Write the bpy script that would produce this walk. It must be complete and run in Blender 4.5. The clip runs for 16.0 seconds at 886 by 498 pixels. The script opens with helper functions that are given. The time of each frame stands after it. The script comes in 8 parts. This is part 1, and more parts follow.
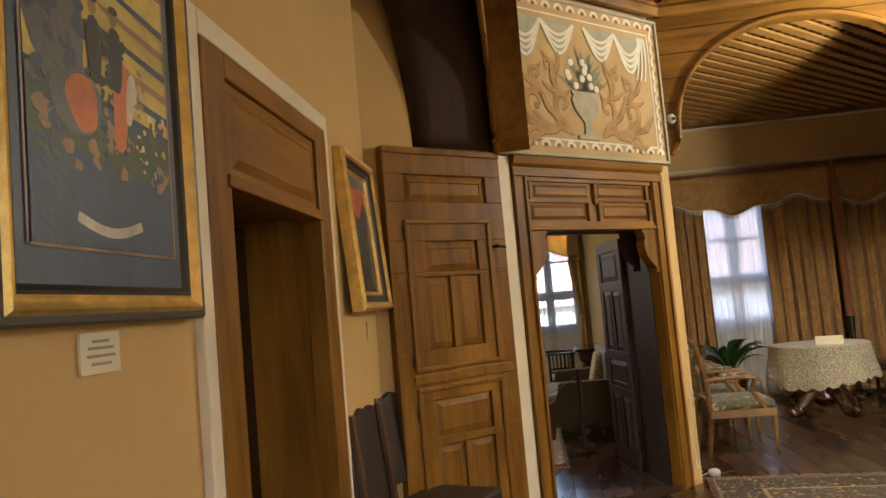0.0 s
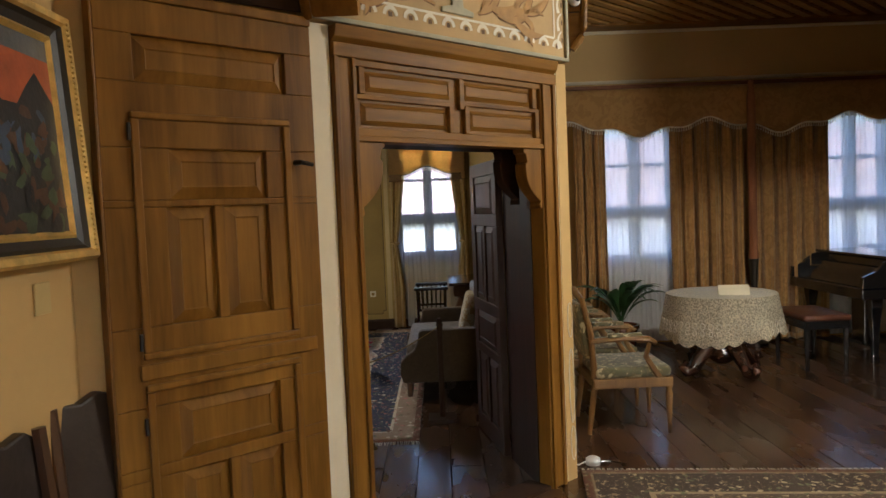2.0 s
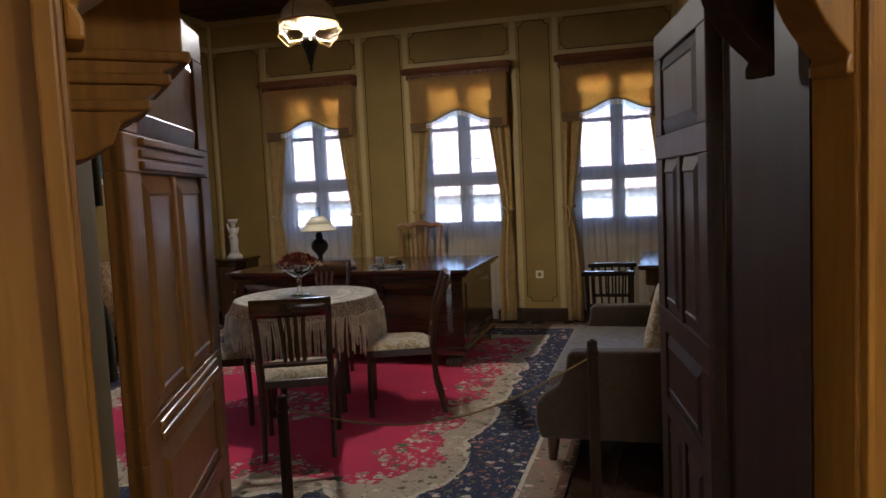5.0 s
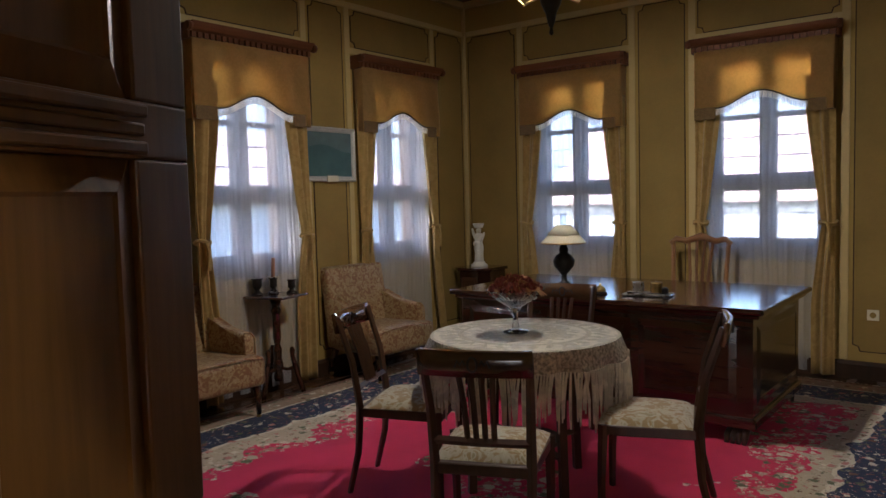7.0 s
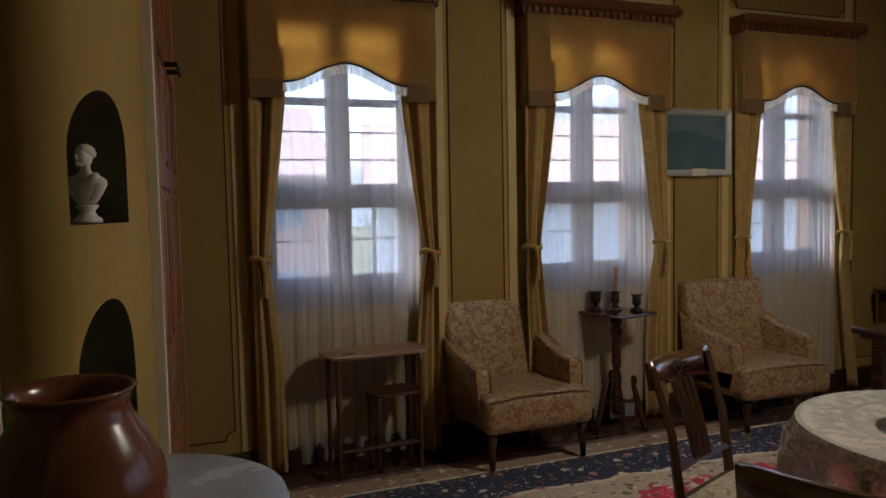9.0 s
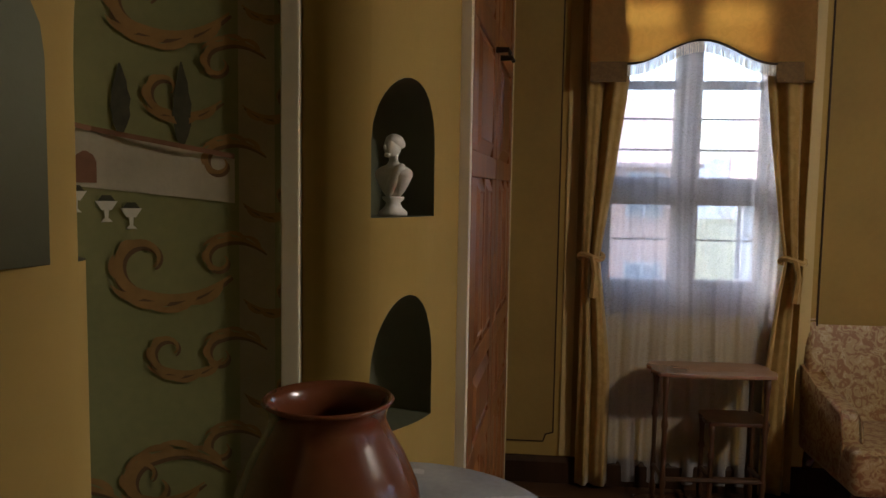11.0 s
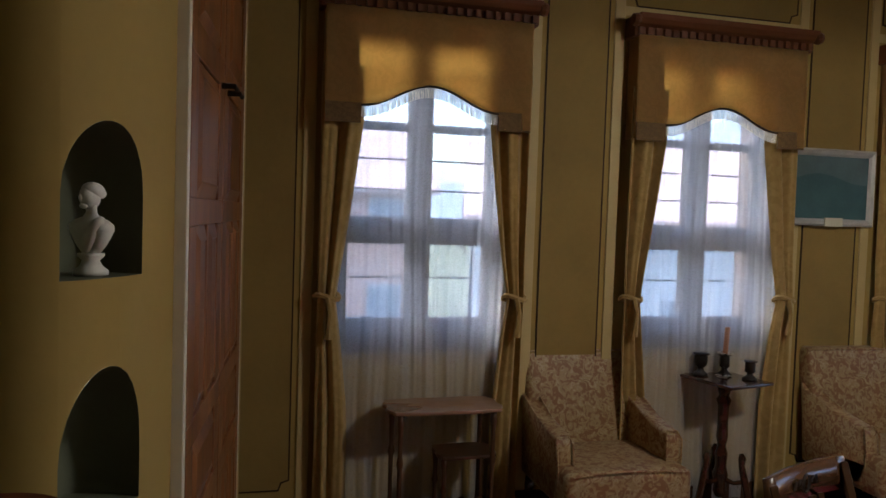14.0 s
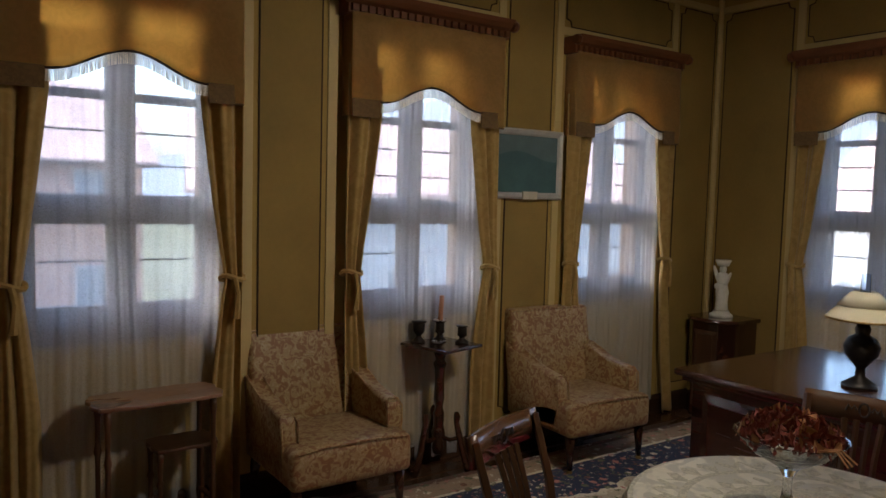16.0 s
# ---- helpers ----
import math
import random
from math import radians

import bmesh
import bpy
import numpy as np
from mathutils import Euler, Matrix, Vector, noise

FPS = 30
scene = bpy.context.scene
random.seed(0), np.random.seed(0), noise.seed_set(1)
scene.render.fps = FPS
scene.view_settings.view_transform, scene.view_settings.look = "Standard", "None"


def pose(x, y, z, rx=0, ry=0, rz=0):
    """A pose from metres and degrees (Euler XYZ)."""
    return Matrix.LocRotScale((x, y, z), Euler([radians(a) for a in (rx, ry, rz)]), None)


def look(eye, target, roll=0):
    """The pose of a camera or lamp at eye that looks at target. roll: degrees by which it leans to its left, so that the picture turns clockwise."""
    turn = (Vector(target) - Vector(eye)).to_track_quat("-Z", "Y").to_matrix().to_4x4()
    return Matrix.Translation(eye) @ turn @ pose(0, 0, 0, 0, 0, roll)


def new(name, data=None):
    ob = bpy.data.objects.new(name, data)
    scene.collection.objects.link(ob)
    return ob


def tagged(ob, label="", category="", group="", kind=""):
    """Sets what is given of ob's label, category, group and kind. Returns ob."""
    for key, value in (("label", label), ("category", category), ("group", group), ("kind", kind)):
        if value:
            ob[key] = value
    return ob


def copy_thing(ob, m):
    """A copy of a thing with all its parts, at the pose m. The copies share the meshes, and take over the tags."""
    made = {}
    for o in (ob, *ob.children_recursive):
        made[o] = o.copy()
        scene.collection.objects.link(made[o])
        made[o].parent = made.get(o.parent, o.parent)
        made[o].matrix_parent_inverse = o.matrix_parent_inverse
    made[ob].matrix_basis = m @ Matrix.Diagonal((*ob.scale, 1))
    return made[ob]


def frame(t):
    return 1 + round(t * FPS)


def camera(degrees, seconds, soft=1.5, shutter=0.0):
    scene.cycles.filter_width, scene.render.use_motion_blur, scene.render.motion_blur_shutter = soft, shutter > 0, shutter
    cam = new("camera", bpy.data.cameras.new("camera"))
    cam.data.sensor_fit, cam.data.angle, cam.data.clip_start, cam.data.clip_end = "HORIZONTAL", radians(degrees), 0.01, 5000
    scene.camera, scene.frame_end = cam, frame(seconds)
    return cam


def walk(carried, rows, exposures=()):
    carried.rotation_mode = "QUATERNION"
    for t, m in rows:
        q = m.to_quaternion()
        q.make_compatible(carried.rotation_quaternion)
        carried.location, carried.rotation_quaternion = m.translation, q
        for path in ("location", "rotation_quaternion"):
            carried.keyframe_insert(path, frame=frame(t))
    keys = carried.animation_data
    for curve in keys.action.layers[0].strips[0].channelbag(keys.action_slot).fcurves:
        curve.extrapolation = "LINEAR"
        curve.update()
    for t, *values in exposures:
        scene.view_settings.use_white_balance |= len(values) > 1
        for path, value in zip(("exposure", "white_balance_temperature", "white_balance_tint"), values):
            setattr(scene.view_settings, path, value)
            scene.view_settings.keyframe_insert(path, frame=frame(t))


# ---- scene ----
cam = camera(61.3, 16.0)
PATH = [
    (0, (0.152, 0.509, 1.495), (-0.083, 2.489, 1.648), -5.0),
    (0.5, (0.271, 0.902, 1.583), (0.191, 2.889, 1.799), -4.0),
    (1, (0.384, 1.305, 1.723), (0.364, 3.284, 2.01), -3.6),
    (1.5, (0.467, 1.701, 1.701), (0.456, 3.7, 1.767), -2.9),
    (2, (0.496, 2.1, 1.628), (0.505, 4.097, 1.521), -2.3),
    (2.5, (0.559, 2.462, 1.569), (0.55, 4.455, 1.397), -2.5),
    (3, (0.618, 2.908, 1.573), (0.58, 4.897, 1.374), -2.6),
    (3.2, (0.63, 3.105, 1.568), (0.577, 5.095, 1.37), -2.6),
    (5.3, (0.742, 5.029, 1.434), (0.075, 6.907, 1.268), -2.4),
    (5.5, (0.737, 5.191, 1.433), (-0.004, 7.041, 1.262), -2.2),
    (6, (0.676, 5.53, 1.426), (-0.24, 7.299, 1.257), -2.0),
    (6.5, (0.554, 5.832, 1.448), (-0.532, 7.505, 1.296), -1.7),
    (7, (0.42, 6.128, 1.435), (-0.806, 7.702, 1.301), -1.5),
    (7.5, (0.282, 6.402, 1.472), (-1.036, 7.901, 1.341), -1.1),
    (8, (0.135, 6.629, 1.47), (-1.306, 8.009, 1.339), -0.9),
    (8.5, (0.022, 6.819, 1.471), (-1.634, 7.934, 1.335), -1.0),
    (9, (-0.067, 7.003, 1.478), (-1.92, 7.744, 1.345), -1.1),
    (9.5, (-0.125, 7.093, 1.495), (-2.078, 7.502, 1.365), -1.1),
    (10, (-0.193, 7.138, 1.496), (-2.176, 7.365, 1.357), -0.3),
    (10.2, (-0.228, 7.14, 1.487), (-2.218, 7.266, 1.338), 0.1),
    (12.3, (-0.441, 7.282, 1.552), (-2.409, 6.955, 1.403), 1.0),
    (12.5, (-0.428, 7.292, 1.552), (-2.412, 7.071, 1.431), 1.2),
    (13, (-0.412, 7.277, 1.584), (-2.41, 7.321, 1.492), 1.5),
    (13.5, (-0.419, 7.244, 1.598), (-2.396, 7.528, 1.515), 1.8),
    (14, (-0.443, 7.228, 1.597), (-2.38, 7.716, 1.504), 1.9),
    (14.5, (-0.455, 7.237, 1.601), (-2.338, 7.902, 1.495), 1.9),
    (15, (-0.444, 7.252, 1.544), (-2.265, 8.076, 1.452), 1.4),
    (15.5, (-0.449, 7.288, 1.567), (-2.192, 8.263, 1.455), 1.3),
    (16, (-0.447, 7.296, 1.616), (-2.09, 8.427, 1.471), 1.5),
]
walk(cam, [(t, look(eye, target, roll)) for t, eye, target, roll in PATH], [(0, 3.45, 6500, 10), (0.5, 3.2, 6000, 8), (1.0, 3.05, 5800, 6), (2.0, 3.15, 5900, 9), (2.5, 3.15, 6300, 18), (3.2, 2.95, 6600, 28), (5.3, 3.1, 5700, 14), (8.0, 3.0, 6000, 13), (9.0, 2.75, 6300, 12), (10.2, 2.8, 6500, 13), (12.4, 3.9, 6000, 13), (13.0, 3.35, 5600, 10), (14.0, 2.9, 5800, 10), (16, 2.8, 6300, 11)])

# ---- light ----
world = bpy.data.worlds.new("sky")
scene.world = world
world.use_nodes = True
wn = world.node_tree
bg = wn.nodes["Background"]
sky = wn.nodes.new("ShaderNodeTexSky")
sky.sky_type = "NISHITA"
sky.sun_disc = False
sky.sun_elevation = radians(35)
sky.sun_rotation = radians(200)
sky.dust_density = 4.0
wn.links.new(sky.outputs[0], bg.inputs[0])
bg.inputs[1].default_value = 0.15
sun = new("sun", bpy.data.lights.new("sun", "SUN"))
sun.data.energy, sun.data.angle, sun.data.color = 0.7, radians(20), (1, 0.95, 0.88)
sun.matrix_world = look((0, -6, 20), (0, 8, 0))

# ---- materials ----
def material(name, colour, rough=0.6, metal=0.0, vary=0.25, scale=6.0, bump=0.15, grain=60.0, second=None, stretch=(1, 1, 1), clear=0.0, spec=0.5):
    """Two scales of noise in the colour, fine relief and a little uneven gloss."""
    m = bpy.data.materials.new(name)
    m.use_nodes = True
    nt = m.node_tree
    N, L = nt.nodes, nt.links
    b = N["Principled BSDF"]
    co = N.new("ShaderNodeTexCoord")
    mp = N.new("ShaderNodeMapping")
    mp.inputs["Scale"].default_value = stretch
    L.new(co.outputs["Object"], mp.inputs[0])
    n1, n2 = N.new("ShaderNodeTexNoise"), N.new("ShaderNodeTexNoise")
    n1.inputs["Scale"].default_value, n1.inputs["Detail"].default_value = scale, 4
    n2.inputs["Scale"].default_value, n2.inputs["Detail"].default_value = grain, 3
    for n in (n1, n2):
        L.new(mp.outputs[0], n.inputs["Vector"])
    mix = N.new("ShaderNodeMix")
    mix.data_type = "RGBA"
    lo = second or tuple(c * (1 - vary) for c in colour)
    hi = tuple(min(1, c * (1 + vary * 0.5)) for c in colour)
    mix.inputs[6].default_value, mix.inputs[7].default_value = (*lo, 1), (*hi, 1)
    add = N.new("ShaderNodeMath")
    add.operation = "MULTIPLY_ADD"
    L.new(n2.outputs[0], add.inputs[0])
    add.inputs[1].default_value = 0.35
    ramp = N.new("ShaderNodeMapRange")
    ramp.inputs[1].default_value, ramp.inputs[2].default_value = 0.3, 0.7
    L.new(n1.outputs[0], ramp.inputs[0])
    mul = N.new("ShaderNodeMath")
    mul.operation = "MULTIPLY"
    mul.inputs[1].default_value = 0.7
    L.new(ramp.outputs[0], mul.inputs[0])
    L.new(mul.outputs[0], add.inputs[2])
    L.new(add.outputs[0], mix.inputs[0])
    L.new(mix.outputs[2], b.inputs["Base Color"])
    rr = N.new("ShaderNodeMapRange")
    rr.inputs[3].default_value, rr.inputs[4].default_value = max(0.03, rough - 0.1), min(1, rough + 0.1)
    L.new(n1.outputs[0], rr.inputs[0])
    L.new(rr.outputs[0], b.inputs["Roughness"])
    b.inputs["Metallic"].default_value = metal
    b.inputs["Coat Weight"].default_value = clear
    b.inputs["Coat Roughness"].default_value = 0.15
    b.inputs["Specular IOR Level"].default_value = spec
    if bump:
        bp = N.new("ShaderNodeBump")
        bp.inputs["Strength"].default_value, bp.inputs["Distance"].default_value = bump, 0.004
        L.new(n2.outputs[0], bp.inputs["Height"])
        L.new(bp.outputs[0], b.inputs["Normal"])
    return m


def wood(name, dark, light, rough=0.4, axis=2, scale=1.0, clear=0.0, bump=0.12):
    """Wood with long grain along one axis."""
    m = bpy.data.materials.new(name)
    m.use_nodes = True
    nt = m.node_tree
    N, L = nt.nodes, nt.links
    b = N["Principled BSDF"]
    co, mp = N.new("ShaderNodeTexCoord"), N.new("ShaderNodeMapping")
    s = [14 * scale] * 3
    s[axis] = 1.1 * scale
    mp.inputs["Scale"].default_value = s
    info = N.new("ShaderNodeObjectInfo")
    L.new(co.outputs["Object"], mp.inputs[0])
    n1, n2, n3 = (N.new("ShaderNodeTexNoise") for _ in range(3))
    n1.inputs["Scale"].default_value, n1.inputs["Detail"].default_value, n1.inputs["Distortion"].default_value = 0.8, 5, 1.2
    n2.inputs["Scale"].default_value, n2.inputs["Detail"].default_value = 6, 4
    L.new(mp.outputs[0], n1.inputs["Vector"])
    L.new(mp.outputs[0], n2.inputs["Vector"])
    far = N.new("ShaderNodeMath")
    far.operation = "MULTIPLY"
    far.inputs[1].default_value = 37.0
    L.new(info.outputs["Random"], far.inputs[0])
    L.new(far.outputs[0], mp.inputs["Location"])
    m3 = N.new("ShaderNodeMapping")
    m3.inputs["Scale"].default_value = [0.35 if i == axis else 1.0 for i in range(3)]
    L.new(co.outputs["Object"], m3.inputs[0])
    L.new(far.outputs[0], m3.inputs["Location"])
    L.new(m3.outputs[0], n3.inputs["Vector"])
    n3.inputs["Scale"].default_value, n3.inputs["Detail"].default_value = 3.1, 5
    cr = N.new("ShaderNodeValToRGB")
    cr.color_ramp.elements[0].position, cr.color_ramp.elements[0].color = 0.36, (*dark, 1)
    cr.color_ramp.elements[1].position, cr.color_ramp.elements[1].color = 0.70, (*light, 1)
    ad = N.new("ShaderNodeMath")
    ad.operation = "MULTIPLY_ADD"
    ad.inputs[1].default_value = 0.14
    L.new(n2.outputs[0], ad.inputs[0])
    a2 = N.new("ShaderNodeMath")
    a2.operation = "MULTIPLY_ADD"
    a2.inputs[1].default_value, a2.inputs[2].default_value = 0.62, -0.06
    L.new(n3.outputs[0], a2.inputs[0])
    a3 = N.new("ShaderNodeMath")
    a3.operation = "MULTIPLY_ADD"
    a3.inputs[1].default_value = 0.4
    L.new(n1.outputs[0], a3.inputs[0])
    L.new(a2.outputs[0], a3.inputs[2])
    L.new(a3.outputs[0], ad.inputs[2])
    L.new(ad.outputs[0], cr.inputs[0])
    L.new(cr.outputs[0], b.inputs["Base Color"])
    rr = N.new("ShaderNodeMapRange")
    rr.inputs[3].default_value, rr.inputs[4].default_value = max(0.05, rough - 0.12), rough + 0.12
    L.new(n3.outputs[0], rr.inputs[0])
    L.new(rr.outputs[0], b.inputs["Roughness"])
    b.inputs["Specular IOR Level"].default_value = 0.22 if rough > 0.38 else 0.5
    b.inputs["Coat Weight"].default_value = clear
    b.inputs["Coat Roughness"].default_value = 0.12
    bp = N.new("ShaderNodeBump")
    bp.inputs["Strength"].default_value, bp.inputs["Distance"].default_value = bump, 0.003
    L.new(n2.outputs[0], bp.inputs["Height"])
    L.new(bp.outputs[0], b.inputs["Normal"])
    return m


def sheer(name, colour, clear=0.4, weave=420.0, lace=False):
    """Thin cloth: part open weave, part light shining through the threads."""
    m = bpy.data.materials.new(name)
    m.use_nodes = True
    nt = m.node_tree
    N, L = nt.nodes, nt.links
    out = N["Material Output"]
    N.remove(N["Principled BSDF"])
    tr, tl, df = N.new("ShaderNodeBsdfTransparent"), N.new("ShaderNodeBsdfTranslucent"), N.new("ShaderNodeBsdfDiffuse")
    tl.inputs[0].default_value = df.inputs[0].default_value = (*colour, 1)
    m1, m2 = N.new("ShaderNodeMixShader"), N.new("ShaderNodeMixShader")
    m1.inputs[0].default_value = 0.5
    L.new(tl.outputs[0], m1.inputs[1])
    L.new(df.outputs[0], m1.inputs[2])
    L.new(m1.outputs[0], m2.inputs[1])
    L.new(tr.outputs[0], m2.inputs[2])
    co, n1 = N.new("ShaderNodeTexCoord"), N.new("ShaderNodeTexNoise")
    n1.inputs["Scale"].default_value = weave
    L.new(co.outputs["Object"], n1.inputs["Vector"])
    rr = N.new("ShaderNodeMapRange")
    rr.inputs[1].default_value, rr.inputs[2].default_value = 0.35, 0.65
    rr.inputs[3].default_value, rr.inputs[4].default_value = (0.0, clear * 2) if lace else (clear * 0.8, clear * 1.2)
    L.new(n1.outputs[0], rr.inputs[0])
    L.new(rr.outputs[0], m2.inputs[0])
    L.new(m2.outputs[0], out.inputs[0])
    return m


def cloth(name, colour, through_light=0.3, second=None, scale=9.0, rough=0.9, more=()):
    """Woven cloth with a damask figure, some light passing through."""
    m = bpy.data.materials.new(name)
    m.use_nodes = True
    nt = m.node_tree
    N, L = nt.nodes, nt.links
    out, b = N["Material Output"], N["Principled BSDF"]
    b.inputs["Roughness"].default_value = rough
    b.inputs["Sheen Weight"].default_value = 0.25
    co, n1, n2 = N.new("ShaderNodeTexCoord"), N.new("ShaderNodeTexNoise"), N.new("ShaderNodeTexNoise")
    n1.inputs["Scale"].default_value, n1.inputs["Distortion"].default_value = scale, 1.5
    n2.inputs["Scale"].default_value = 250
    L.new(co.outputs["Object"], n1.inputs["Vector"])
    L.new(co.outputs["Object"], n2.inputs["Vector"])
    cr = N.new("ShaderNodeValToRGB")
    lo = second or tuple(c * 0.75 for c in colour)
    cr.color_ramp.elements[0].position, cr.color_ramp.elements[0].color = 0.44, (*lo, 1)
    cr.color_ramp.elements[1].position, cr.color_ramp.elements[1].color = 0.56, (*colour, 1)
    for p, c in more:
        e = cr.color_ramp.elements.new(p)
        e.color = (*c, 1)
    L.new(n1.outputs[0], cr.inputs[0])
    L.new(cr.outputs[0], b.inputs["Base Color"])
    bp = N.new("ShaderNodeBump")
    bp.inputs["Strength"].default_value, bp.inputs["Distance"].default_value = 0.25, 0.002
    L.new(n2.outputs[0], bp.inputs["Height"])
    L.new(bp.outputs[0], b.inputs["Normal"])
    if through_light:
        tl, mx = N.new("ShaderNodeBsdfTranslucent"), N.new("ShaderNodeMixShader")
        L.new(cr.outputs[0], tl.inputs[0])
        mx.inputs[0].default_value = through_light
        L.new(b.outputs[0], mx.inputs[1])
        L.new(tl.outputs[0], mx.inputs[2])
        L.new(mx.outputs[0], out.inputs[0])
    return m


def glass(name, tint=(1, 1, 1), rough=0.0, thin=True):
    m = bpy.data.materials.new(name)
    m.use_nodes = True
    b = m.node_tree.nodes["Principled BSDF"]
    b.inputs["Base Color"].default_value = (*tint, 1)
    b.inputs["Transmission Weight"].default_value = 1
    b.inputs["Roughness"].default_value = rough
    b.inputs["IOR"].default_value = 1.05 if thin else 1.45
    return m


def glow(name, colour, strength):
    m = bpy.data.materials.new(name)
    m.use_nodes = True
    b = m.node_tree.nodes["Principled BSDF"]
    b.inputs["Base Color"].default_value = (*colour, 1)
    b.inputs["Emission Color"].default_value = (*colour, 1)
    b.inputs["Emission Strength"].default_value = strength
    return m


M_WALL = material("ochre wall paint", (0.355, 0.24, 0.068), 0.75, vary=0.12, scale=1.6, bump=0.12, grain=35, spec=0.25)
M_WALL_DK = material("olive ochre panel paint", (0.275, 0.182, 0.051), 0.75, vary=0.22, scale=2.2, bump=0.1, grain=35, spec=0.25)
M_STRIP = material("pale moulding paint", (0.50, 0.375, 0.155), 0.6, vary=0.12, scale=4, bump=0.05)
M_HALL = material("warm ochre hall plaster", (0.54, 0.36, 0.145), 0.7, vary=0.12, scale=1.3, bump=0.15, grain=30, spec=0.3)
M_CREAM = material("cream painted trim", (0.70, 0.62, 0.46), 0.5, vary=0.1, scale=5, bump=0.05)
M_PINE = wood("honey stained pine", (0.11, 0.045, 0.0055), (0.305, 0.143, 0.020), 0.46, 2, clear=0.03)
M_PINE_H = wood("honey stained pine across", (0.115, 0.047, 0.006), (0.325, 0.154, 0.022), 0.50, 0, clear=0.0)
M_RED = wood("reddish pine", (0.10, 0.034, 0.010), (0.31, 0.125, 0.037), 0.45, 2)
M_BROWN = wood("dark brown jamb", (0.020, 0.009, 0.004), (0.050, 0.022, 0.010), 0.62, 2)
# right reveal: brown wood, with the doorway's shade darkened into its colour
M_REVEAL = wood("umber boards darkened for shade", (0.026, 0.012, 0.007), (0.064, 0.030, 0.018), 0.5, 2)
M_INLAID = wood("rubbed inlaid tabletop", (0.16, 0.075, 0.040), (0.34, 0.185, 0.105), 0.28, 0, clear=0.35)
M_LACQ = wood("lacquered chair rail", (0.045, 0.020, 0.009), (0.13, 0.060, 0.026), 0.20, 0, clear=0.7, bump=0.03)
M_MAHOG = wood("polished mahogany", (0.020, 0.008, 0.005), (0.070, 0.025, 0.013), 0.16, 0, clear=0.6, bump=0.03)
M_WALNUT = wood("brown walnut", (0.030, 0.013, 0.006), (0.100, 0.043, 0.018), 0.36, 2, clear=0.08)
M_FLOOR = wood("varnished floorboard", (0.030, 0.014, 0.007), (0.105, 0.052, 0.026), 0.27, 1, 0.7, clear=0.2)
M_PELMET = wood("red-brown pelmet wood", (0.085, 0.031, 0.013), (0.19, 0.070, 0.027), 0.5, 0)
M_BAND = cloth("dark gold plush band", (0.17, 0.10, 0.034), 0.02, second=(0.13, 0.075, 0.025), scale=40)
M_FRAME = wood("dark window frame wood", (0.045, 0.03, 0.022), (0.11, 0.075, 0.055), 0.5, 2)
M_CEIL = wood("dark stained ceiling boards", (0.05, 0.02, 0.01), (0.13, 0.055, 0.025), 0.5, 1)
M_SHEER = sheer("white sheer curtain", (0.88, 0.90, 0.94), 0.62)
M_DRAPE = cloth("gold curtain", (0.42, 0.275, 0.088), 0.12, second=(0.365, 0.235, 0.07), scale=14)
M_VAL = cloth("gold valance", (0.47, 0.285, 0.09), 0.10, second=(0.385, 0.225, 0.065), scale=22)
val_n, val_l = M_VAL.node_tree.nodes, M_VAL.node_tree.links
weave, weave_mix = val_n.new("ShaderNodeBsdfRefraction"), val_n.new("ShaderNodeMixShader")
weave.inputs["Color"].default_value = (0.98, 0.61, 0.22, 1)
weave.inputs["Roughness"].default_value, weave.inputs["IOR"].default_value = 0.7, 1.26
weave_mix.inputs[0].default_value = 0.46
val_l.new(val_n["Material Output"].inputs[0].links[0].from_socket, weave_mix.inputs[1])
val_l.new(weave.outputs[0], weave_mix.inputs[2])
val_l.new(weave_mix.outputs[0], val_n["Material Output"].inputs[0])
M_HSHEER = sheer("dense white sheer", (0.84, 0.87, 0.93), 0.13)
M_HDRAPE = cloth("bronze damask curtain", (0.37, 0.205, 0.064), 0.02, second=(0.30, 0.16, 0.048), scale=10)
M_FRINGE = cloth("fringe", (0.86, 0.80, 0.66), 0.3)
M_CORD = material("dark cord", (0.03, 0.02, 0.015), 0.8)
M_LACE = sheer("cream crochet lace", (0.80, 0.72, 0.54), 0.30, 75, True)
M_CLOTH = cloth("cream crochet cloth", (0.68, 0.62, 0.46), 0.1, second=(0.50, 0.45, 0.33), scale=60)
M_UPH = cloth("faded floral upholstery", (0.34, 0.225, 0.102), 0, second=(0.235, 0.11, 0.044), scale=24, rough=0.5, more=((0.475, (0.31, 0.20, 0.088)), (0.50, (0.33, 0.22, 0.10)), (0.58, (0.35, 0.24, 0.115)), (0.63, (0.45, 0.34, 0.19)), (0.68, (0.26, 0.155, 0.065))))
M_UPH.node_tree.nodes["Principled BSDF"].inputs["Sheen Weight"].default_value = 0.04
M_TAPESTRY = cloth("olive tapestry with cream flowers", (0.135, 0.115, 0.055), 0, second=(0.085, 0.080, 0.040), scale=15, more=((0.50, (0.12, 0.10, 0.05)), (0.585, (0.36, 0.30, 0.17)), (0.66, (0.44, 0.38, 0.24))))
# brown cover, darkened further for the shadow of the open door leaf
M_SOFA = cloth("brown rep sofa cover", (0.072, 0.046, 0.025), 0, second=(0.06, 0.037, 0.02), scale=30)
M_BROCADE = cloth("silvered brown brocade", (0.21, 0.175, 0.13), 0, second=(0.12, 0.09, 0.058), scale=18, rough=0.5)
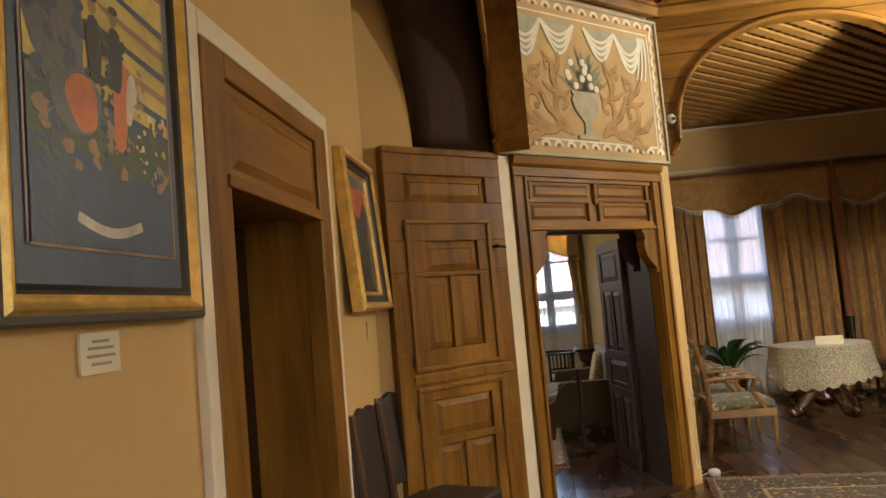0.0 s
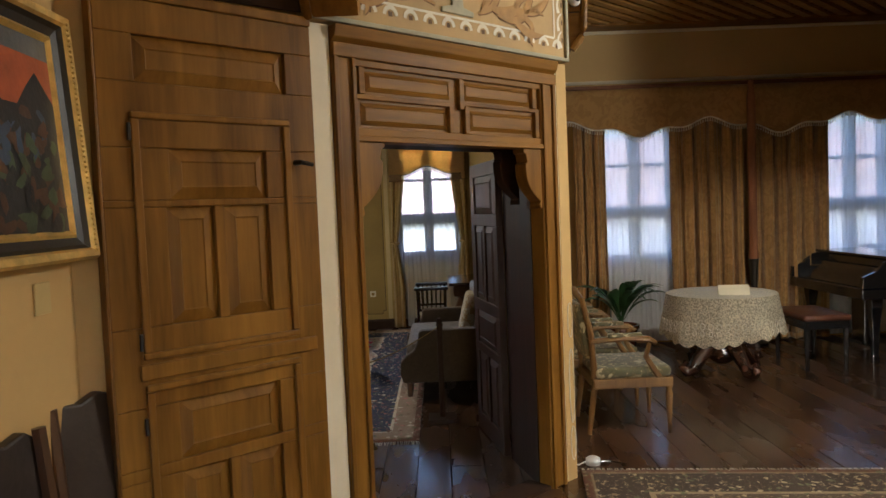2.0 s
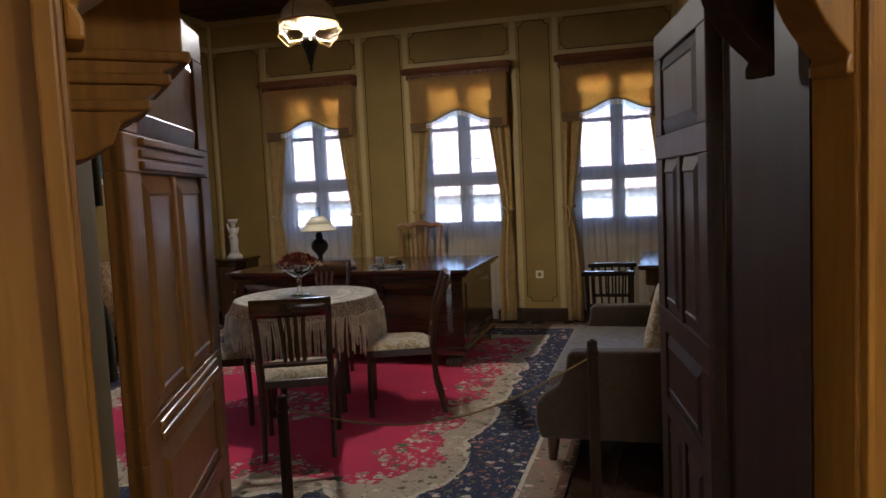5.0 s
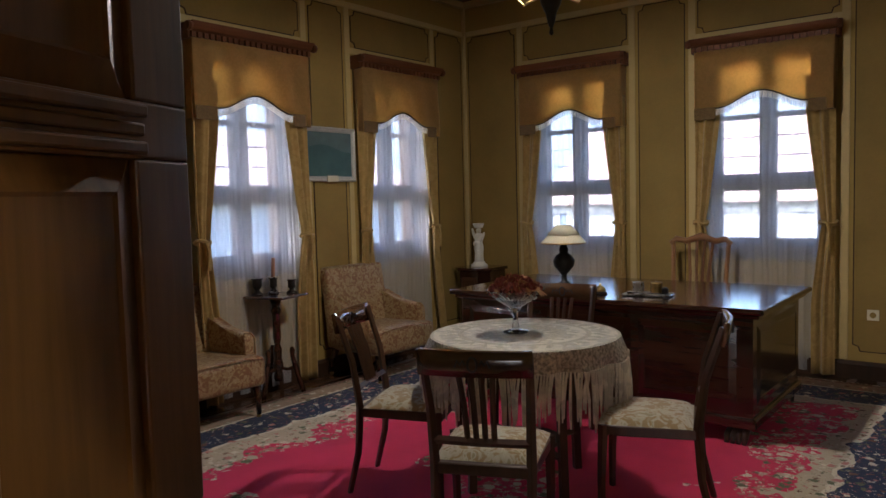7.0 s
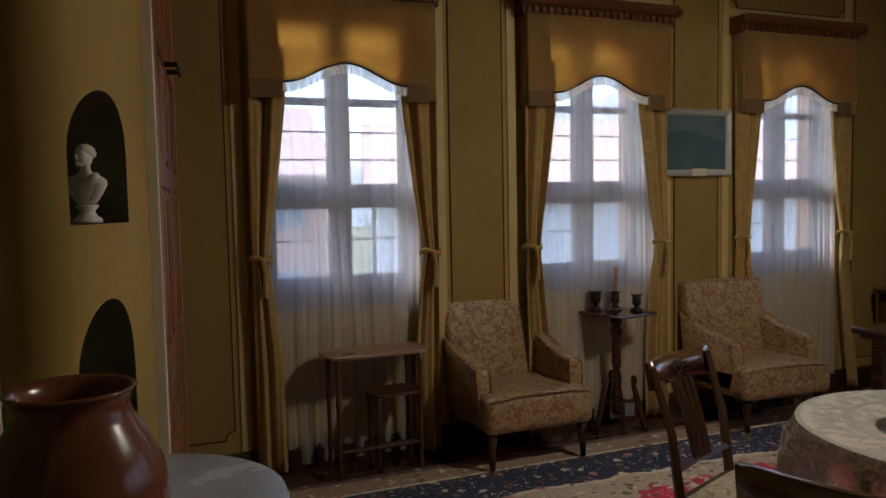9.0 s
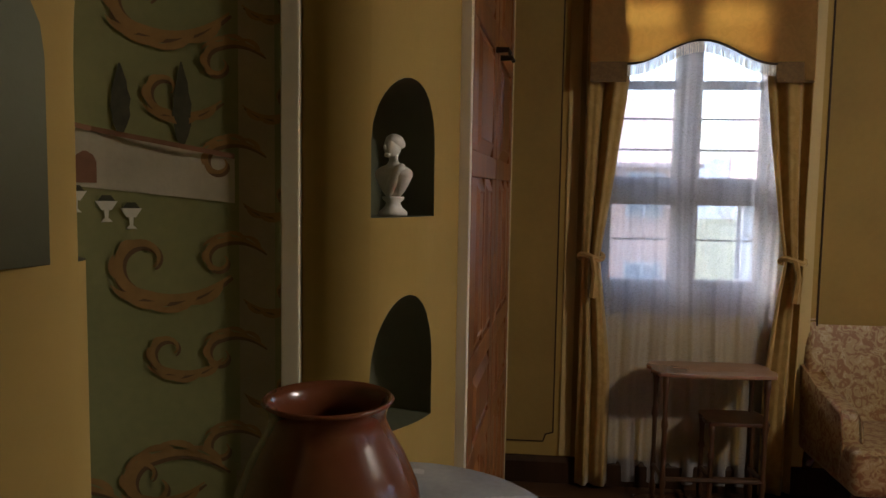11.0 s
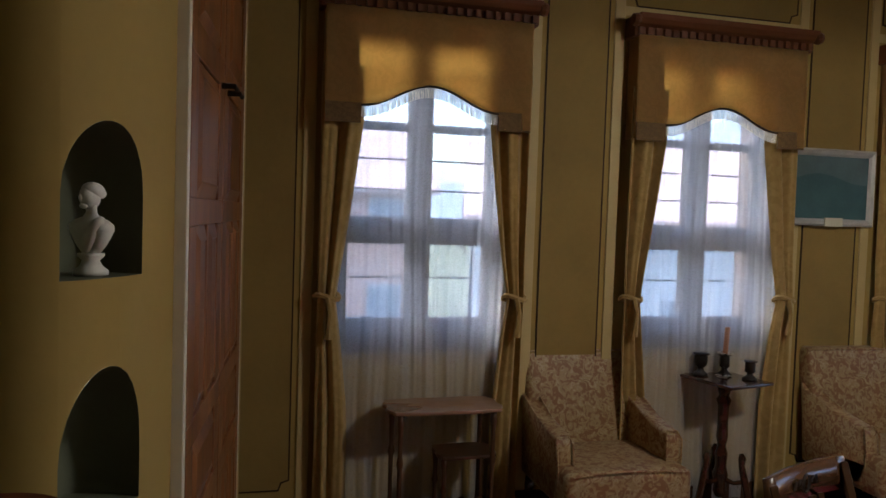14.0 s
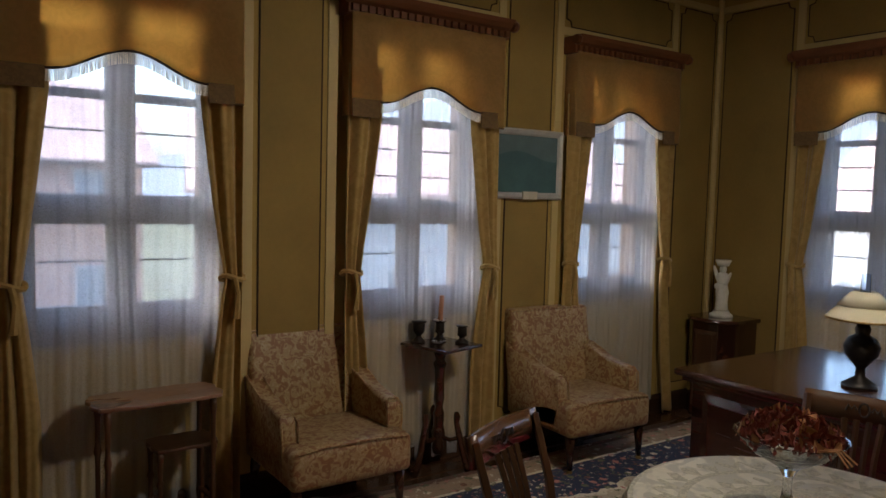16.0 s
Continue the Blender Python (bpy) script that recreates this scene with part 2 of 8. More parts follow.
M_UPH2 = cloth("pale floral upholstery", (0.54, 0.48, 0.33), 0, second=(0.38, 0.26, 0.12), scale=20, more=((0.50, (0.52, 0.46, 0.32)), (0.62, (0.58, 0.53, 0.40)), (0.68, (0.36, 0.30, 0.16))))
M_BLACK = material("black lacquer", (0.012, 0.011, 0.012), 0.15, clear=0.5)
M_GILT = material("gilded frame", (0.78, 0.54, 0.18), 0.35, 0.6, vary=0.35, scale=20, bump=0.3, grain=90)
M_GILTWOOD = wood("gilded chair wood", (0.10, 0.048, 0.014), (0.26, 0.14, 0.042), 0.35, 2)
M_BRASS = material("aged brass", (0.42, 0.28, 0.10), 0.35, 0.9, vary=0.4, scale=25)
M_IRON = material("dark bronze metal", (0.035, 0.03, 0.026), 0.35, 0.8, vary=0.3, scale=30)
M_STATUE = material("white plaster", (0.74, 0.71, 0.64), 0.55, vary=0.12, scale=20, bump=0.1)
M_POT = material("red-brown glazed clay", (0.155, 0.048, 0.022), 0.22, vary=0.35, scale=7, bump=0.06, grain=40, clear=0.4)
M_MARBLE = material("grey veined marble", (0.42, 0.43, 0.44), 0.25, vary=0.35, scale=5, bump=0.02)
M_LEATHER = material("worn dark leather", (0.030, 0.020, 0.016), 0.45, vary=0.5, scale=9, bump=0.35, grain=45)
M_NICHE = material("grey-green niche paint", (0.12, 0.125, 0.075), 0.75, vary=0.2, scale=4)
M_WHITE = material("white plastic", (0.72, 0.72, 0.70), 0.35, vary=0.05)
M_GLASS = glass("window glass", (0.78, 0.85, 0.95))
M_CRYSTAL = glass("cut crystal", (0.95, 0.97, 0.97), 0.03, False)
M_MILK = material("milk glass", (0.62, 0.56, 0.40), 0.2, vary=0.05)
M_LEAF = material("dark green leaf", (0.035, 0.10, 0.03), 0.35, vary=0.4, scale=12)
M_ROPE = material("gold rope", (0.26, 0.165, 0.05), 0.7, vary=0.3, scale=80, bump=0.4)

# ---- builders ----
def B():
    return bmesh.new()


def thing(name, label="", category="", group="", m=None, kind=""):
    ob = new(name)
    ob.empty_display_size = 0.1
    if m is not None:
        ob.matrix_world = m
    return tagged(ob, label, category, group, kind)


def part(name, bm, mat, parent=None, label="", smooth=False, kind="", bevel=0.0, thick=0.0):
    """One mesh object, under parent if given."""
    me = bpy.data.meshes.new(name)
    bmesh.ops.recalc_face_normals(bm, faces=bm.faces)
    for f in bm.faces:
        f.smooth = smooth
    bm.to_mesh(me)
    bm.free()
    for x in mat if isinstance(mat, (list, tuple)) else [mat]:
        me.materials.append(x)
    ob = new(name, me)
    if parent is not None:
        ob.parent = parent
    if bevel:
        md = ob.modifiers.new("bevel", "BEVEL")
        md.width, md.segments, md.limit_method = bevel, 2, "ANGLE"
    if thick:
        md = ob.modifiers.new("thickness", "SOLIDIFY")
        md.thickness, md.offset = thick, 0
    return tagged(ob, label, kind=kind)


def structure(name, bm, mat, label, category, m=None, **kw):
    ob = part(name, bm, mat, None, label, kind="structure", **kw)
    tagged(ob, category=category)
    if m is not None:
        ob.matrix_world = m
    return ob


def solo(name, bm, mat, label, category, group="", m=None, **kw):
    ob = part(name, bm, mat, None, label, **kw)
    tagged(ob, category=category, group=group)
    if m is not None:
        ob.matrix_world = m
    return ob


def box(bm, a, b, m=None, mi=0):
    """A box between two corners."""
    (x0, y0, z0), (x1, y1, z1) = a, b
    v = [bm.verts.new((x, y, z)) for z in (z0, z1) for x, y in ((x0, y0), (x1, y0), (x1, y1), (x0, y1))]
    for q in ((3, 2, 1, 0), (4, 5, 6, 7), (0, 1, 5, 4), (1, 2, 6, 5), (2, 3, 7, 6), (3, 0, 4, 7)):
        bm.faces.new([v[i] for i in q]).material_index = mi
    if m is not None:
        bmesh.ops.transform(bm, matrix=m, verts=v)
    return bm


def lathe(bm, prof, seg=24, at=(0, 0, 0), m=None, squash=(1, 1)):
    """Turns a profile of (radius, height) round the upright axis."""
    rings = []
    for r, z in prof:
        rings.append([bm.verts.new((at[0] + squash[0] * r * math.cos(2 * math.pi * i / seg), at[1] + squash[1] * r * math.sin(2 * math.pi * i / seg), at[2] + z)) for i in range(seg)])
    for a, b in zip(rings, rings[1:]):
        for i in range(seg):
            bm.faces.new((a[i], a[(i + 1) % seg], b[(i + 1) % seg], b[i]))
    bm.faces.new(rings[0][::-1])
    bm.faces.new(rings[-1])
    if m is not None:
        bmesh.ops.transform(bm, matrix=m, verts=[v for r in rings for v in r])
    return bm


def tube(bm, pts, rad, seg=8):
    """A round bar through points; rad one radius or one for each point."""
    pts = [Vector(p) for p in pts]
    rads = rad if isinstance(rad, (list, tuple)) else [rad] * len(pts)
    rings = []
    for i, (p, r) in enumerate(zip(pts, rads)):
        d = (pts[min(i + 1, len(pts) - 1)] - pts[max(i - 1, 0)]).normalized()
        s = d.cross(Vector((0.31, 0.17, 0.93) if abs(d.z) < 0.9 else (1, 0.1, 0))).normalized()
        t = d.cross(s)
        rings.append([bm.verts.new(p + r * (math.cos(2 * math.pi * k / seg) * s + math.sin(2 * math.pi * k / seg) * t)) for k in range(seg)])
    for a, b in zip(rings, rings[1:]):
        for k in range(seg):
            bm.faces.new((a[k], a[(k + 1) % seg], b[(k + 1) % seg], b[k]))
    bm.faces.new(rings[0][::-1])
    bm.faces.new(rings[-1])
    return bm


def prism(bm, poly, d0, d1, axis="y", m=None):
    """A flat outline pushed along an axis. axis y: outline in (x, z); z: in (x, y); x: in (y, z)."""
    put = {"y": lambda p, d: (p[0], d, p[1]), "z": lambda p, d: (p[0], p[1], d), "x": lambda p, d: (d, p[0], p[1])}[axis]
    a = [bm.verts.new(put(p, d0)) for p in poly]
    b = [bm.verts.new(put(p, d1)) for p in poly]
    n = len(poly)
    bm.faces.new(a)
    bm.faces.new(b[::-1])
    for i in range(n):
        bm.faces.new((a[i], b[i], b[(i + 1) % n], a[(i + 1) % n]))
    if m is not None:
        bmesh.ops.transform(bm, matrix=m, verts=a + b)
    return bm


def sheet(bm, fn, nu, nv, mi=0):
    g = [[bm.verts.new(fn(i / nu, j / nv)) for j in range(nv + 1)] for i in range(nu + 1)]
    for i in range(nu):
        for j in range(nv):
            bm.faces.new((g[i][j], g[i + 1][j], g[i + 1][j + 1], g[i][j + 1])).material_index = mi
    return bm


def cushion(bm, a, b, puff=0.03, n=8):
    """A stuffed block between two corners with swollen faces."""
    st = len(bm.verts)
    box(bm, a, b)
    bm.verts.ensure_lookup_table()
    vs = bm.verts[st:]
    fs = {f for v in vs for f in v.link_faces}
    es = {e for f in fs for e in f.edges}
    bmesh.ops.bevel(bm, geom=list(es), offset=min(puff, 0.45 * min(abs(b[i] - a[i]) for i in range(3))), segments=3, profile=0.6, affect="EDGES")
    return bm

# ---- the study: walls, floor, ceiling ----
WX, NY, EX, CEIL = -4.15, 12.42, 0.95, 3.42
W_WIN, N_WIN = (8.05, 9.67, 11.31), (-2.90, -1.22, 0.36)
HALF, SILL, HEAD = 0.42, 0.83, 2.52


def wall_with_windows(bm, length, holes, thick, top):
    """A wall along local x from 0, its inner face at y = 0, its outside at y = thick."""
    x = 0.0
    for c in holes:
        box(bm, (x, 0, 0), (c - HALF, thick, top))
        box(bm, (c - HALF, 0, 0), (c + HALF, thick, SILL))
        box(bm, (c - HALF, 0, HEAD), (c + HALF, thick, top))
        x = c + HALF
    return box(bm, (x, 0, 0), (length, thick, top))


M_W = pose(WX, 7.0, 0, 0, 0, 90)        # local x runs north along the west wall, local y outwards
M_N = pose(WX, NY, 0)                    # local x runs east along the north wall, local y outwards
structure("wall_west", wall_with_windows(B(), NY - 7.0 + 0.3, [w - 7.0 for w in W_WIN], 0.3, CEIL), M_WALL, "ochre painted study wall with three windows", "wall", M_W)
structure("wall_north", wall_with_windows(B(), EX - WX, [w - WX for w in N_WIN], 0.3, CEIL), M_WALL, "ochre painted study wall with three windows", "wall", M_N)
structure("wall_partition", box(B(), (EX, 6.72, 0), (1.22, NY + 0.3, 3.42)), M_WALL, "ochre wall between study and hall", "wall")
# south wall with the wooden cupboard front
bm = B()
prism(bm, [(-4.16, 7.14), (-2.52, 7.01), (-2.52, 6.7), (-4.16, 6.7)], 0, CEIL, "z")
structure("wall_south", bm, M_WALL, "ochre painted study wall beside the cupboard", "wall")


def spline(ps, k):
    """Smooth run of points through ps."""
    out = []
    for i in range(len(ps) - 1):
        p0, p1, p2, p3 = (Vector(ps[max(0, min(len(ps) - 1, j))]) for j in (i - 1, i, i + 1, i + 2))
        for j in range(k):
            t = j / k
            out.append(0.5 * (2 * p1 + (p2 - p0) * t + (2 * p0 - 5 * p1 + 4 * p2 - p3) * t * t + (3 * p1 - p0 - 3 * p2 + p3) * t ** 3))
    return [tuple(p) for p in out] + [tuple(ps[-1])]


def niche_wall(name, ps, s0, s1, label):
    """A bulging plaster wall through ps with two arched niches between arc lengths s0 and s1."""
    curve = spline(ps, 14)
    lens = [0.0]
    for a, b in zip(curve, curve[1:]):
        lens.append(lens[-1] + (Vector(b) - Vector(a)).length)

    def at(s):
        s = max(0.0, min(lens[-1], s))
        for i in range(len(lens) - 1):
            if s <= lens[i + 1] + 1e-9:
                f = (s - lens[i]) / max(1e-9, lens[i + 1] - lens[i])
                p, q = Vector(curve[i]), Vector(curve[i + 1])
                d = (q - p).normalized()
                return p.lerp(q, f), Vector((d.y, -d.x))
    mid, half = 0.5 * (s0 + s1), 0.5 * (s1 - s0)
    cuts = sorted({0.0, lens[-1], *[lens[-1] * i / 24 for i in range(25)], *[mid - half * math.cos(math.pi * i / 12) for i in range(13)]})
    bm = B()

    def arch(s, z0, spring, rise):
        k = (s - mid) / half
        return spring + rise * math.sqrt(max(0, 1 - k * k)) if abs(k) <= 1.001 else spring
    levels = ((0.885, 1.03, 0.20), (1.43, 1.62, 0.16))
    for a, b in zip(cuts, cuts[1:]):
        (pa, na), (pb, nb) = at(a), at(b)

        def quad(za0, za1, zb0, zb1):
            bm.faces.new([bm.verts.new(v) for v in ((*pa, za0), (*pb, zb0), (*pb, zb1), (*pa, za1))])
        inside = a >= s0 - 1e-6 and b <= s1 + 1e-6
        if not inside:
            quad(0, CEIL, 0, CEIL)
            continue
        low_a = low_b = 0
        for z0, sp, ri in levels:
            quad(low_a, z0, low_b, z0)
            low_a, low_b = arch(a, z0, sp, ri), arch(b, z0, sp, ri)
        quad(low_a, CEIL, low_b, CEIL)
    bmesh.ops.remove_doubles(bm, verts=bm.verts, dist=0.0005)
    wall = structure(name, bm, M_WALL, label, "wall", smooth=True)
    # the hollows
    pm, nm = at(mid)
    for z0, sp, ri in levels:
        bm = B()
        depth = 0.2
        ring = [(s, arch(s, z0, sp, ri)) for s in [mid - half * math.cos(math.pi * i / 16) for i in range(17)]]
        outline = ring + [(mid + half * math.cos(math.pi * i / 16), z0) for i in range(17)]
        rows = []
        for k in range(7):
            f = k / 6
            w = math.sqrt(max(0.0, 1 - f ** 2.2)) * 0.85 + 0.15
            row = []
            for s, z in outline:
                p, q = at(s)
                base = Vector((pm.x, pm.y)) + (p - pm) * w - nm * depth * f
                row.append(bm.verts.new((base.x, base.y, z0 + (z - z0) * (0.4 + 0.6 * w))))
            rows.append(row)
        for r0, r1 in zip(rows, rows[1:]):
            for i in range(len(r0)):
                j = (i + 1) % len(r0)
                bm.faces.new((r0[i], r0[j], r1[j], r1[i]))
        bm.faces.new(rows[-1])
        part("niche", bm, M_NICHE, wall, "grey-green painted arched niche", smooth=True)
    return at(mid)


NICHE_W = niche_wall("column_west", [(-2.17, 6.62), (-2.125, 6.72), (-2.145, 6.835), (-2.26, 6.925), (-2.39, 6.975), (-2.54, 7.02)], 0.228, 0.485, "bulging ochre wall with two arched niches")
NICHE_E = niche_wall("column_east", [(-0.385, 5.99), (-0.64, 6.33), (-0.86, 6.62), (-1.00, 6.745), (-1.085, 6.73), (-1.10, 6.60)], 1.02, 1.17, "bulging ochre wall with two arched niches")

# painted alcove between the two bulging walls
def alcove(u, v):
    a = math.pi * u
    return (-1.635 + 0.53 * math.cos(a), 6.61 - 0.70 * math.sin(a), CEIL * v)


M_MURAL = material("green mural ground", (0.25, 0.23, 0.09), 0.7, vary=0.35, scale=1.2, bump=0.1, grain=40, second=(0.14, 0.15, 0.06))
structure("wall_alcove", sheet(B(), alcove, 32, 2), M_MURAL, "concave alcove wall painted with a green landscape", "wall", smooth=True)
bm = B()
for x in (-2.148, -1.118):
    box(bm, (x - 0.022, 6.615, 0), (x + 0.022, 6.662, CEIL))
structure("alcove_trim", bm, M_CREAM, "cream strip along the edge of the alcove", "trim", bevel=0.004)

bm = prism(B(), [(-4.5, 5.5), (-0.30, 5.5), (1.0, 6.74), (1.23, 6.74), (1.23, 12.75), (-4.5, 12.75)], CEIL, CEIL + 0.1, "z")
for i in range(26):
    y = 5.75 + i * 0.265
    if y < 6.85:
        continue
    box(bm, (-4.14, y, CEIL - 0.012), (0.94, y + 0.03, CEIL))
structure("ceiling_study", bm, M_CEIL, "dark stained wooden board ceiling", "ceiling")

# ---- the hall: walls and ceilings ----
HW, HS, HE, BAY = -0.75, -2.5, 6.4, 10.6
U = math.degrees(math.atan2(1.784, 1.886))
M_D = pose(-0.662, 4.688, 0, 0, 0, U)    # local x along the slanting wall, local y into the study
DOOR_Y0, DOOR_Y1 = 2.47, 3.72
bm = B()
box(bm, (HW - 0.3, HS, 0), (HW, DOOR_Y0 + 0.05, 4.4))
box(bm, (HW - 0.3, DOOR_Y1 - 0.05, 0), (HW, 4.75, 4.4))
box(bm, (HW - 0.3, DOOR_Y0 + 0.05, 2.38), (HW, DOOR_Y1 - 0.05, 4.4))
structure("wall_hall_west", bm, M_HALL, "warm ochre plaster hall wall", "wall")
# slanting wall with the doorway
bm = B()
box(bm, (-0.15, 0.02, 0), (1.10, 0.5, 4.4))
prism(bm, [(2.45, 0.02), (2.62, 0.02), (2.78, 0.42), (2.70, 0.50), (2.655, 0.50)], 0, 4.4, "z")
box(bm, (1.10, 0.02, 2.2), (2.60, 0.5, 4.4))
structure("wall_slanting", bm, M_HALL, "slanting plaster wall around the study doorway", "wall", M_D)
# outer hall walls, out of sight behind the camera, with two daylight windows
bm = B()
for a, b, z0, z1 in ((HW, 1.0, 0, 4.4), (3.2, 4.0, 0, 4.4), (1.0, 3.2, 0, 0.8), (1.0, 3.2, 2.7, 4.4), (4.0, HE, 0, 0.8), (4.0, HE, 2.7, 4.4)):
    box(bm, (a, HS - 0.3, z0), (b, HS, z1))
structure("wall_hall_south", bm, M_HALL, "plain hall wall with wide windows", "wall")
structure("wall_hall_east", box(B(), (HE, HS, 0), (HE + 0.3, BAY + 0.3, 4.4)), M_HALL, "plain ochre hall wall", "wall")
structure("wall_hall_side", box(B(), (1.225, 6.6, 0), (1.245, BAY, 3.6)), M_HALL, "ochre plaster face of the partition", "wall")
H_WIN = (2.76, 5.25)
H_HALF = 0.42
bm = B()
x = 1.24
for c in H_WIN:
    box(bm, (x, BAY, 0), (c - H_HALF, BAY + 0.3, 3.6))
    box(bm, (c - H_HALF, BAY, 0), (c + H_HALF, BAY + 0.3, 0.8))
    box(bm, (c - H_HALF, BAY, 2.6), (c + H_HALF, BAY + 0.3, 3.6))
    x = c + H_HALF
box(bm, (x, BAY, 0), (HE, BAY + 0.3, 3.6))
structure("wall_hall_north", bm, M_HALL, "ochre hall wall with curtained windows", "wall")
structure("ceiling_hall", box(B(), (-1.2, HS, 4.4), (HE, 6.6, 4.5)), M_CREAM, "pale plaster hall ceiling", "ceiling")

# ---- floors ----
structure("floor", box(B(), (-4.5, HS, -0.12), (HE, 12.8, -0.022)), M_BROWN, "dark underfloor below the boards", "floor")

# ---- windows, curtains and pelmets of the study ----
def window(name, m, half, sill, head, label, bars=True):
    """Casement window set in its opening; local x along the wall, y outwards."""
    w = thing(name, label, "window", m=m, kind="structure")
    bm = B()
    y0, y1 = 0.10, 0.17
    box(bm, (-half, y0, sill + 0.045), (-half + 0.055, y1, head))
    box(bm, (half - 0.055, y0, sill + 0.045), (half, y1, head))
    box(bm, (-half + 0.055, y0, head - 0.06), (half - 0.055, y1, head))
    box(bm, (-half + 0.055, y0, sill + 0.045), (half - 0.055, y1, sill + 0.22))
    box(bm, (-half + 0.055, y0 - 0.01, 1.435), (half - 0.055, y1, 1.575))
    box(bm, (-0.062, y0 - 0.02, sill + 0.22), (0.062, y1, 1.435))
    box(bm, (-0.062, y0 - 0.02, 1.575), (0.062, y1, head - 0.06))
    for x in (-1, 1):
        box(bm, (min(x * 0.062, x * (half - 0.055)), y0 + 0.01, 2.02), (max(x * 0.062, x * (half - 0.055)), y1, 2.06))
    part("window_frame", bm, M_FRAME, w, "dark brown wooden casement frame", bevel=0.006)
    for x in (-1, 1):
        for a, b in ((0.004, 0.098), (0.172, 0.30)):
            part("lining", box(B(), (x * (half - 0.005) - 0.004, a, sill + 0.045), (x * (half - 0.005) + 0.004, b, head - 0.01)), M_FRAME, w, "dark brown lining of the opening")
    part("window_sill", box(B(), (-half - 0.03, -0.008, sill), (half + 0.03, 0.18, sill + 0.042)), M_WALL, w, "ochre painted sill", bevel=0.008)
    for x in (-1, 1):
        for z0, z1 in ((sill + 0.22, 1.435), (1.575, 2.02), (2.06, head - 0.06)):
            a, b = sorted((x * 0.062, x * (half - 0.055)))
            p = part("pane", box(B(), (a, 0.133, z0), (b, 0.137, z1)), M_GLASS, w)
            p.visible_shadow = False
    if bars:
        for i, z in enumerate((1.25, 1.72, 1.88)):
            part("grille_bar", tube(B(), [(-half, 0.24, z), (half, 0.24, z)], 0.005, 6), M_IRON, w)
    return w


def folds(x, seed, n, amp):
    return amp * (math.sin(n * 2 * math.pi * x + seed) + 0.5 * math.sin(n * 4.7 * math.pi * x + seed * 2.1) + 0.3 * math.sin(n * 9.1 * math.pi * x + seed * 0.7))


def sheer_curtain(m, half, top, seed, mat, label, depth=-0.030, group="sheer curtains"):
    def f(u, v):
        z = 0.03 + (top - 0.03) * v
        x = (2 * u - 1) * half * (1.0 - 0.03 * (1 - v)) + 0.012 * math.sin(7 * v + seed + 9 * u)
        return (x, depth + folds(u, seed + 0.5 * v, 6.5, 0.009) * (1.1 - 0.3 * v), z)
    return solo("sheer_curtain", sheet(B(), f, 110, 14), mat, label, "curtain", group, m, smooth=True)


def drape(m, x0, x1, side, top, seed, mat, label, group, tie=1.18, depth=-0.070, sway=0.0):
    """A curtain drawn to one side and held by a tie-back; side +1: it is gathered towards x1."""
    t = thing("drape", label, "curtain", group, m)

    def f(u, v):
        z = 0.02 + (top - 0.02) * v
        k = abs(z - tie)
        g = 0.42 + (0.58 if z > tie else 0.36) * min(1.0, k / (0.85 if z > tie else 0.6)) ** 0.85
        w = x1 - x0
        x = x1 - (1 - u) * w * g if side > 0 else x0 + u * w * g
        x += sway * max(0.0, (tie - z) / tie) ** 1.1
        return (x, depth + 0.020 * (0.6 + 0.6 * g) * (math.sin(11.5 * u + seed + 0.6 * v) + 0.45 * math.sin(21 * u + 2.3 * seed - 1.2 * v) + 0.25 * math.sin(5 * v + 3 * u + seed)) - 0.012 * math.exp(-(k / 0.12) ** 2), z)
    part("cloth", sheet(B(), f, 46, 26), mat, t, smooth=True, thick=0.004)
    cx = x1 - 0.5 * (x1 - x0) * 0.45 if side > 0 else x0 + 0.5 * (x1 - x0) * 0.45
    r = 0.5 * (x1 - x0) * 0.45 + 0.012
    bm = B()
    tube(bm, [(cx + r * math.cos(a), depth - 0.005 + 0.036 * math.sin(a), tie + 0.012 * math.sin(2 * a)) for a in [2 * math.pi * i / 14 for i in range(15)]], 0.014, 6)
    tube(bm, [(cx, depth - 0.045, tie), (cx + 0.015, depth - 0.055, tie - 0.08), (cx + 0.005, depth - 0.05, tie - 0.2)], [0.016, 0.012, 0.02], 6)
    part("tie_back", bm, mat, t, "knotted tie-back")
    return t


def val_edge(x, half, inner, z_side, z_low, z_top):
    """Lower edge of a valance: straight ends, a wave rising to the middle."""
    a = abs(x)
    if a > inner:
        return z_side
    k = a / inner
    return z_low + (z_top - z_low) * (0.5 + 0.5 * math.cos(math.pi * min(1, k * 1.02)))


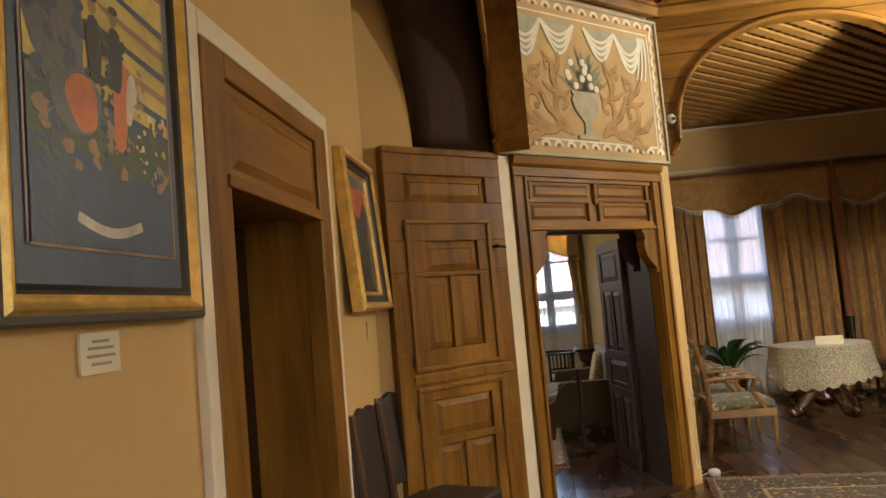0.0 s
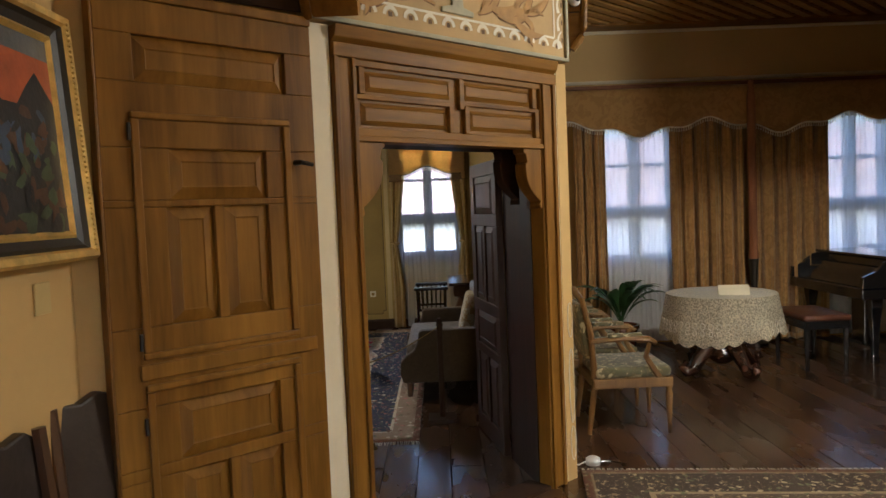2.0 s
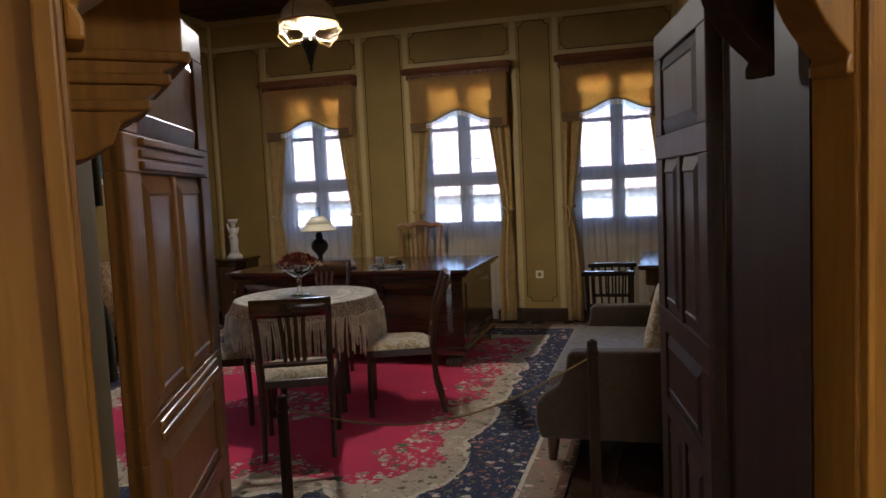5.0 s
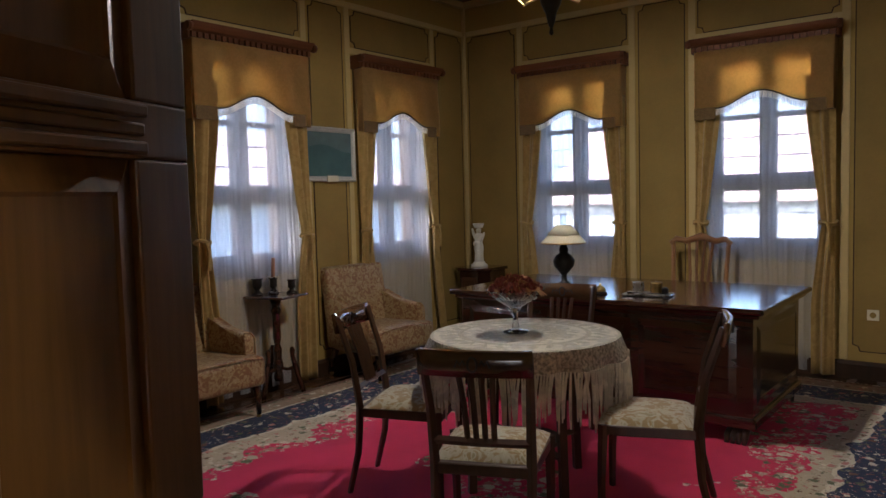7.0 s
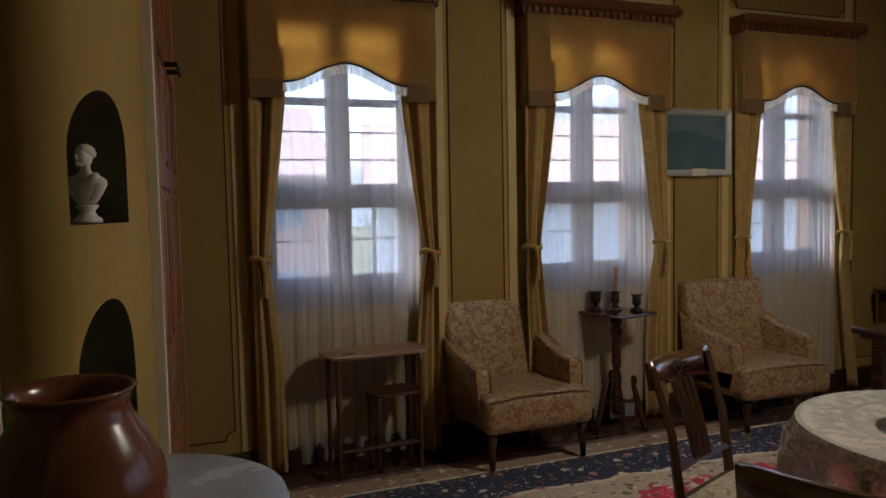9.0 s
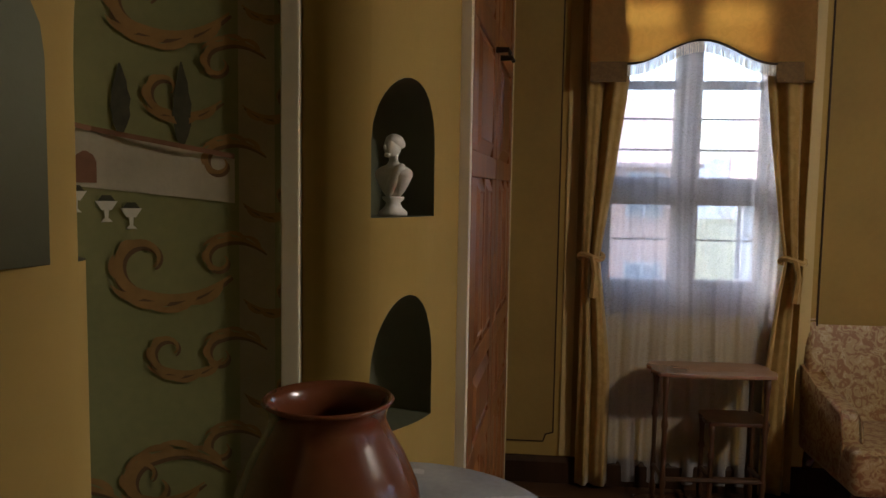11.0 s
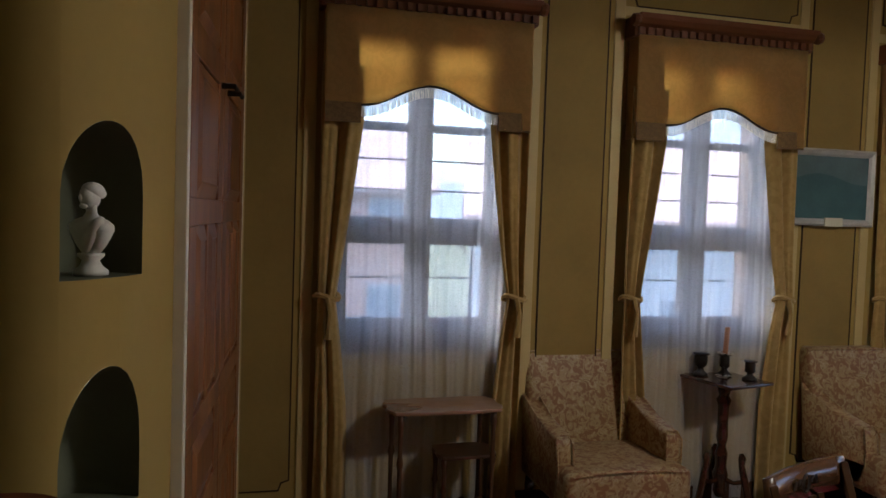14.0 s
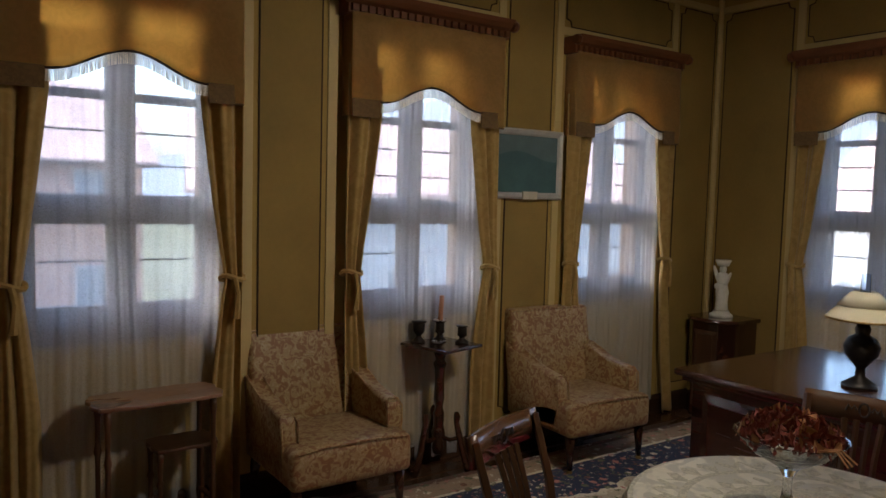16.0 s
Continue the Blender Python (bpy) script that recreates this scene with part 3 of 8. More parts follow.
def valance(m, half=0.515, inner=0.345, top=2.57, z_side=2.03, z_low=2.105, z_top=2.215, depth=-0.118):
    v = thing("valance", "gold damask valance with wavy corded edge and pale fringe", "valance", "study valances", m)

    def front(u, w):
        x = (2 * u - 1) * half
        e = val_edge(x, half, inner, z_side, z_low, z_top)
        return (x, depth + 0.01 * math.sin(9 * x) * (1 - w) + 0.004 * math.sin(31 * x + 5 * w), e + (top - e) * w)
    bm = sheet(B(), front, 96, 8)
    for s in (-1, 1):
        sheet(bm, lambda u, w, s=s: (s * half, depth + (-0.005 - depth) * u, z_side + (top - z_side) * w), 6, 6)
    part("cloth", bm, M_VAL, v, smooth=True, thick=0.004)
    for s in (-1, 1):
        part("band", sheet(B(), lambda u, w, s=s: (s * (inner + (half - inner) * u), depth - 0.0045, z_side - 0.01 + 0.095 * w), 6, 2), M_BAND, v, "darker plush band", thick=0.006)
    # sheets added behind the ends to block window light, so they look darker
    for s in (-1, 1):
        part("lining", sheet(B(), lambda u, w, s=s: (s * (inner + 0.01 + (half - inner - 0.014) * u), depth + 0.016, z_side + 0.005 + (top - z_side - 0.01) * w), 4, 2), M_DRAPE, v, "sheet added behind the valance end to block window light", thick=0.004)
    xs = [(-1 + 2 * i / 60) * inner * 0.995 for i in range(61)]
    part("cord", tube(B(), [(x, depth - 0.006, val_edge(x, half, inner, z_side, z_low, z_top)) for x in xs], 0.006, 5), M_CORD, v, "dark edging cord")
    bm = B()
    rng = random.Random(4)
    for i in range(130):
        x = (-1 + 2 * (i + 0.5) / 130) * inner * 0.99
        e = val_edge(x, half, inner, z_side, z_low, z_top)
        j = rng.uniform(-0.004, 0.004)
        bm.faces.new([bm.verts.new(p) for p in ((x - 0.002, depth, e), (x + 0.002, depth, e), (x + 0.002 + j, depth + j, e - 0.055), (x - 0.002 + j, depth + j, e - 0.055))])
    part("fringe", bm, M_FRINGE, v, "pale thread fringe", kind="stuff")
    return v


def pelmet(m, half=0.545, z=2.56, depth=0.165):
    p = thing("pelmet", "red-brown carved wooden pelmet with dentils", "pelmet", "study pelmets", m)
    bm = B()
    prism(bm, [(0.0, z), (-depth + 0.05, z), (-depth + 0.05, z + 0.05), (-depth + 0.02, z + 0.060), (-depth, z + 0.085), (-depth - 0.012, z + 0.11), (0, z + 0.11)], -half, half, "x")
    part("board", bm, M_PELMET, p, bevel=0.004)
    n = 22
    d0 = part("dentil", box(B(), (-0.013, -depth + 0.028, z + 0.008), (0.013, -depth + 0.05, z + 0.045)), M_PELMET, p)
    for i in range(n):
        x = -half + 0.03 + (2 * half - 0.06) * i / (n - 1)
        d = d0
        if i:
            d = new("dentil", d0.data)
            d.parent = p
        d.location.x = x
    for s in (-1, 1):
        part("end_scroll", lathe(B(), [(0.0, -0.02), (0.03, -0.018), (0.035, 0.0), (0.03, 0.018), (0, 0.02)], 12, m=pose(s * (half + 0.01), -depth + 0.02, z + 0.075, 0, 90, 0)), M_PELMET, p)
    return p


k = 0
for base, cs, off in ((M_W, [w - 7.0 for w in W_WIN], 0), (M_N, [w - WX for w in N_WIN], 3)):
    for i, c in enumerate(cs):
        m = base @ pose(c, 0, 0)
        k += 1
        window("window_%d" % k, m, HALF, SILL, HEAD, "brown wooden casement window with iron grille")
        sheer_curtain(m, 0.47, 2.31, k * 1.7, M_SHEER, "white sheer curtain hanging to the floor")
        drape(m, -0.525, -0.32, -1, 2.3, k * 2.3, M_DRAPE, "gold curtain tied back beside the window", "gold drapes")
        drape(m, 0.32, 0.525, 1, 2.3, k * 3.1 + 1, M_DRAPE, "gold curtain tied back beside the window", "gold drapes", sway=0.15 if k == 3 else 0.0)
        if k == 1:
            v_first, p_first = valance(m), pelmet(m)
        else:
            copy_thing(v_first, m)
            copy_thing(p_first, m)

# mouldings on the study walls
def strip_path(bm, pts, w=0.018, d=0.012):
    """A flat strip along points given as (x, z) on a wall in its local frame."""
    for (x0, z0), (x1, z1) in zip(pts, pts[1:]):
        n = Vector((x1 - x0, z1 - z0)).normalized()
        o = Vector((-n.y, n.x)) * w / 2
        e = n * w / 2
        a = [(x0 - e.x + o.x, z0 - e.y + o.y), (x1 + e.x + o.x, z1 + e.y + o.y), (x1 + e.x - o.x, z1 + e.y - o.y), (x0 - e.x - o.x, z0 - e.y - o.y)]
        prism(bm, a, -d, 0.002, "y")


def notched(x0, x1, z0, z1, c=0.05):
    """Outline of a painted field whose corners are cut back."""
    return [(x0 + c, z0), (x1 - c, z0), (x1 - c * 0.75, z0 + c * 0.75), (x1, z0 + c), (x1, z1 - c), (x1 - c * 0.75, z1 - c * 0.75), (x1 - c, z1), (x0 + c, z1), (x0 + c * 0.75, z1 - c * 0.75), (x0, z1 - c), (x0, z0 + c), (x0 + c * 0.75, z0 + c * 0.75)]


def wall_panels(m, length, cs, name):
    """Pale stiles and rails round darker fields with a thin dark line along their edges."""
    edges = sorted([c - 0.575 for c in cs] + [c + 0.575 for c in cs])
    gaps = [(0.0, edges[0])] + list(zip(edges[1::2], edges[2::2])) + [(edges[-1], length)]
    fields = [(a + 0.062, b - 0.062, 0.21, 3.055) for a, b in gaps if b - a > 0.3]
    fields += [(c - 0.525, c + 0.525, 2.745, 3.055) for c in cs]
    bm = B()
    for e in edges:
        strip_path(bm, [(e, 0.17), (e, 3.06)], 0.058, 0.010)
    for c in cs:
        strip_path(bm, [(c - 0.545, 2.715), (c + 0.545, 2.715)], 0.05, 0.009)
        strip_path(bm, [(c - 0.41, 0.80), (c + 0.41, 0.80)], 0.035)
        strip_path(bm, [(c - 0.41, 0.2), (c + 0.41, 0.2)], 0.02)
    strip_path(bm, [(0.03, 3.092), (length - 0.03, 3.092)], 0.05, 0.016)
    strip_path(bm, [(0.03, 3.38), (length - 0.03, 3.38)], 0.06, 0.05)
    structure(name, bm, M_STRIP, "pale painted panel mouldings on the wall", "trim", m, bevel=0.003)
    bm, bl = B(), B()
    for f in fields:
        path = notched(*f)
        prism(bm, path, -0.004, 0.001, "y")
        strip_path(bl, path + path[:1], 0.007, 0.0065)
    structure(name + "_fields", bm, M_WALL_DK, "darker olive painted fields with notched corners", "trim", m)
    structure(name + "_lines", bl, M_BROWN, "thin dark painted line round the fields", "trim", m)
    bm = B()
    prism(bm, [(0.0, 0.0), (-0.03, 0.0), (-0.03, 0.11), (-0.018, 0.13), (0.0, 0.135)], 0.0, length, "x")
    structure("baseboard", bm, M_BROWN, "dark brown wooden baseboard", "baseboard", m)


wall_panels(M_W, NY - 7.0, [w - 7.0 for w in W_WIN], "trim_west")
wall_panels(M_N, EX - WX, [w - WX for w in N_WIN], "trim_north")
bm = B()
for x, y in ((WX + 0.02, NY - 0.02),):
    tube(bm, [(x, y, 0.14), (x, y, CEIL)], 0.022, 8)
box(bm, (WX + 0.003, 7.14, 0.15), (WX + 0.025, 7.175, 2.6))
structure("corner_trim", bm, M_STRIP, "pale bead in the corner of the walls", "trim")

# ---- light openings ----
def portal(m, w, h, z):
    l = bpy.data.lights.new("window_light", "AREA")
    l.shape, l.size, l.size_y = "RECTANGLE", w, h
    l.cycles.is_portal = True
    ob = new("window_light", l)
    ob.matrix_world = m @ pose(0, 0.32, z, -90, 0, 0)
    return ob


for base, cs in ((M_W, [w - 7.0 for w in W_WIN]), (M_N, [w - WX for w in N_WIN])):
    for c in cs:
        portal(base @ pose(c, 0, 0), 2 * HALF, HEAD - SILL, 0.5 * (HEAD + SILL))

# ---- panelled woodwork ----
def raised_panel(bm, x0, x1, z0, z1, y, depth=0.022, edge=0.05, out=-1):
    """A fielded panel: a sloped border rising to a flat field, facing local -y."""
    a = [(x0, z0), (x1, z0), (x1, z1), (x0, z1)]
    b = [(x0 + edge, z0 + edge), (x1 - edge, z0 + edge), (x1 - edge, z1 - edge), (x0 + edge, z1 - edge)]
    c = [(x0 + edge * 1.12, z0 + edge * 1.12), (x1 - edge * 1.12, z0 + edge * 1.12), (x1 - edge * 1.12, z1 - edge * 1.12), (x0 + edge * 1.12, z1 - edge * 1.12)]
    rows = []
    for q, d in ((a, 0.0), (b, depth), (c, depth * 0.75)):
        rows.append([bm.verts.new((px, y + out * d, pz)) for px, pz in q])
    for r0, r1 in zip(rows, rows[1:]):
        for i in range(4):
            bm.faces.new((r0[i], r0[(i + 1) % 4], r1[(i + 1) % 4], r1[i]))
    bm.faces.new(rows[-1])
    return bm


def door_leaf(parent, w, h, panels, mat, matp, thick=0.04, handle=None, both=True, name="leaf"):
    """A framed leaf at local x 0..w: stiles and rails round recessed fielded panels (x0, x1, z0, z1)."""
    bm = box(B(), (0, -thick * 0.2, 0.01), (w, thick * 0.2, h))
    leaf = part(name, bm, mat, parent)
    for x0, x1, z0, z1 in panels:
        bm = raised_panel(B(), x0, x1, z0, z1, -thick * 0.2, 0.016, min(0.045, 0.3 * (x1 - x0)))
        if both:
            raised_panel(bm, x0, x1, z0, z1, thick * 0.2, 0.016, min(0.045, 0.3 * (x1 - x0)), 1)
        part("panel", bm, matp, leaf)
    # rails and stiles fill what the panels leave
    xs = sorted({0.0, w, *[p for q in panels for p in q[:2]]})
    zs = sorted({0.01, h, *[p for q in panels for p in q[2:]]})
    bm = B()
    for z0, z1 in zip(zs, zs[1:]):
        run = None
        for x0, x1 in zip(xs, xs[1:]):
            cx, cz = 0.5 * (x0 + x1), 0.5 * (z0 + z1)
            solid = not any(p[0] < cx < p[1] and p[2] < cz < p[3] for p in panels)
            if solid and run is None:
                run = x0
            if run is not None and (not solid or x1 == xs[-1]):
                e = x1 if solid else x0
                box(bm, (run, -thick / 2, z0), (e, thick / 2, z1))
                run = None
    part("frame", bm, matp, leaf, bevel=0.004)
    if handle:
        bm = B()
        tube(bm, [(handle[0], -thick / 2, handle[1]), (handle[0], -thick / 2 - 0.045, handle[1]), (handle[0] + handle[2], -thick / 2 - 0.05, handle[1] - 0.01)], [0.012, 0.010, 0.009], 8)
        part("handle", bm, M_IRON, leaf, "small dark iron latch")
    return leaf


def bracket_outline(w=0.13, h=0.33):
    """Carved bracket under a lintel: block, ogee and drop."""
    pts = [(0, 0), (w + 0.02, 0), (w + 0.02, -0.022), (w, -0.03), (w - 0.01, -0.075)]
    for i in range(9):
        a = i / 8
        pts.append((w * (1 - a) * 0.95 + 0.035 * math.sin(math.pi * a) + 0.012, -0.085 - (h - 0.12) * a ** 0.8))
    pts += [(0.02, -h + 0.02), (0.02, -h), (0, -h)]
    return pts


# doorway in the slanting wall (local x along it, y into the study)
S0, S1, S2, S3 = 0.862, 1.10, 2.375, 2.62
frame_door = thing("door_frame", "honey pine doorway with carved lintel panels", "door frame", m=M_D, kind="structure")
bm = B()
box(bm, (S0 + 0.11, -0.035, 0), (S1, 0.06, 2.30))
part("jamb", bm, M_PINE, frame_door, bevel=0.006)
bm = B()
box(bm, (S2, -0.035, 0), (S2 + 0.13, 0.06, 2.30))
part("jamb", bm, M_PINE, frame_door, bevel=0.006)
bm = B()
for a, b in ((S0 + 0.112, S0 + 0.135), (S1 - 0.03, S1 - 0.008), (S2 + 0.01, S2 + 0.03), (S2 + 0.10, S2 + 0.125)):
    box(bm, (a, -0.05, 0), (b, -0.033, 2.30))
part("bead", bm, M_PINE, frame_door, bevel=0.004)
bm = B()
box(bm, (S0 + 0.11, -0.05, 2.30), (S2 + 0.13, 0.06, 2.36))
prism(bm, [(-0.035, 2.36), (-0.06, 2.38), (-0.075, 2.43), (0.06, 2.43), (0.06, 2.36)], S0 + 0.11, S2 + 0.13, "x")
part("head", bm, M_PINE_H, frame_door, bevel=0.004)
bm = B()
box(bm, (S1, -0.012, 1.965), (S2, 0.06, 2.30))
part("lintel", bm, M_PINE_H, frame_door)
bm = B()
for z0, z1 in ((1.965, 2.0), (2.27, 2.30)):
    box(bm, (S1, -0.032, z0), (S2, -0.01, z1))
mid = 0.5 * (S1 + S2)
box(bm, (S1, -0.028, 2.128), (mid - 0.06, -0.01, 2.15))
box(bm, (mid + 0.0, -0.028, 2.14), (S2, -0.01, 2.16))
for x, z0, z1 in ((S1 + 0.03, 2.15, 2.27), (mid + 0.02, 2.12, 2.27), (mid - 0.055, 2.0, 2.13), (mid + 0.055, 2.0, 2.14), (S2 - 0.05, 2.16, 2.27), (S2 - 0.03, 2.0, 2.14)):
    box(bm, (x - 0.016, -0.036, z0), (x + 0.016, -0.01, z1))
box(bm, (S1 - 0.01, -0.045, 1.94), (S2 + 0.01, 0.06, 1.965))
part("lintel_moulding", bm, M_PINE_H, frame_door, bevel=0.004)
for a, b, mt in ((S1 + 0.06, S1 + 0.59, 2.21), (mid + 0.04, S2 - 0.07, 2.215)):
    part("panel", raised_panel(B(), a, b, mt - 0.045, mt + 0.045, -0.012, 0.014, 0.02), M_PINE_H, frame_door)
for a, b, mt in ((S1 + 0.03, mid - 0.08, 2.065), (mid + 0.08, S2 - 0.05, 2.07)):
    part("panel", raised_panel(B(), a, b, mt - 0.05, mt + 0.05, -0.012, 0.014, 0.02), M_PINE_H, frame_door)
for x, s in ((S1, 1), (S2, -1)):
    bm = B()
    prism(bm, [(x + s * p, 1.94 + q) for p, q in bracket_outline()], -0.03, 0.05, "y")
    part("bracket", bm, M_PINE, frame_door, "carved wooden bracket", bevel=0.005)
    bm = B()
    if s > 0:
        prism(bm, [(x, 1.965), (x + 0.20, 1.965), (x + 0.20, 1.70), (x + 0.19, 1.675), (x + 0.165, 1.665), (x + 0.16, 1.635), (x + 0.135, 1.62), (x + 0.125, 1.59), (x + 0.09, 1.575), (x + 0.075, 1.54), (x + 0.03, 1.515), (x, 1.51)], 0.50, 0.70, "y")
        for z8, w8 in ((1.69, 0.212), (1.65, 0.176), (1.605, 0.14)):
            box(bm, (x, 0.492, z8 - 0.010), (x + w8, 0.708, z8 + 0.010))
    else:
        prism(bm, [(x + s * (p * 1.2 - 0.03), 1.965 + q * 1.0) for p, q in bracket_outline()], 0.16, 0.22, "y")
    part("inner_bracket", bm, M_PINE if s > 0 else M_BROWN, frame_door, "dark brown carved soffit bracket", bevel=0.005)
bm = B()
box(bm, (S1 - 0.06, 0.062, 0), (S1 + 0.0, 0.78, 2.2))
part("reveal", bm, M_PINE, frame_door, "pine-lined reveal")
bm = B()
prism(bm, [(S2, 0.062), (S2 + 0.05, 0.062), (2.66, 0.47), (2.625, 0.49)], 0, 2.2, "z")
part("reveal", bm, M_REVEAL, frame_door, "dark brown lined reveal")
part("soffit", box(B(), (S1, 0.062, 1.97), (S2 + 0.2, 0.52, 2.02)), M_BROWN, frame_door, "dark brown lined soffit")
part("threshold", prism(B(), [(S1, -0.03), (S2, -0.03), (S2, 0.14), (S1, 0.14)], -0.01, 0.022, "z"), M_BROWN, frame_door, "worn wooden threshold", bevel=0.006)
part("cream_strip", box(B(), (S0, -0.03, 0), (S0 + 0.105, 0.02, 2.43)), M_CREAM, frame_door, "cream painted strip", bevel=0.006)
part("cream_strip", box(B(), (S2 + 0.133, -0.03, 0), (S2 + 0.155, 0.02, 2.43)), M_CREAM, frame_door, "cream painted strip", bevel=0.004)
part("side_strip", box(B(), (S2 + 0.157, -0.03, 0), (S3, 0.1, 2.43)), M_HALL, frame_door, "ochre strip with painted ovals")
bm = B()
for zc, h in ((0.95, 0.10), (0.56, 0.22), (0.22, 0.10)):
    ring = [(S3 - 0.032 + 0.022 * math.cos(a), -0.034, zc + h * math.sin(a)) for a in [2 * math.pi * i / 24 for i in range(25)]]
    tube(bm, ring, 0.004, 5)
part("painted_oval", bm, M_CREAM, frame_door, "pale painted ovals")

# closed panelled door beside the doorway, on the slanting wall
d2 = thing("door_2", "tall honey pine panelled door, closed", "door", m=M_D @ pose(-0.010, -0.01, 0), kind="structure")
door_leaf(d2, 0.868, 2.40, [(0.13, 0.74, 2.115, 2.28), (0.24, 0.635, 1.70, 1.885), (0.22, 0.405, 1.25, 1.675), (0.445, 0.635, 1.25, 1.675), (0.225, 0.645, 0.75, 0.965), (0.225, 0.415, 0.16, 0.705), (0.455, 0.645, 0.16, 0.705)], M_PINE, M_PINE, 0.07, (0.77, 1.84, 0.05), both=False)
bm = B()
for z0, z1 in ((1.16, 1.985), (0.08, 1.02)):
    for a, b, c, d in ((0.105, 0.135, z0, z1), (0.715, 0.745, z0, z1), (0.105, 0.745, z0 - 0.025, z0), (0.105, 0.745, z1, z1 + 0.025)):
        box(bm, (a, -0.048, c), (b, -0.030, d))
box(bm, (-0.01, -0.045, 2.40), (0.868, 0.02, 2.44))
box(bm, (-0.012, -0.04, 0), (0.0, 0.02, 2.40))
box(bm, (0.09, -0.046, 1.062), (0.83, -0.03, 1.12))
part("moulding", bm, M_PINE, d2, "raised mouldings", bevel=0.007)
bm = B()
for z in (1.20, 1.94, 0.2, 0.9):
    tube(bm, [(0.098, -0.044, z - 0.03), (0.098, -0.044, z + 0.03)], 0.007, 8)
part("hinge", bm, M_IRON, d2, "small dark iron hinges", kind="stuff")

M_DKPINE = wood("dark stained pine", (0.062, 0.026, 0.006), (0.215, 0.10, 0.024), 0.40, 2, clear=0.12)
# right leaf: brown wood taken darker to carry its backlit shade
M_UMBER = wood("umber brown pine darkened for shade", (0.026, 0.012, 0.007), (0.066, 0.031, 0.018), 0.45, 2, clear=0.06)
# two inner leaves, standing open into the study
PAN = [(0.10, 0.62, 1.58, 1.84), (0.10, 0.335, 0.98, 1.50), (0.385, 0.62, 0.98, 1.50), (0.10, 0.62, 0.66, 0.90), (0.10, 0.335, 0.14, 0.60), (0.385, 0.62, 0.14, 0.60)]
ang = math.degrees(math.atan2(7.60 - 6.87, 0.755 - 0.885))
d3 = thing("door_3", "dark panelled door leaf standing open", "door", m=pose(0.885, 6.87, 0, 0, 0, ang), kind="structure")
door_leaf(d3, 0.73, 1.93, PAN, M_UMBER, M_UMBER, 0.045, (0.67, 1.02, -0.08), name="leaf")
ang = math.degrees(math.atan2(6.79 - 6.02, -0.605 + 0.29))
d4 = thing("door_4", "pine panelled door leaf standing open", "door", m=pose(-0.29, 6.02, 0, 0, 0, ang), kind="structure")
door_leaf(d4, 0.825, 1.93, [(a * 1.06, b * 1.14, c, d) for a, b, c, d in PAN], M_DKPINE, M_DKPINE, 0.045, None, name="leaf")
bm = B()
for f8 in (-1, 1):
    for z8, d8 in ((1.515, 0.034), (1.54, 0.030), (1.565, 0.036), (0.93, 0.032), (0.955, 0.028)):
        box(bm, (0.095, min(f8 * 0.02, f8 * d8), z8 - 0.009), (0.72, max(f8 * 0.02, f8 * d8), z8 + 0.009))
part("moulding", bm, M_DKPINE, d4, "stepped rail mouldings", bevel=0.004)
part("lock_plate", box(B(), (0.70, 0.024, 1.60), (0.73, 0.03, 1.68)), M_BRASS, d4, "brass lock plate")

# cupboard front in the south wall of the study
ang = math.degrees(math.atan2(7.14 - 7.01, -4.16 + 2.52))
cup = thing("built_in_cupboard", "reddish pine built-in cupboard with panelled doors, closed", "cupboard", m=pose(-2.54, 7.015, 0, 0, 0, ang) @ pose(0, -0.002, 0))
bm = B()
for a, b, c, d in ((0.0, 0.035, 0, 2.75), (1.47, 1.51, 0, 2.75), (0.035, 1.47, 2.62, 2.75)):
    box(bm, (a, -0.035, c), (b, 0.0, d))
part("casing", bm, M_CREAM, cup, "cream painted casing", bevel=0.004, kind="stuff")
for x0 in (0.04, 0.755):
    sub = new("door_half")
    sub.parent = cup
    sub.location = (x0, -0.018, 0)
    sub.name = "door"
    lf = door_leaf(cup, 0.70, 2.60, [(0.12, 0.58, 2.12, 2.50), (0.12, 0.58, 1.62, 2.02), (0.12, 0.335, 0.98, 1.54), (0.365, 0.58, 0.98, 1.54), (0.12, 0.58, 0.66, 0.90), (0.12, 0.335, 0.1, 0.58), (0.365, 0.58, 0.1, 0.58)], M_RED, M_RED, 0.035, (0.62 if x0 < 0.5 else 0.08, 2.02, 0.02), both=False, name="door")
    lf.location = (x0, -0.018, 0)
    bpy.data.objects.remove(sub)

# ---- hall: west door, painted panel, arches, cornice ----
M_H = pose(HW, 0, 0, 0, 0, 90)   # local x runs north along the hall's west wall; local y into the wall
wd = thing("door_1", "honey pine doorway with a deep dark recess", "door", m=M_H, kind="structure")
a, b = DOOR_Y0, DOOR_Y1
bm = B()
box(bm, (a, -0.035, 0), (a + 0.16, 0.05, 2.32))
part("jamb", bm, M_PINE, wd, bevel=0.006)
bm = B()
box(bm, (b - 0.16, -0.035, 0), (b, 0.05, 2.32))
part("jamb", bm, M_PINE, wd, bevel=0.006)
bm = B()
box(bm, (a + 0.16, -0.035, 2.24), (b - 0.16, 0.05, 2.32))
box(bm, (a + 0.16, -0.02, 1.92), (b - 0.16, 0.05, 2.24))
box(bm, (a + 0.13, -0.045, 1.90), (b - 0.13, 0.05, 1.94))
part("head", bm, M_PINE_H, wd, bevel=0.005)
part("panel", raised_panel(B(), a + 0.2, b - 0.2, 1.97, 2.21, -0.02, 0.014, 0.03), M_PINE_H, wd)
bm = B()
box(bm, (a - 0.07, -0.03, 0), (a - 0.002, 0.004, 2.40))
box(bm, (b + 0.002, -0.03, 0), (b + 0.06, 0.004, 2.40))
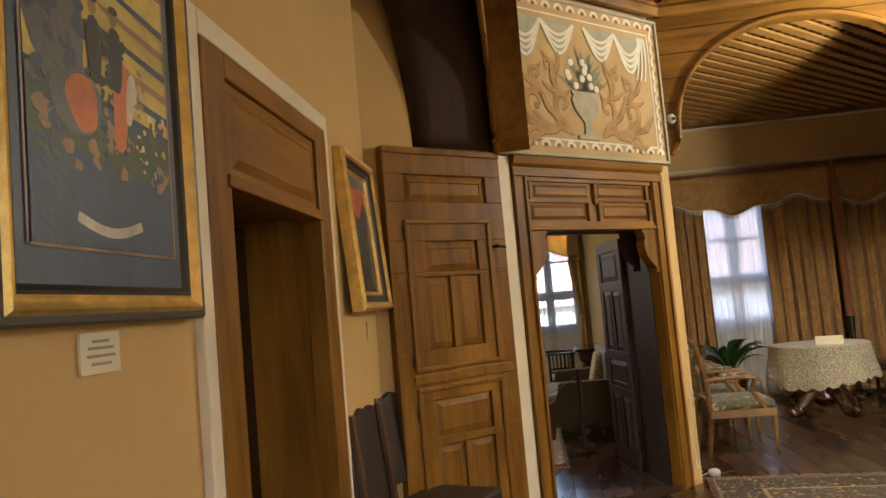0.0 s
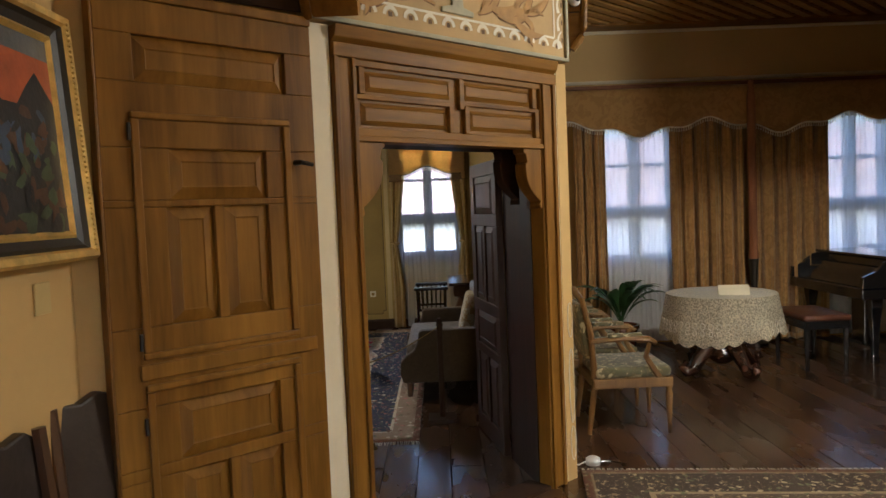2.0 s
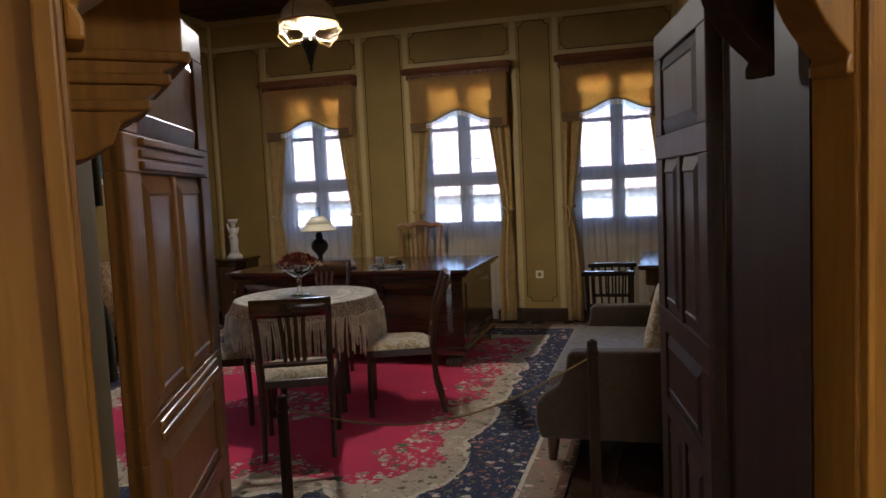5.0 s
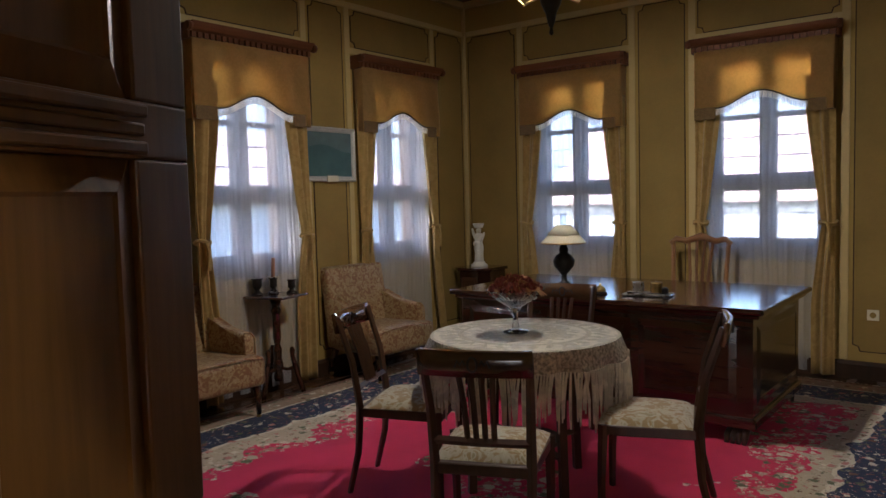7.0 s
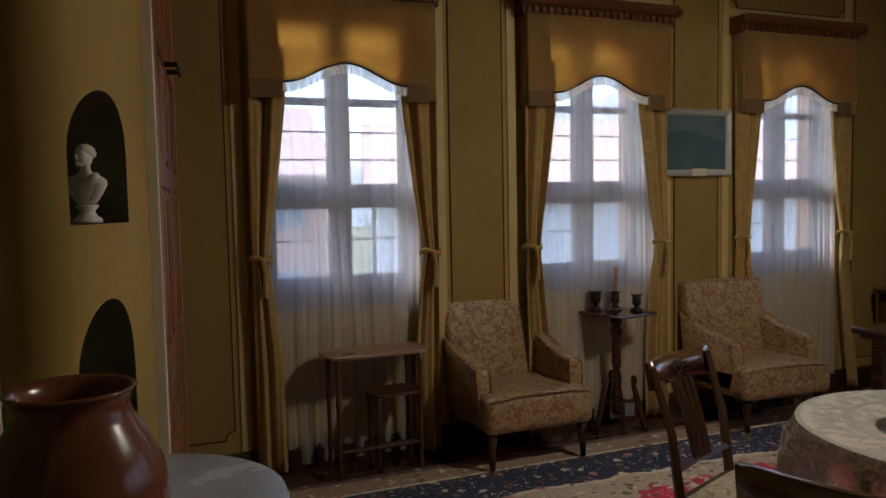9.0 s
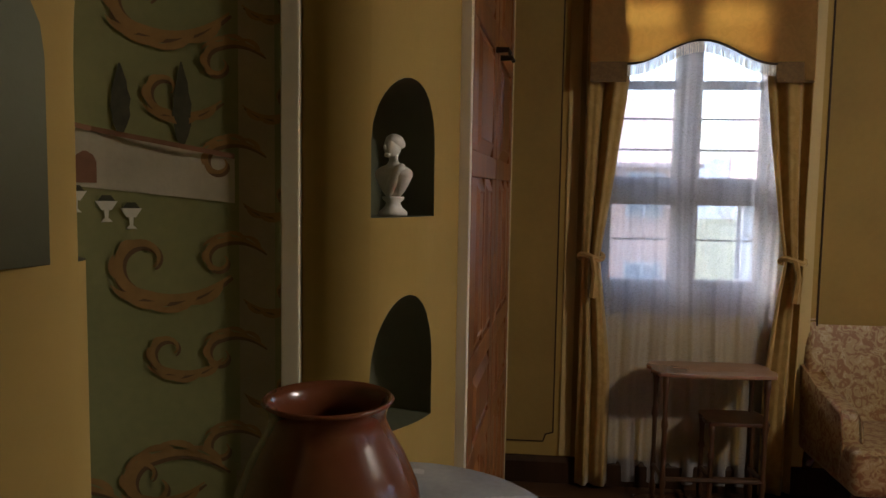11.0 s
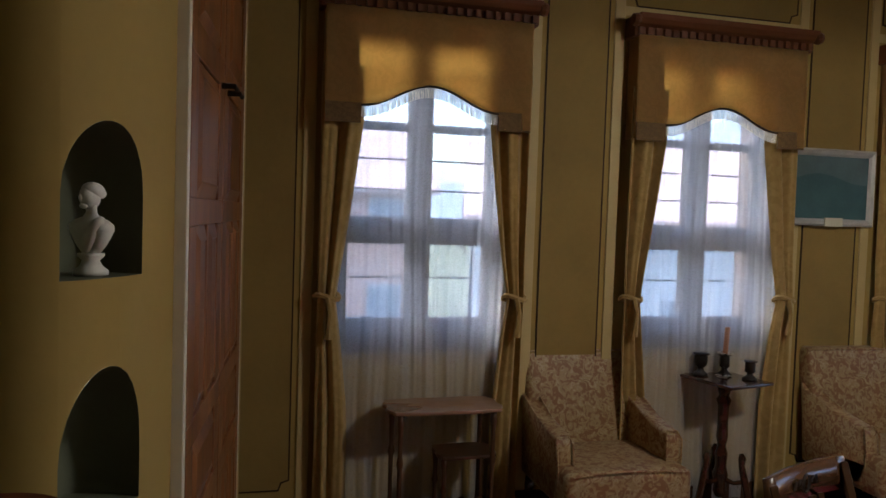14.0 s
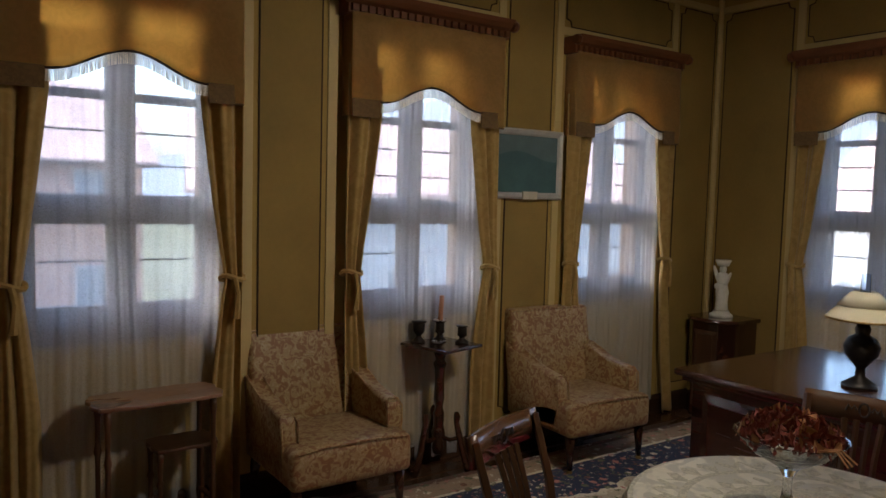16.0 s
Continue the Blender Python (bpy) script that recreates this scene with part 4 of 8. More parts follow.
box(bm, (a - 0.002, -0.03, 2.325), (b + 0.002, 0.004, 2.40))
part("cream_strip", bm, M_CREAM, wd, "cream painted surround", bevel=0.006)
bm = B()
box(bm, (a + 0.06, 0.05, 0), (a + 0.16, 0.35, 1.92))
box(bm, (b - 0.16, 0.05, 0), (b - 0.06, 0.35, 1.92))
box(bm, (a + 0.06, 0.05, 1.92), (b - 0.06, 0.35, 1.98))
part("reveal", bm, M_PINE, wd, "pine-lined reveal")
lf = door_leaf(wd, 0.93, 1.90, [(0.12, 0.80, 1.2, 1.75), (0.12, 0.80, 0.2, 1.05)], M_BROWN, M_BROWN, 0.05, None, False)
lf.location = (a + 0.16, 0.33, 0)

# hidden boards and lining, added to stop daylight leaking round the leaf
part("back_wall", box(B(), (a - 0.1, 0.40, -0.02), (b + 0.1, 0.46, 2.5)), M_BROWN, wd, "hidden dark boards added behind the door to stop stray light")
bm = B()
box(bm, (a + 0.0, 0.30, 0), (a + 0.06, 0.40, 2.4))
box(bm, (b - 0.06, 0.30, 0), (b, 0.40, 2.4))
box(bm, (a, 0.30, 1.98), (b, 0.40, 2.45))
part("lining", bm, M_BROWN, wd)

# painted panel over the doorway: relief scrolls, urn, flowers, drapery swags
M_PANEL = material("ochre painted panel ground", (0.50, 0.34, 0.15), 0.7, vary=0.2, scale=3, bump=0.15, grain=40)
M_GREY = material("grey-green painted ornament", (0.40, 0.37, 0.26), 0.7, vary=0.25, scale=10)
M_LIGHT = material("pale painted ornament", (0.74, 0.69, 0.56), 0.65, vary=0.2, scale=12)
M_SCROLL = material("golden brown painted scroll", (0.30, 0.165, 0.05), 0.7, vary=0.35, scale=14)
M_PSCROLL = material("pale gold painted scroll", (0.43, 0.245, 0.085), 0.7, vary=0.3, scale=14)
M_PLINE = material("brown painted outline", (0.19, 0.095, 0.035), 0.7, vary=0.3, scale=14)
M_OLIVEP = material("olive painted leaves", (0.27, 0.25, 0.15), 0.7, vary=0.3, scale=14)
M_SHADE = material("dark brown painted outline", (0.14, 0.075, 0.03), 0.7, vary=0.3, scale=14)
pp = thing("painted_panel", "ochre panel painted with urn, flowers and white swags", "painted panel", m=M_D @ pose(0, -0.045, 0))
PX0, PX1, PZ0, PZ1 = S0 - 0.02, S3, 2.44, 3.58
part("ground", box(B(), (PX0, 0, PZ0), (PX1, 0.06, PZ1)), M_PANEL, pp)


def brush(bm, pts, w0, w1, y, h=0.003, belly=0.0):
    """A painted stroke: a flat tapering ribbon along (x, z) points, slightly proud; belly swells its middle."""
    n = len(pts)
    prev = None
    for i, (x, z) in enumerate(pts):
        p, q = Vector(pts[max(0, i - 1)]), Vector(pts[min(n - 1, i + 1)])
        d = (q - p).normalized()
        f = i / (n - 1)
        w = (w0 + (w1 - w0) * f + belly * math.sin(math.pi * f ** 0.8)) * 0.5
        cur = (bm.verts.new((x - d.y * w, y, z + d.x * w)), bm.verts.new((x + d.y * w, y, z - d.x * w)))
        if prev:
            bm.faces.new((prev[0], prev[1], cur[1], cur[0]))
        prev = cur


def scroll(cx, cz, r, a0, turns, s=1, shrink=0.25, n=26):
    return [(cx + s * r * (1 - (1 - shrink) * i / n) * math.cos(a0 + turns * 2 * math.pi * i / n), cz + r * (1 - (1 - shrink) * i / n) * math.sin(a0 + turns * 2 * math.pi * i / n)) for i in range(n + 1)]


def wave(x0, z0, x1, z1, amp, n=24, k=1.0):
    d = Vector((x1 - x0, z1 - z0))
    o = Vector((-d.y, d.x)).normalized()
    return [(x0 + d.x * i / n + o.x * amp * math.sin(k * math.pi * i / n), z0 + d.y * i / n + o.y * amp * math.sin(k * math.pi * i / n)) for i in range(n + 1)]


def acanthus(bm, bs, s0, z0, s1, z1, bend, curl, w=0.034):
    """A leafy scroll: a bent swelling stem ending in a hook, with long leaves flicking away from it."""
    stem = wave(s0, z0, s1, z1, bend, 22)
    g = 1 if curl > 0 else -1
    d = Vector((stem[-1][0] - stem[-2][0], stem[-1][1] - stem[-2][1])).normalized()
    n = Vector((-d.y, d.x)) * g
    r = abs(curl)
    cx, cz = stem[-1][0] + n.x * r, stem[-1][1] + n.y * r
    a0 = math.atan2(stem[-1][1] - cz, stem[-1][0] - cx)
    hook = [(cx + r * (1 - 0.45 * i / 20) * math.cos(a0 + g * 4.3 * i / 20), cz + r * (1 - 0.45 * i / 20) * math.sin(a0 + g * 4.3 * i / 20)) for i in range(21)]
    e = Vector(hook[-1])
    strokes = [(stem + hook[1:], w * 0.25, w * 0.35, w * 0.65), ([(e.x - 0.45 * w + 0.09 * w * i, e.y) for i in range(11)], w * 0.15, w * 0.15, w * 0.75)]
    for f, side, k4 in ((0.12, g, 1.0), (0.38, -g, 1.2), (0.70, -g, 1.3)):
        k5 = int(f * 21)
        p, q = Vector(stem[k5]), Vector(stem[k5 + 1])
        t = (q - p).normalized()
        o = Vector((-t.y, t.x)) * side
        e = p + t * w * 3.9 * k4 + o * w * 1.5 * k4
        strokes.append((wave(p.x, p.y, e.x, e.y, 0.5 * w * side * k4, 12), w * 0.3, w * 0.1, w * 0.75))
    p = Vector(hook[7])
    o = (p - Vector((cx, cz))).normalized()
    e = p + o * w * 1.0 + Vector((-o.y, o.x)) * w * 1.6 * g
    strokes.append((wave(p.x, p.y, e.x, e.y, 0.3 * w * g, 8), w * 0.4, w * 0.04, w * 0.4))
    for k5, (pts, a, b, bl) in enumerate(strokes):
        brush(bm, pts, a, b, -0.0015 - 0.0002 * k5, belly=bl)
        brush(bs, [(x + 0.003, z - 0.004) for x, z in pts], a * 1.1 + 0.003, b + 0.003, -0.0002 * k5, belly=bl * 1.08)


bm = B()
for x0, x1, z0, z1 in ((PX0, PX1, PZ0, PZ0 + 0.022), (PX0, PX1, PZ1 - 0.022, PZ1), (PX0, PX0 + 0.022, PZ0, PZ1), (PX1 - 0.022, PX1, PZ0, PZ1)):
    box(bm, (x0, -0.02, z0), (x1, 0, z1))
part("border", bm, M_GREY, pp, "grey painted edging", bevel=0.005)
bm, bd = B(), B()
cnt = [14, 11]
for i in range(14):
    x = PX0 + 0.09 + (PX1 - PX0 - 0.18) * i / 13
    for z in (PZ0 + 0.075, PZ1 - 0.075):
        brush(bm, scroll(x, z, 0.036, math.pi, -0.5, 1, 1.0, 10), 0.02, 0.02, -0.004)
        brush(bd, [(x - 0.012, z + 0.006), (x + 0.012, z + 0.006)], 0.022, 0.022, -0.003)
for i in range(10):
    z = PZ0 + 0.12 + (PZ1 - PZ0 - 0.24) * i / 9
    for x in (PX0 + 0.06, PX1 - 0.06):
        brush(bm, wave(x - 0.012, z - 0.05, x + 0.012, z + 0.05, 0.02, 10), 0.028, 0.008, -0.004)
        brush(bd, [(x + 0.018, z - 0.014), (x + 0.018, z + 0.014)], 0.012, 0.012, -0.003)
for x in (PX0 + 0.115, PX1 - 0.115):
    brush(bm, [(x, PZ0 + 0.13), (x, PZ1 - 0.13)], 0.012, 0.012, -0.004)
for z in (PZ0 + 0.125, PZ1 - 0.125):
    brush(bm, [(PX0 + 0.115, z), (PX1 - 0.115, z)], 0.012, 0.012, -0.0045)
part("border_ornament", bm, M_LIGHT, pp, "pale painted leaf border", kind="stuff")
part("border_shadow", bd, M_SHADE, pp, "dark painted gaps of the border", kind="stuff")
CX, W = 0.5 * (PX0 + PX1), PX1 - PX0
bm, bs = B(), B()
for s in (-1, 1):
    for x0, z0, x1, z1, bend, curl, w in ((0.15, 0.17, 0.30, 0.40, -0.07, 0.065, 0.046), (0.30, 0.18, 0.58, 0.36, -0.09, 0.075, 0.050), (0.24, 0.46, 0.30, 0.64, -0.04, -0.045, 0.040), (0.36, 0.17, 0.56, 0.18, 0.04, -0.045, 0.036), (0.40, 0.44, 0.52, 0.58, -0.05, 0.045, 0.038)):
        acanthus(bm, bs, CX + s * x0, PZ0 + z0, CX + s * x1, PZ0 + z1, s * bend, s * curl, w)
for v in bm.verts:
    v.co.y -= 0.004
for v in bs.verts:
    v.co.y -= 0.003
part("scroll_shadow", bs, M_PLINE, pp, "dark brown painted shading", kind="stuff")
part("scrollwork", bm, M_PSCROLL, pp, "golden brown acanthus scrolls", kind="stuff")
bm, bw = B(), B()
for s in (-1, 1):
    for k2, (ax, bx) in enumerate(((0.70, 0.38), (0.38, 0.05))):
        sheet(bw, lambda u, v, ax=ax, bx=bx, k2=k2: (CX + s * (ax + (bx - ax) * u), -0.0035, PZ1 - 0.165 - v * (0.29 - 0.05 * k2) * math.sin(math.pi * u)), 16, 2)
        for j in range(4):
            drop = 0.14 + 0.045 * j - 0.05 * k2
            pts = [(CX + s * (ax + (bx - ax) * i / 16), PZ1 - 0.17 - drop * math.sin(math.pi * i / 16)) for i in range(17)]
            brush(bm, pts, 0.022, 0.022, -0.005 - 0.0004 * j)
    for j in range(3):
        brush(bm, wave(CX + s * (0.72 - 0.03 * j), PZ1 - 0.16, CX + s * (0.70 - 0.05 * j), PZ1 - 0.50, 0.02), 0.03, 0.014, -0.0065)
part("swag_fold", bw, M_GREY, pp, "grey painted folds of the drapery", kind="stuff")
part("swag", bm, M_LIGHT, pp, "white painted drapery swags", kind="stuff")
urn = [(0.0, 0.14), (0.11, 0.14), (0.11, 0.165), (0.04, 0.18), (0.03, 0.25), (0.05, 0.28), (0.12, 0.35), (0.145, 0.43), (0.12, 0.45), (0.14, 0.47), (0.14, 0.485), (0.0, 0.485)]
bm = B()
prism(bm, [(CX + x, PZ0 + z) for x, z in urn] + [(CX - x, PZ0 + z) for x, z in urn[::-1][1:-1]], -0.014, 0.0, "y")
part("urn", bm, M_GREY, pp, "grey painted urn", bevel=0.004)
bm, bl = B(), B()
rng = random.Random(9)
for i in range(11):
    x, z = CX + rng.uniform(-0.16, 0.16), PZ0 + 0.50 + rng.uniform(0.0, 0.22)
    lathe(bm, [(0.0, 0), (0.020, 0.002), (0.027, 0.006), (0.012, 0.009), (0, 0.010)], 9, m=pose(x, -0.002, z, 90, 0, 0))
for i in range(40):
    a = rng.uniform(0.15, math.pi - 0.15)
    r = rng.uniform(0.16, 0.36)
    brush(bl, wave(CX, PZ0 + 0.48, CX + 0.75 * r * math.cos(a), PZ0 + 0.48 + r * math.sin(a), rng.uniform(-0.03, 0.03), 8), 0.006, 0.012, -0.0045, belly=0.022)
part("leaf_spray", bl, M_OLIVEP, pp, "grey-green painted leaves")
part("blossom", bm, M_LIGHT, pp, "white painted roses")


def arch_beam(m, span, spring, rise, top, thick, foot, label):
    """A board arch: flat top, an ogee foot and a segmental opening; local x across, z up."""
    pts = [(0, top), (0, spring)]
    inner = [(foot * 0.5, spring - 0.02), (foot * 0.9, spring + 0.05)]
    n = 22
    for i in range(n + 1):
        a = math.pi * (1 - i / n)
        inner.append((span / 2 + (span / 2 - foot) * math.cos(a), spring + 0.10 + rise * math.sin(a) ** 0.8))
    inner += [(span - foot * 0.9, spring + 0.05), (span - foot * 0.5, spring - 0.02)]
    pts += inner + [(span, spring), (span, top)]
    bm = B()
    vs = [[bm.verts.new((x, y, z)) for x, z in inner] for y in (0, thick)]
    tp = [[bm.verts.new((x, y, top)) for x, z in inner] for y in (0, thick)]
    for i in range(len(inner) - 1):
        bm.faces.new((vs[0][i], vs[0][i + 1], tp[0][i + 1], tp[0][i]))
        bm.faces.new((vs[1][i], tp[1][i], tp[1][i + 1], vs[1][i + 1]))
        bm.faces.new((vs[0][i], vs[1][i], vs[1][i + 1], vs[0][i + 1]))
    for y, sgn in ((0, 0), (thick, 1)):
        for x0, x1 in ((0, inner[0][0]), (inner[-1][0], span)):
            bm.faces.new([bm.verts.new(p) for p in ((x0, y, spring), (x1, y, spring), (x1, y, top), (x0, y, top))])
    arch = structure("arch_beam", bm, M_PINE_H, label, "arch", m)
    bm = B()
    tube(bm, [(x, -0.012, z) for x, z in inner], 0.022, 8)
    part("arch_edge", bm, M_PINE_H, arch, "rounded edge of the arch")
    bm = B()
    for i in range(1, 6):
        z = spring + (top - spring) * i / 6
        inside = [x for x, q in inner if q > z]
        gaps = [(0.0, min(inside) - 0.03), (max(inside) + 0.03, span)] if inside and z < max(q for x, q in inner) else [(0.0, span)]
        for x0, x1 in gaps:
            if i < 2 or x1 - x0 > 0.1:
                box(bm, (x0, -0.003, z - 0.003), (x1, 0.004, z + 0.003))
    part("board_joint", bm, M_BROWN, arch, "dark joints between the boards", kind="stuff")
    return arch


AX, AY = 1.24, 6.50
ARCH = 2.28
arch_beam(pose(AX, AY, 0), ARCH, 2.54, 0.885, 3.72, 0.16, 0.14, "honey pine arch over the hall bay")
arch_beam(pose(0.0, 5.32, 0, 0, 0, -90), 3.0, 2.46, 0.86, 3.72, 0.2, 0.16, "dark honey pine arch over the west bay")
structure("wall_beside_arch", box(B(), (AX + 3.0, AY, 0), (HE, AY + 0.16, 2.54)), M_HALL, "plain plaster beside the arch", "wall")
planks = structure("wall_over_arch", box(B(), (AX + ARCH, AY + 0.02, 2.545), (HE, AY + 0.16, 4.4)), M_PINE_H, "honey pine board wall beside the arch", "wall")
for i in range(6):
    z8 = 2.55 + 0.196 * i
    part("plank", box(B(), (AX + ARCH + 0.003, AY - 0.001, z8), (HE, AY + 0.018, z8 + 0.190)), M_PINE_H, planks, bevel=0.004)
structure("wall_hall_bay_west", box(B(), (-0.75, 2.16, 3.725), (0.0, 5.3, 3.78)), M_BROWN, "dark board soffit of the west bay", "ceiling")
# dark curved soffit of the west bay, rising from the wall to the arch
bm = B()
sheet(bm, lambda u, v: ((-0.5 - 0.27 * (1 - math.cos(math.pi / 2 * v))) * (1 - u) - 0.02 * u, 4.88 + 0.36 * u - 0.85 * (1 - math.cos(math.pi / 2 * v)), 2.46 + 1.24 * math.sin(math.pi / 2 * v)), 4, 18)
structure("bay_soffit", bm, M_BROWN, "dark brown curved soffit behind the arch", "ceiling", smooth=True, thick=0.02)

# cornice with dentils over panel and arch, and the painted cove above it
M_COVE = material("pale cove plaster", (0.46, 0.37, 0.20), 0.7, vary=0.15, scale=3, bump=0.12)
bm, bd, bc = B(), B(), B()
corner_pts = [(0.03, 2.3), tuple((M_D @ Vector((S0 + 0.02, -0.07, 0))).xy), tuple((M_D @ Vector((S3 - 0.02, -0.07, 0))).xy), (4.3, 6.43)]
for (x0, y0), (x1, y1) in zip(corner_pts, corner_pts[1:]):
    d = Vector((x1 - x0, y1 - y0))
    L = d.length
    m = pose(x0, y0, 0, 0, 0, math.degrees(math.atan2(d.y, d.x)))
    st = len(bm.verts)
    prism(bm, [(0.0, 3.60), (-0.05, 3.60), (-0.07, 3.66), (-0.05, 3.69), (-0.13, 3.78), (-0.15, 3.82), (0.0, 3.82)], -0.02, L + 0.02, "x", m)
    n = int(L / 0.075)
    for i in range(n):
        box(bd, (L * i / n + 0.015, -0.125, 3.70), (L * i / n + 0.055, -0.05, 3.765), m)
    sheet(bc, lambda u, v, m=m, L=L: m @ Vector((L * u, -0.1 - 0.75 * v, 3.82 + 0.55 * math.sin(math.pi / 2 * v))), 2, 10)
structure("cornice", bm, M_PINE_H, "honey pine cornice of the hall", "cornice", bevel=0.004)
structure("cornice_dentils", bd, M_PINE, "carved wooden dentils of the cornice", "cornice")
cove = structure("cove", bc, M_COVE, "pale plaster cove with painted green scrolls", "ceiling", smooth=True)
M_COVEORN = material("grey-green cove ornament", (0.27, 0.25, 0.14), 0.7, vary=0.3, scale=12)
M_COVELINE = material("brown cove outline", (0.24, 0.17, 0.08), 0.7, vary=0.3, scale=12)
bm, bs = B(), B()
for (x0, y0), (x1, y1) in zip(corner_pts, corner_pts[1:]):
    d = Vector((x1 - x0, y1 - y0))
    L = d.length
    m = pose(x0, y0, 0, 0, 0, math.degrees(math.atan2(d.y, d.x)))
    st, st2 = len(bm.verts), len(bs.verts)
    n = max(1, round(L / 0.44))
    for i in range(n):
        xc = L * (i + 0.5) / n
        for s in (-1, 1):
            acanthus(bm, bs, xc + s * 0.02, 0.10, xc + s * 0.17, 0.30, s * -0.05, s * 0.055, 0.024)
            acanthus(bm, bs, xc + s * 0.20, 0.12, xc + s * 0.10, 0.42, s * 0.05, s * -0.04, 0.022)
            acanthus(bm, bs, xc + s * 0.02, 0.46, xc + s * 0.16, 0.62, s * -0.05, s * 0.05, 0.022)
        brush(bm, [(xc, 0.10 + 0.03 * j) for j in range(18)], 0.012, 0.004, -0.003, belly=0.026)
        brush(bs, [(xc - L / n / 2, 0.012), (xc + L / n / 2, 0.012)], 0.010, 0.010, -0.002)
        brush(bm, [(xc - 0.2 + 0.04 * j, 0.055 + 0.012 * math.sin(1.57 * j)) for j in range(11)], 0.012, 0.012, -0.003)
    for b4, s4 in ((bm, st), (bs, st2)):
        b4.verts.ensure_lookup_table()
        for v in b4.verts[s4:]:
            h = v.co.z / 0.95
            c4 = math.cos(math.pi / 2 * h)
            nv = Vector((0, -0.864 * c4, -0.75)).normalized()
            v.co = m @ (Vector((v.co.x, -0.1 - 0.75 * h, 3.82 + 0.55 * math.sin(math.pi / 2 * h))) + nv * (0.012 - v.co.y))
part("cove_shadow", bs, M_COVELINE, cove, "brown painted outline of the scrolls", kind="stuff")
part("cove_ornament", bm, M_COVEORN, cove, "grey-green painted scrolls", kind="stuff")

# flat lattice ceiling of the bay
bm = box(B(), (1.2, 6.66, 3.62), (HE, BAY + 0.3, 3.66))
structure("ceiling_bay", bm, M_PINE_H, "honey pine boards above the lattice", "ceiling")
# one wood in two tones: lower laths coloured as lit, upper as shaded
M_STRIPS = wood("lit honey lattice laths", (0.28, 0.135, 0.034), (0.52, 0.29, 0.085), 0.5, 0)
M_LATHSHADE = wood("shaded lattice laths", (0.10, 0.042, 0.010), (0.22, 0.10, 0.026), 0.5, 0)
FX0, FX1, FY0, FY1, FZ = 1.30, HE - 0.1, 6.74, BAY - 0.28, 3.552


def lattice(sign, gap, half_w, z0, z1):
    """Diagonal laths cut off at the border of the ceiling."""
    bm = B()
    span = (FX1 - FX0) + (FY1 - FY0)
    for i in range(int(span / gap)):
        c = gap * (i + 0.5)
        ends = []
        for x in (FX0, FX1):
            y = FY0 + c - (x - FX0) if sign > 0 else FY1 - c + (x - FX0)
            ends.append((x, y))
        (xa, ya), (xb, yb) = ends
        lo = max(0.0, min(1.0, ((FY1 if sign > 0 else FY0) - ya) / (yb - ya)))
        hi = max(0.0, min(1.0, ((FY0 if sign > 0 else FY1) - ya) / (yb - ya)))
        if hi - lo < 0.01:
            continue
        p, q = Vector((xa + (xb - xa) * lo, ya + (yb - ya) * lo)), Vector((xa + (xb - xa) * hi, ya + (yb - ya) * hi))
        o = Vector((-(q - p).y, (q - p).x)).normalized() * half_w
        prism(bm, [tuple(p + o), tuple(q + o), tuple(q - o), tuple(p - o)], z0, z1, "z")
    return bm


structure("lattice_upper", lattice(1, 0.20, 0.030, FZ + 0.022, FZ + 0.044), M_LATHSHADE, "upper diagonal laths of the bay ceiling, shade in their colour", "ceiling")
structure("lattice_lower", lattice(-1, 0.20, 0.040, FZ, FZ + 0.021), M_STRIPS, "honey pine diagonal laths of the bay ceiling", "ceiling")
bm = B()
box(bm, (1.245, FY1, FZ - 0.012), (HE, BAY, FZ + 0.05))
box(bm, (1.245, 6.66, FZ - 0.012), (HE, FY0, FZ + 0.05))
box(bm, (1.245, FY0, FZ - 0.012), (FX0, FY1, FZ + 0.05))
box(bm, (FX1, FY0, FZ - 0.012), (HE, FY1, FZ + 0.05))
structure("lattice_border", bm, M_PINE_H, "plain pine border of the lattice ceiling", "ceiling")
bm = B()
for z in (2.955, 3.505):
    prism(bm, [(BAY, z), (BAY - 0.02, z), (BAY - 0.035, z + 0.02), (BAY - 0.03, z + 0.035), (BAY, z + 0.035)], 1.245, HE, "x")
structure("bay_moulding", bm, M_CREAM, "cream moulding along the wall", "trim", bevel=0.004)

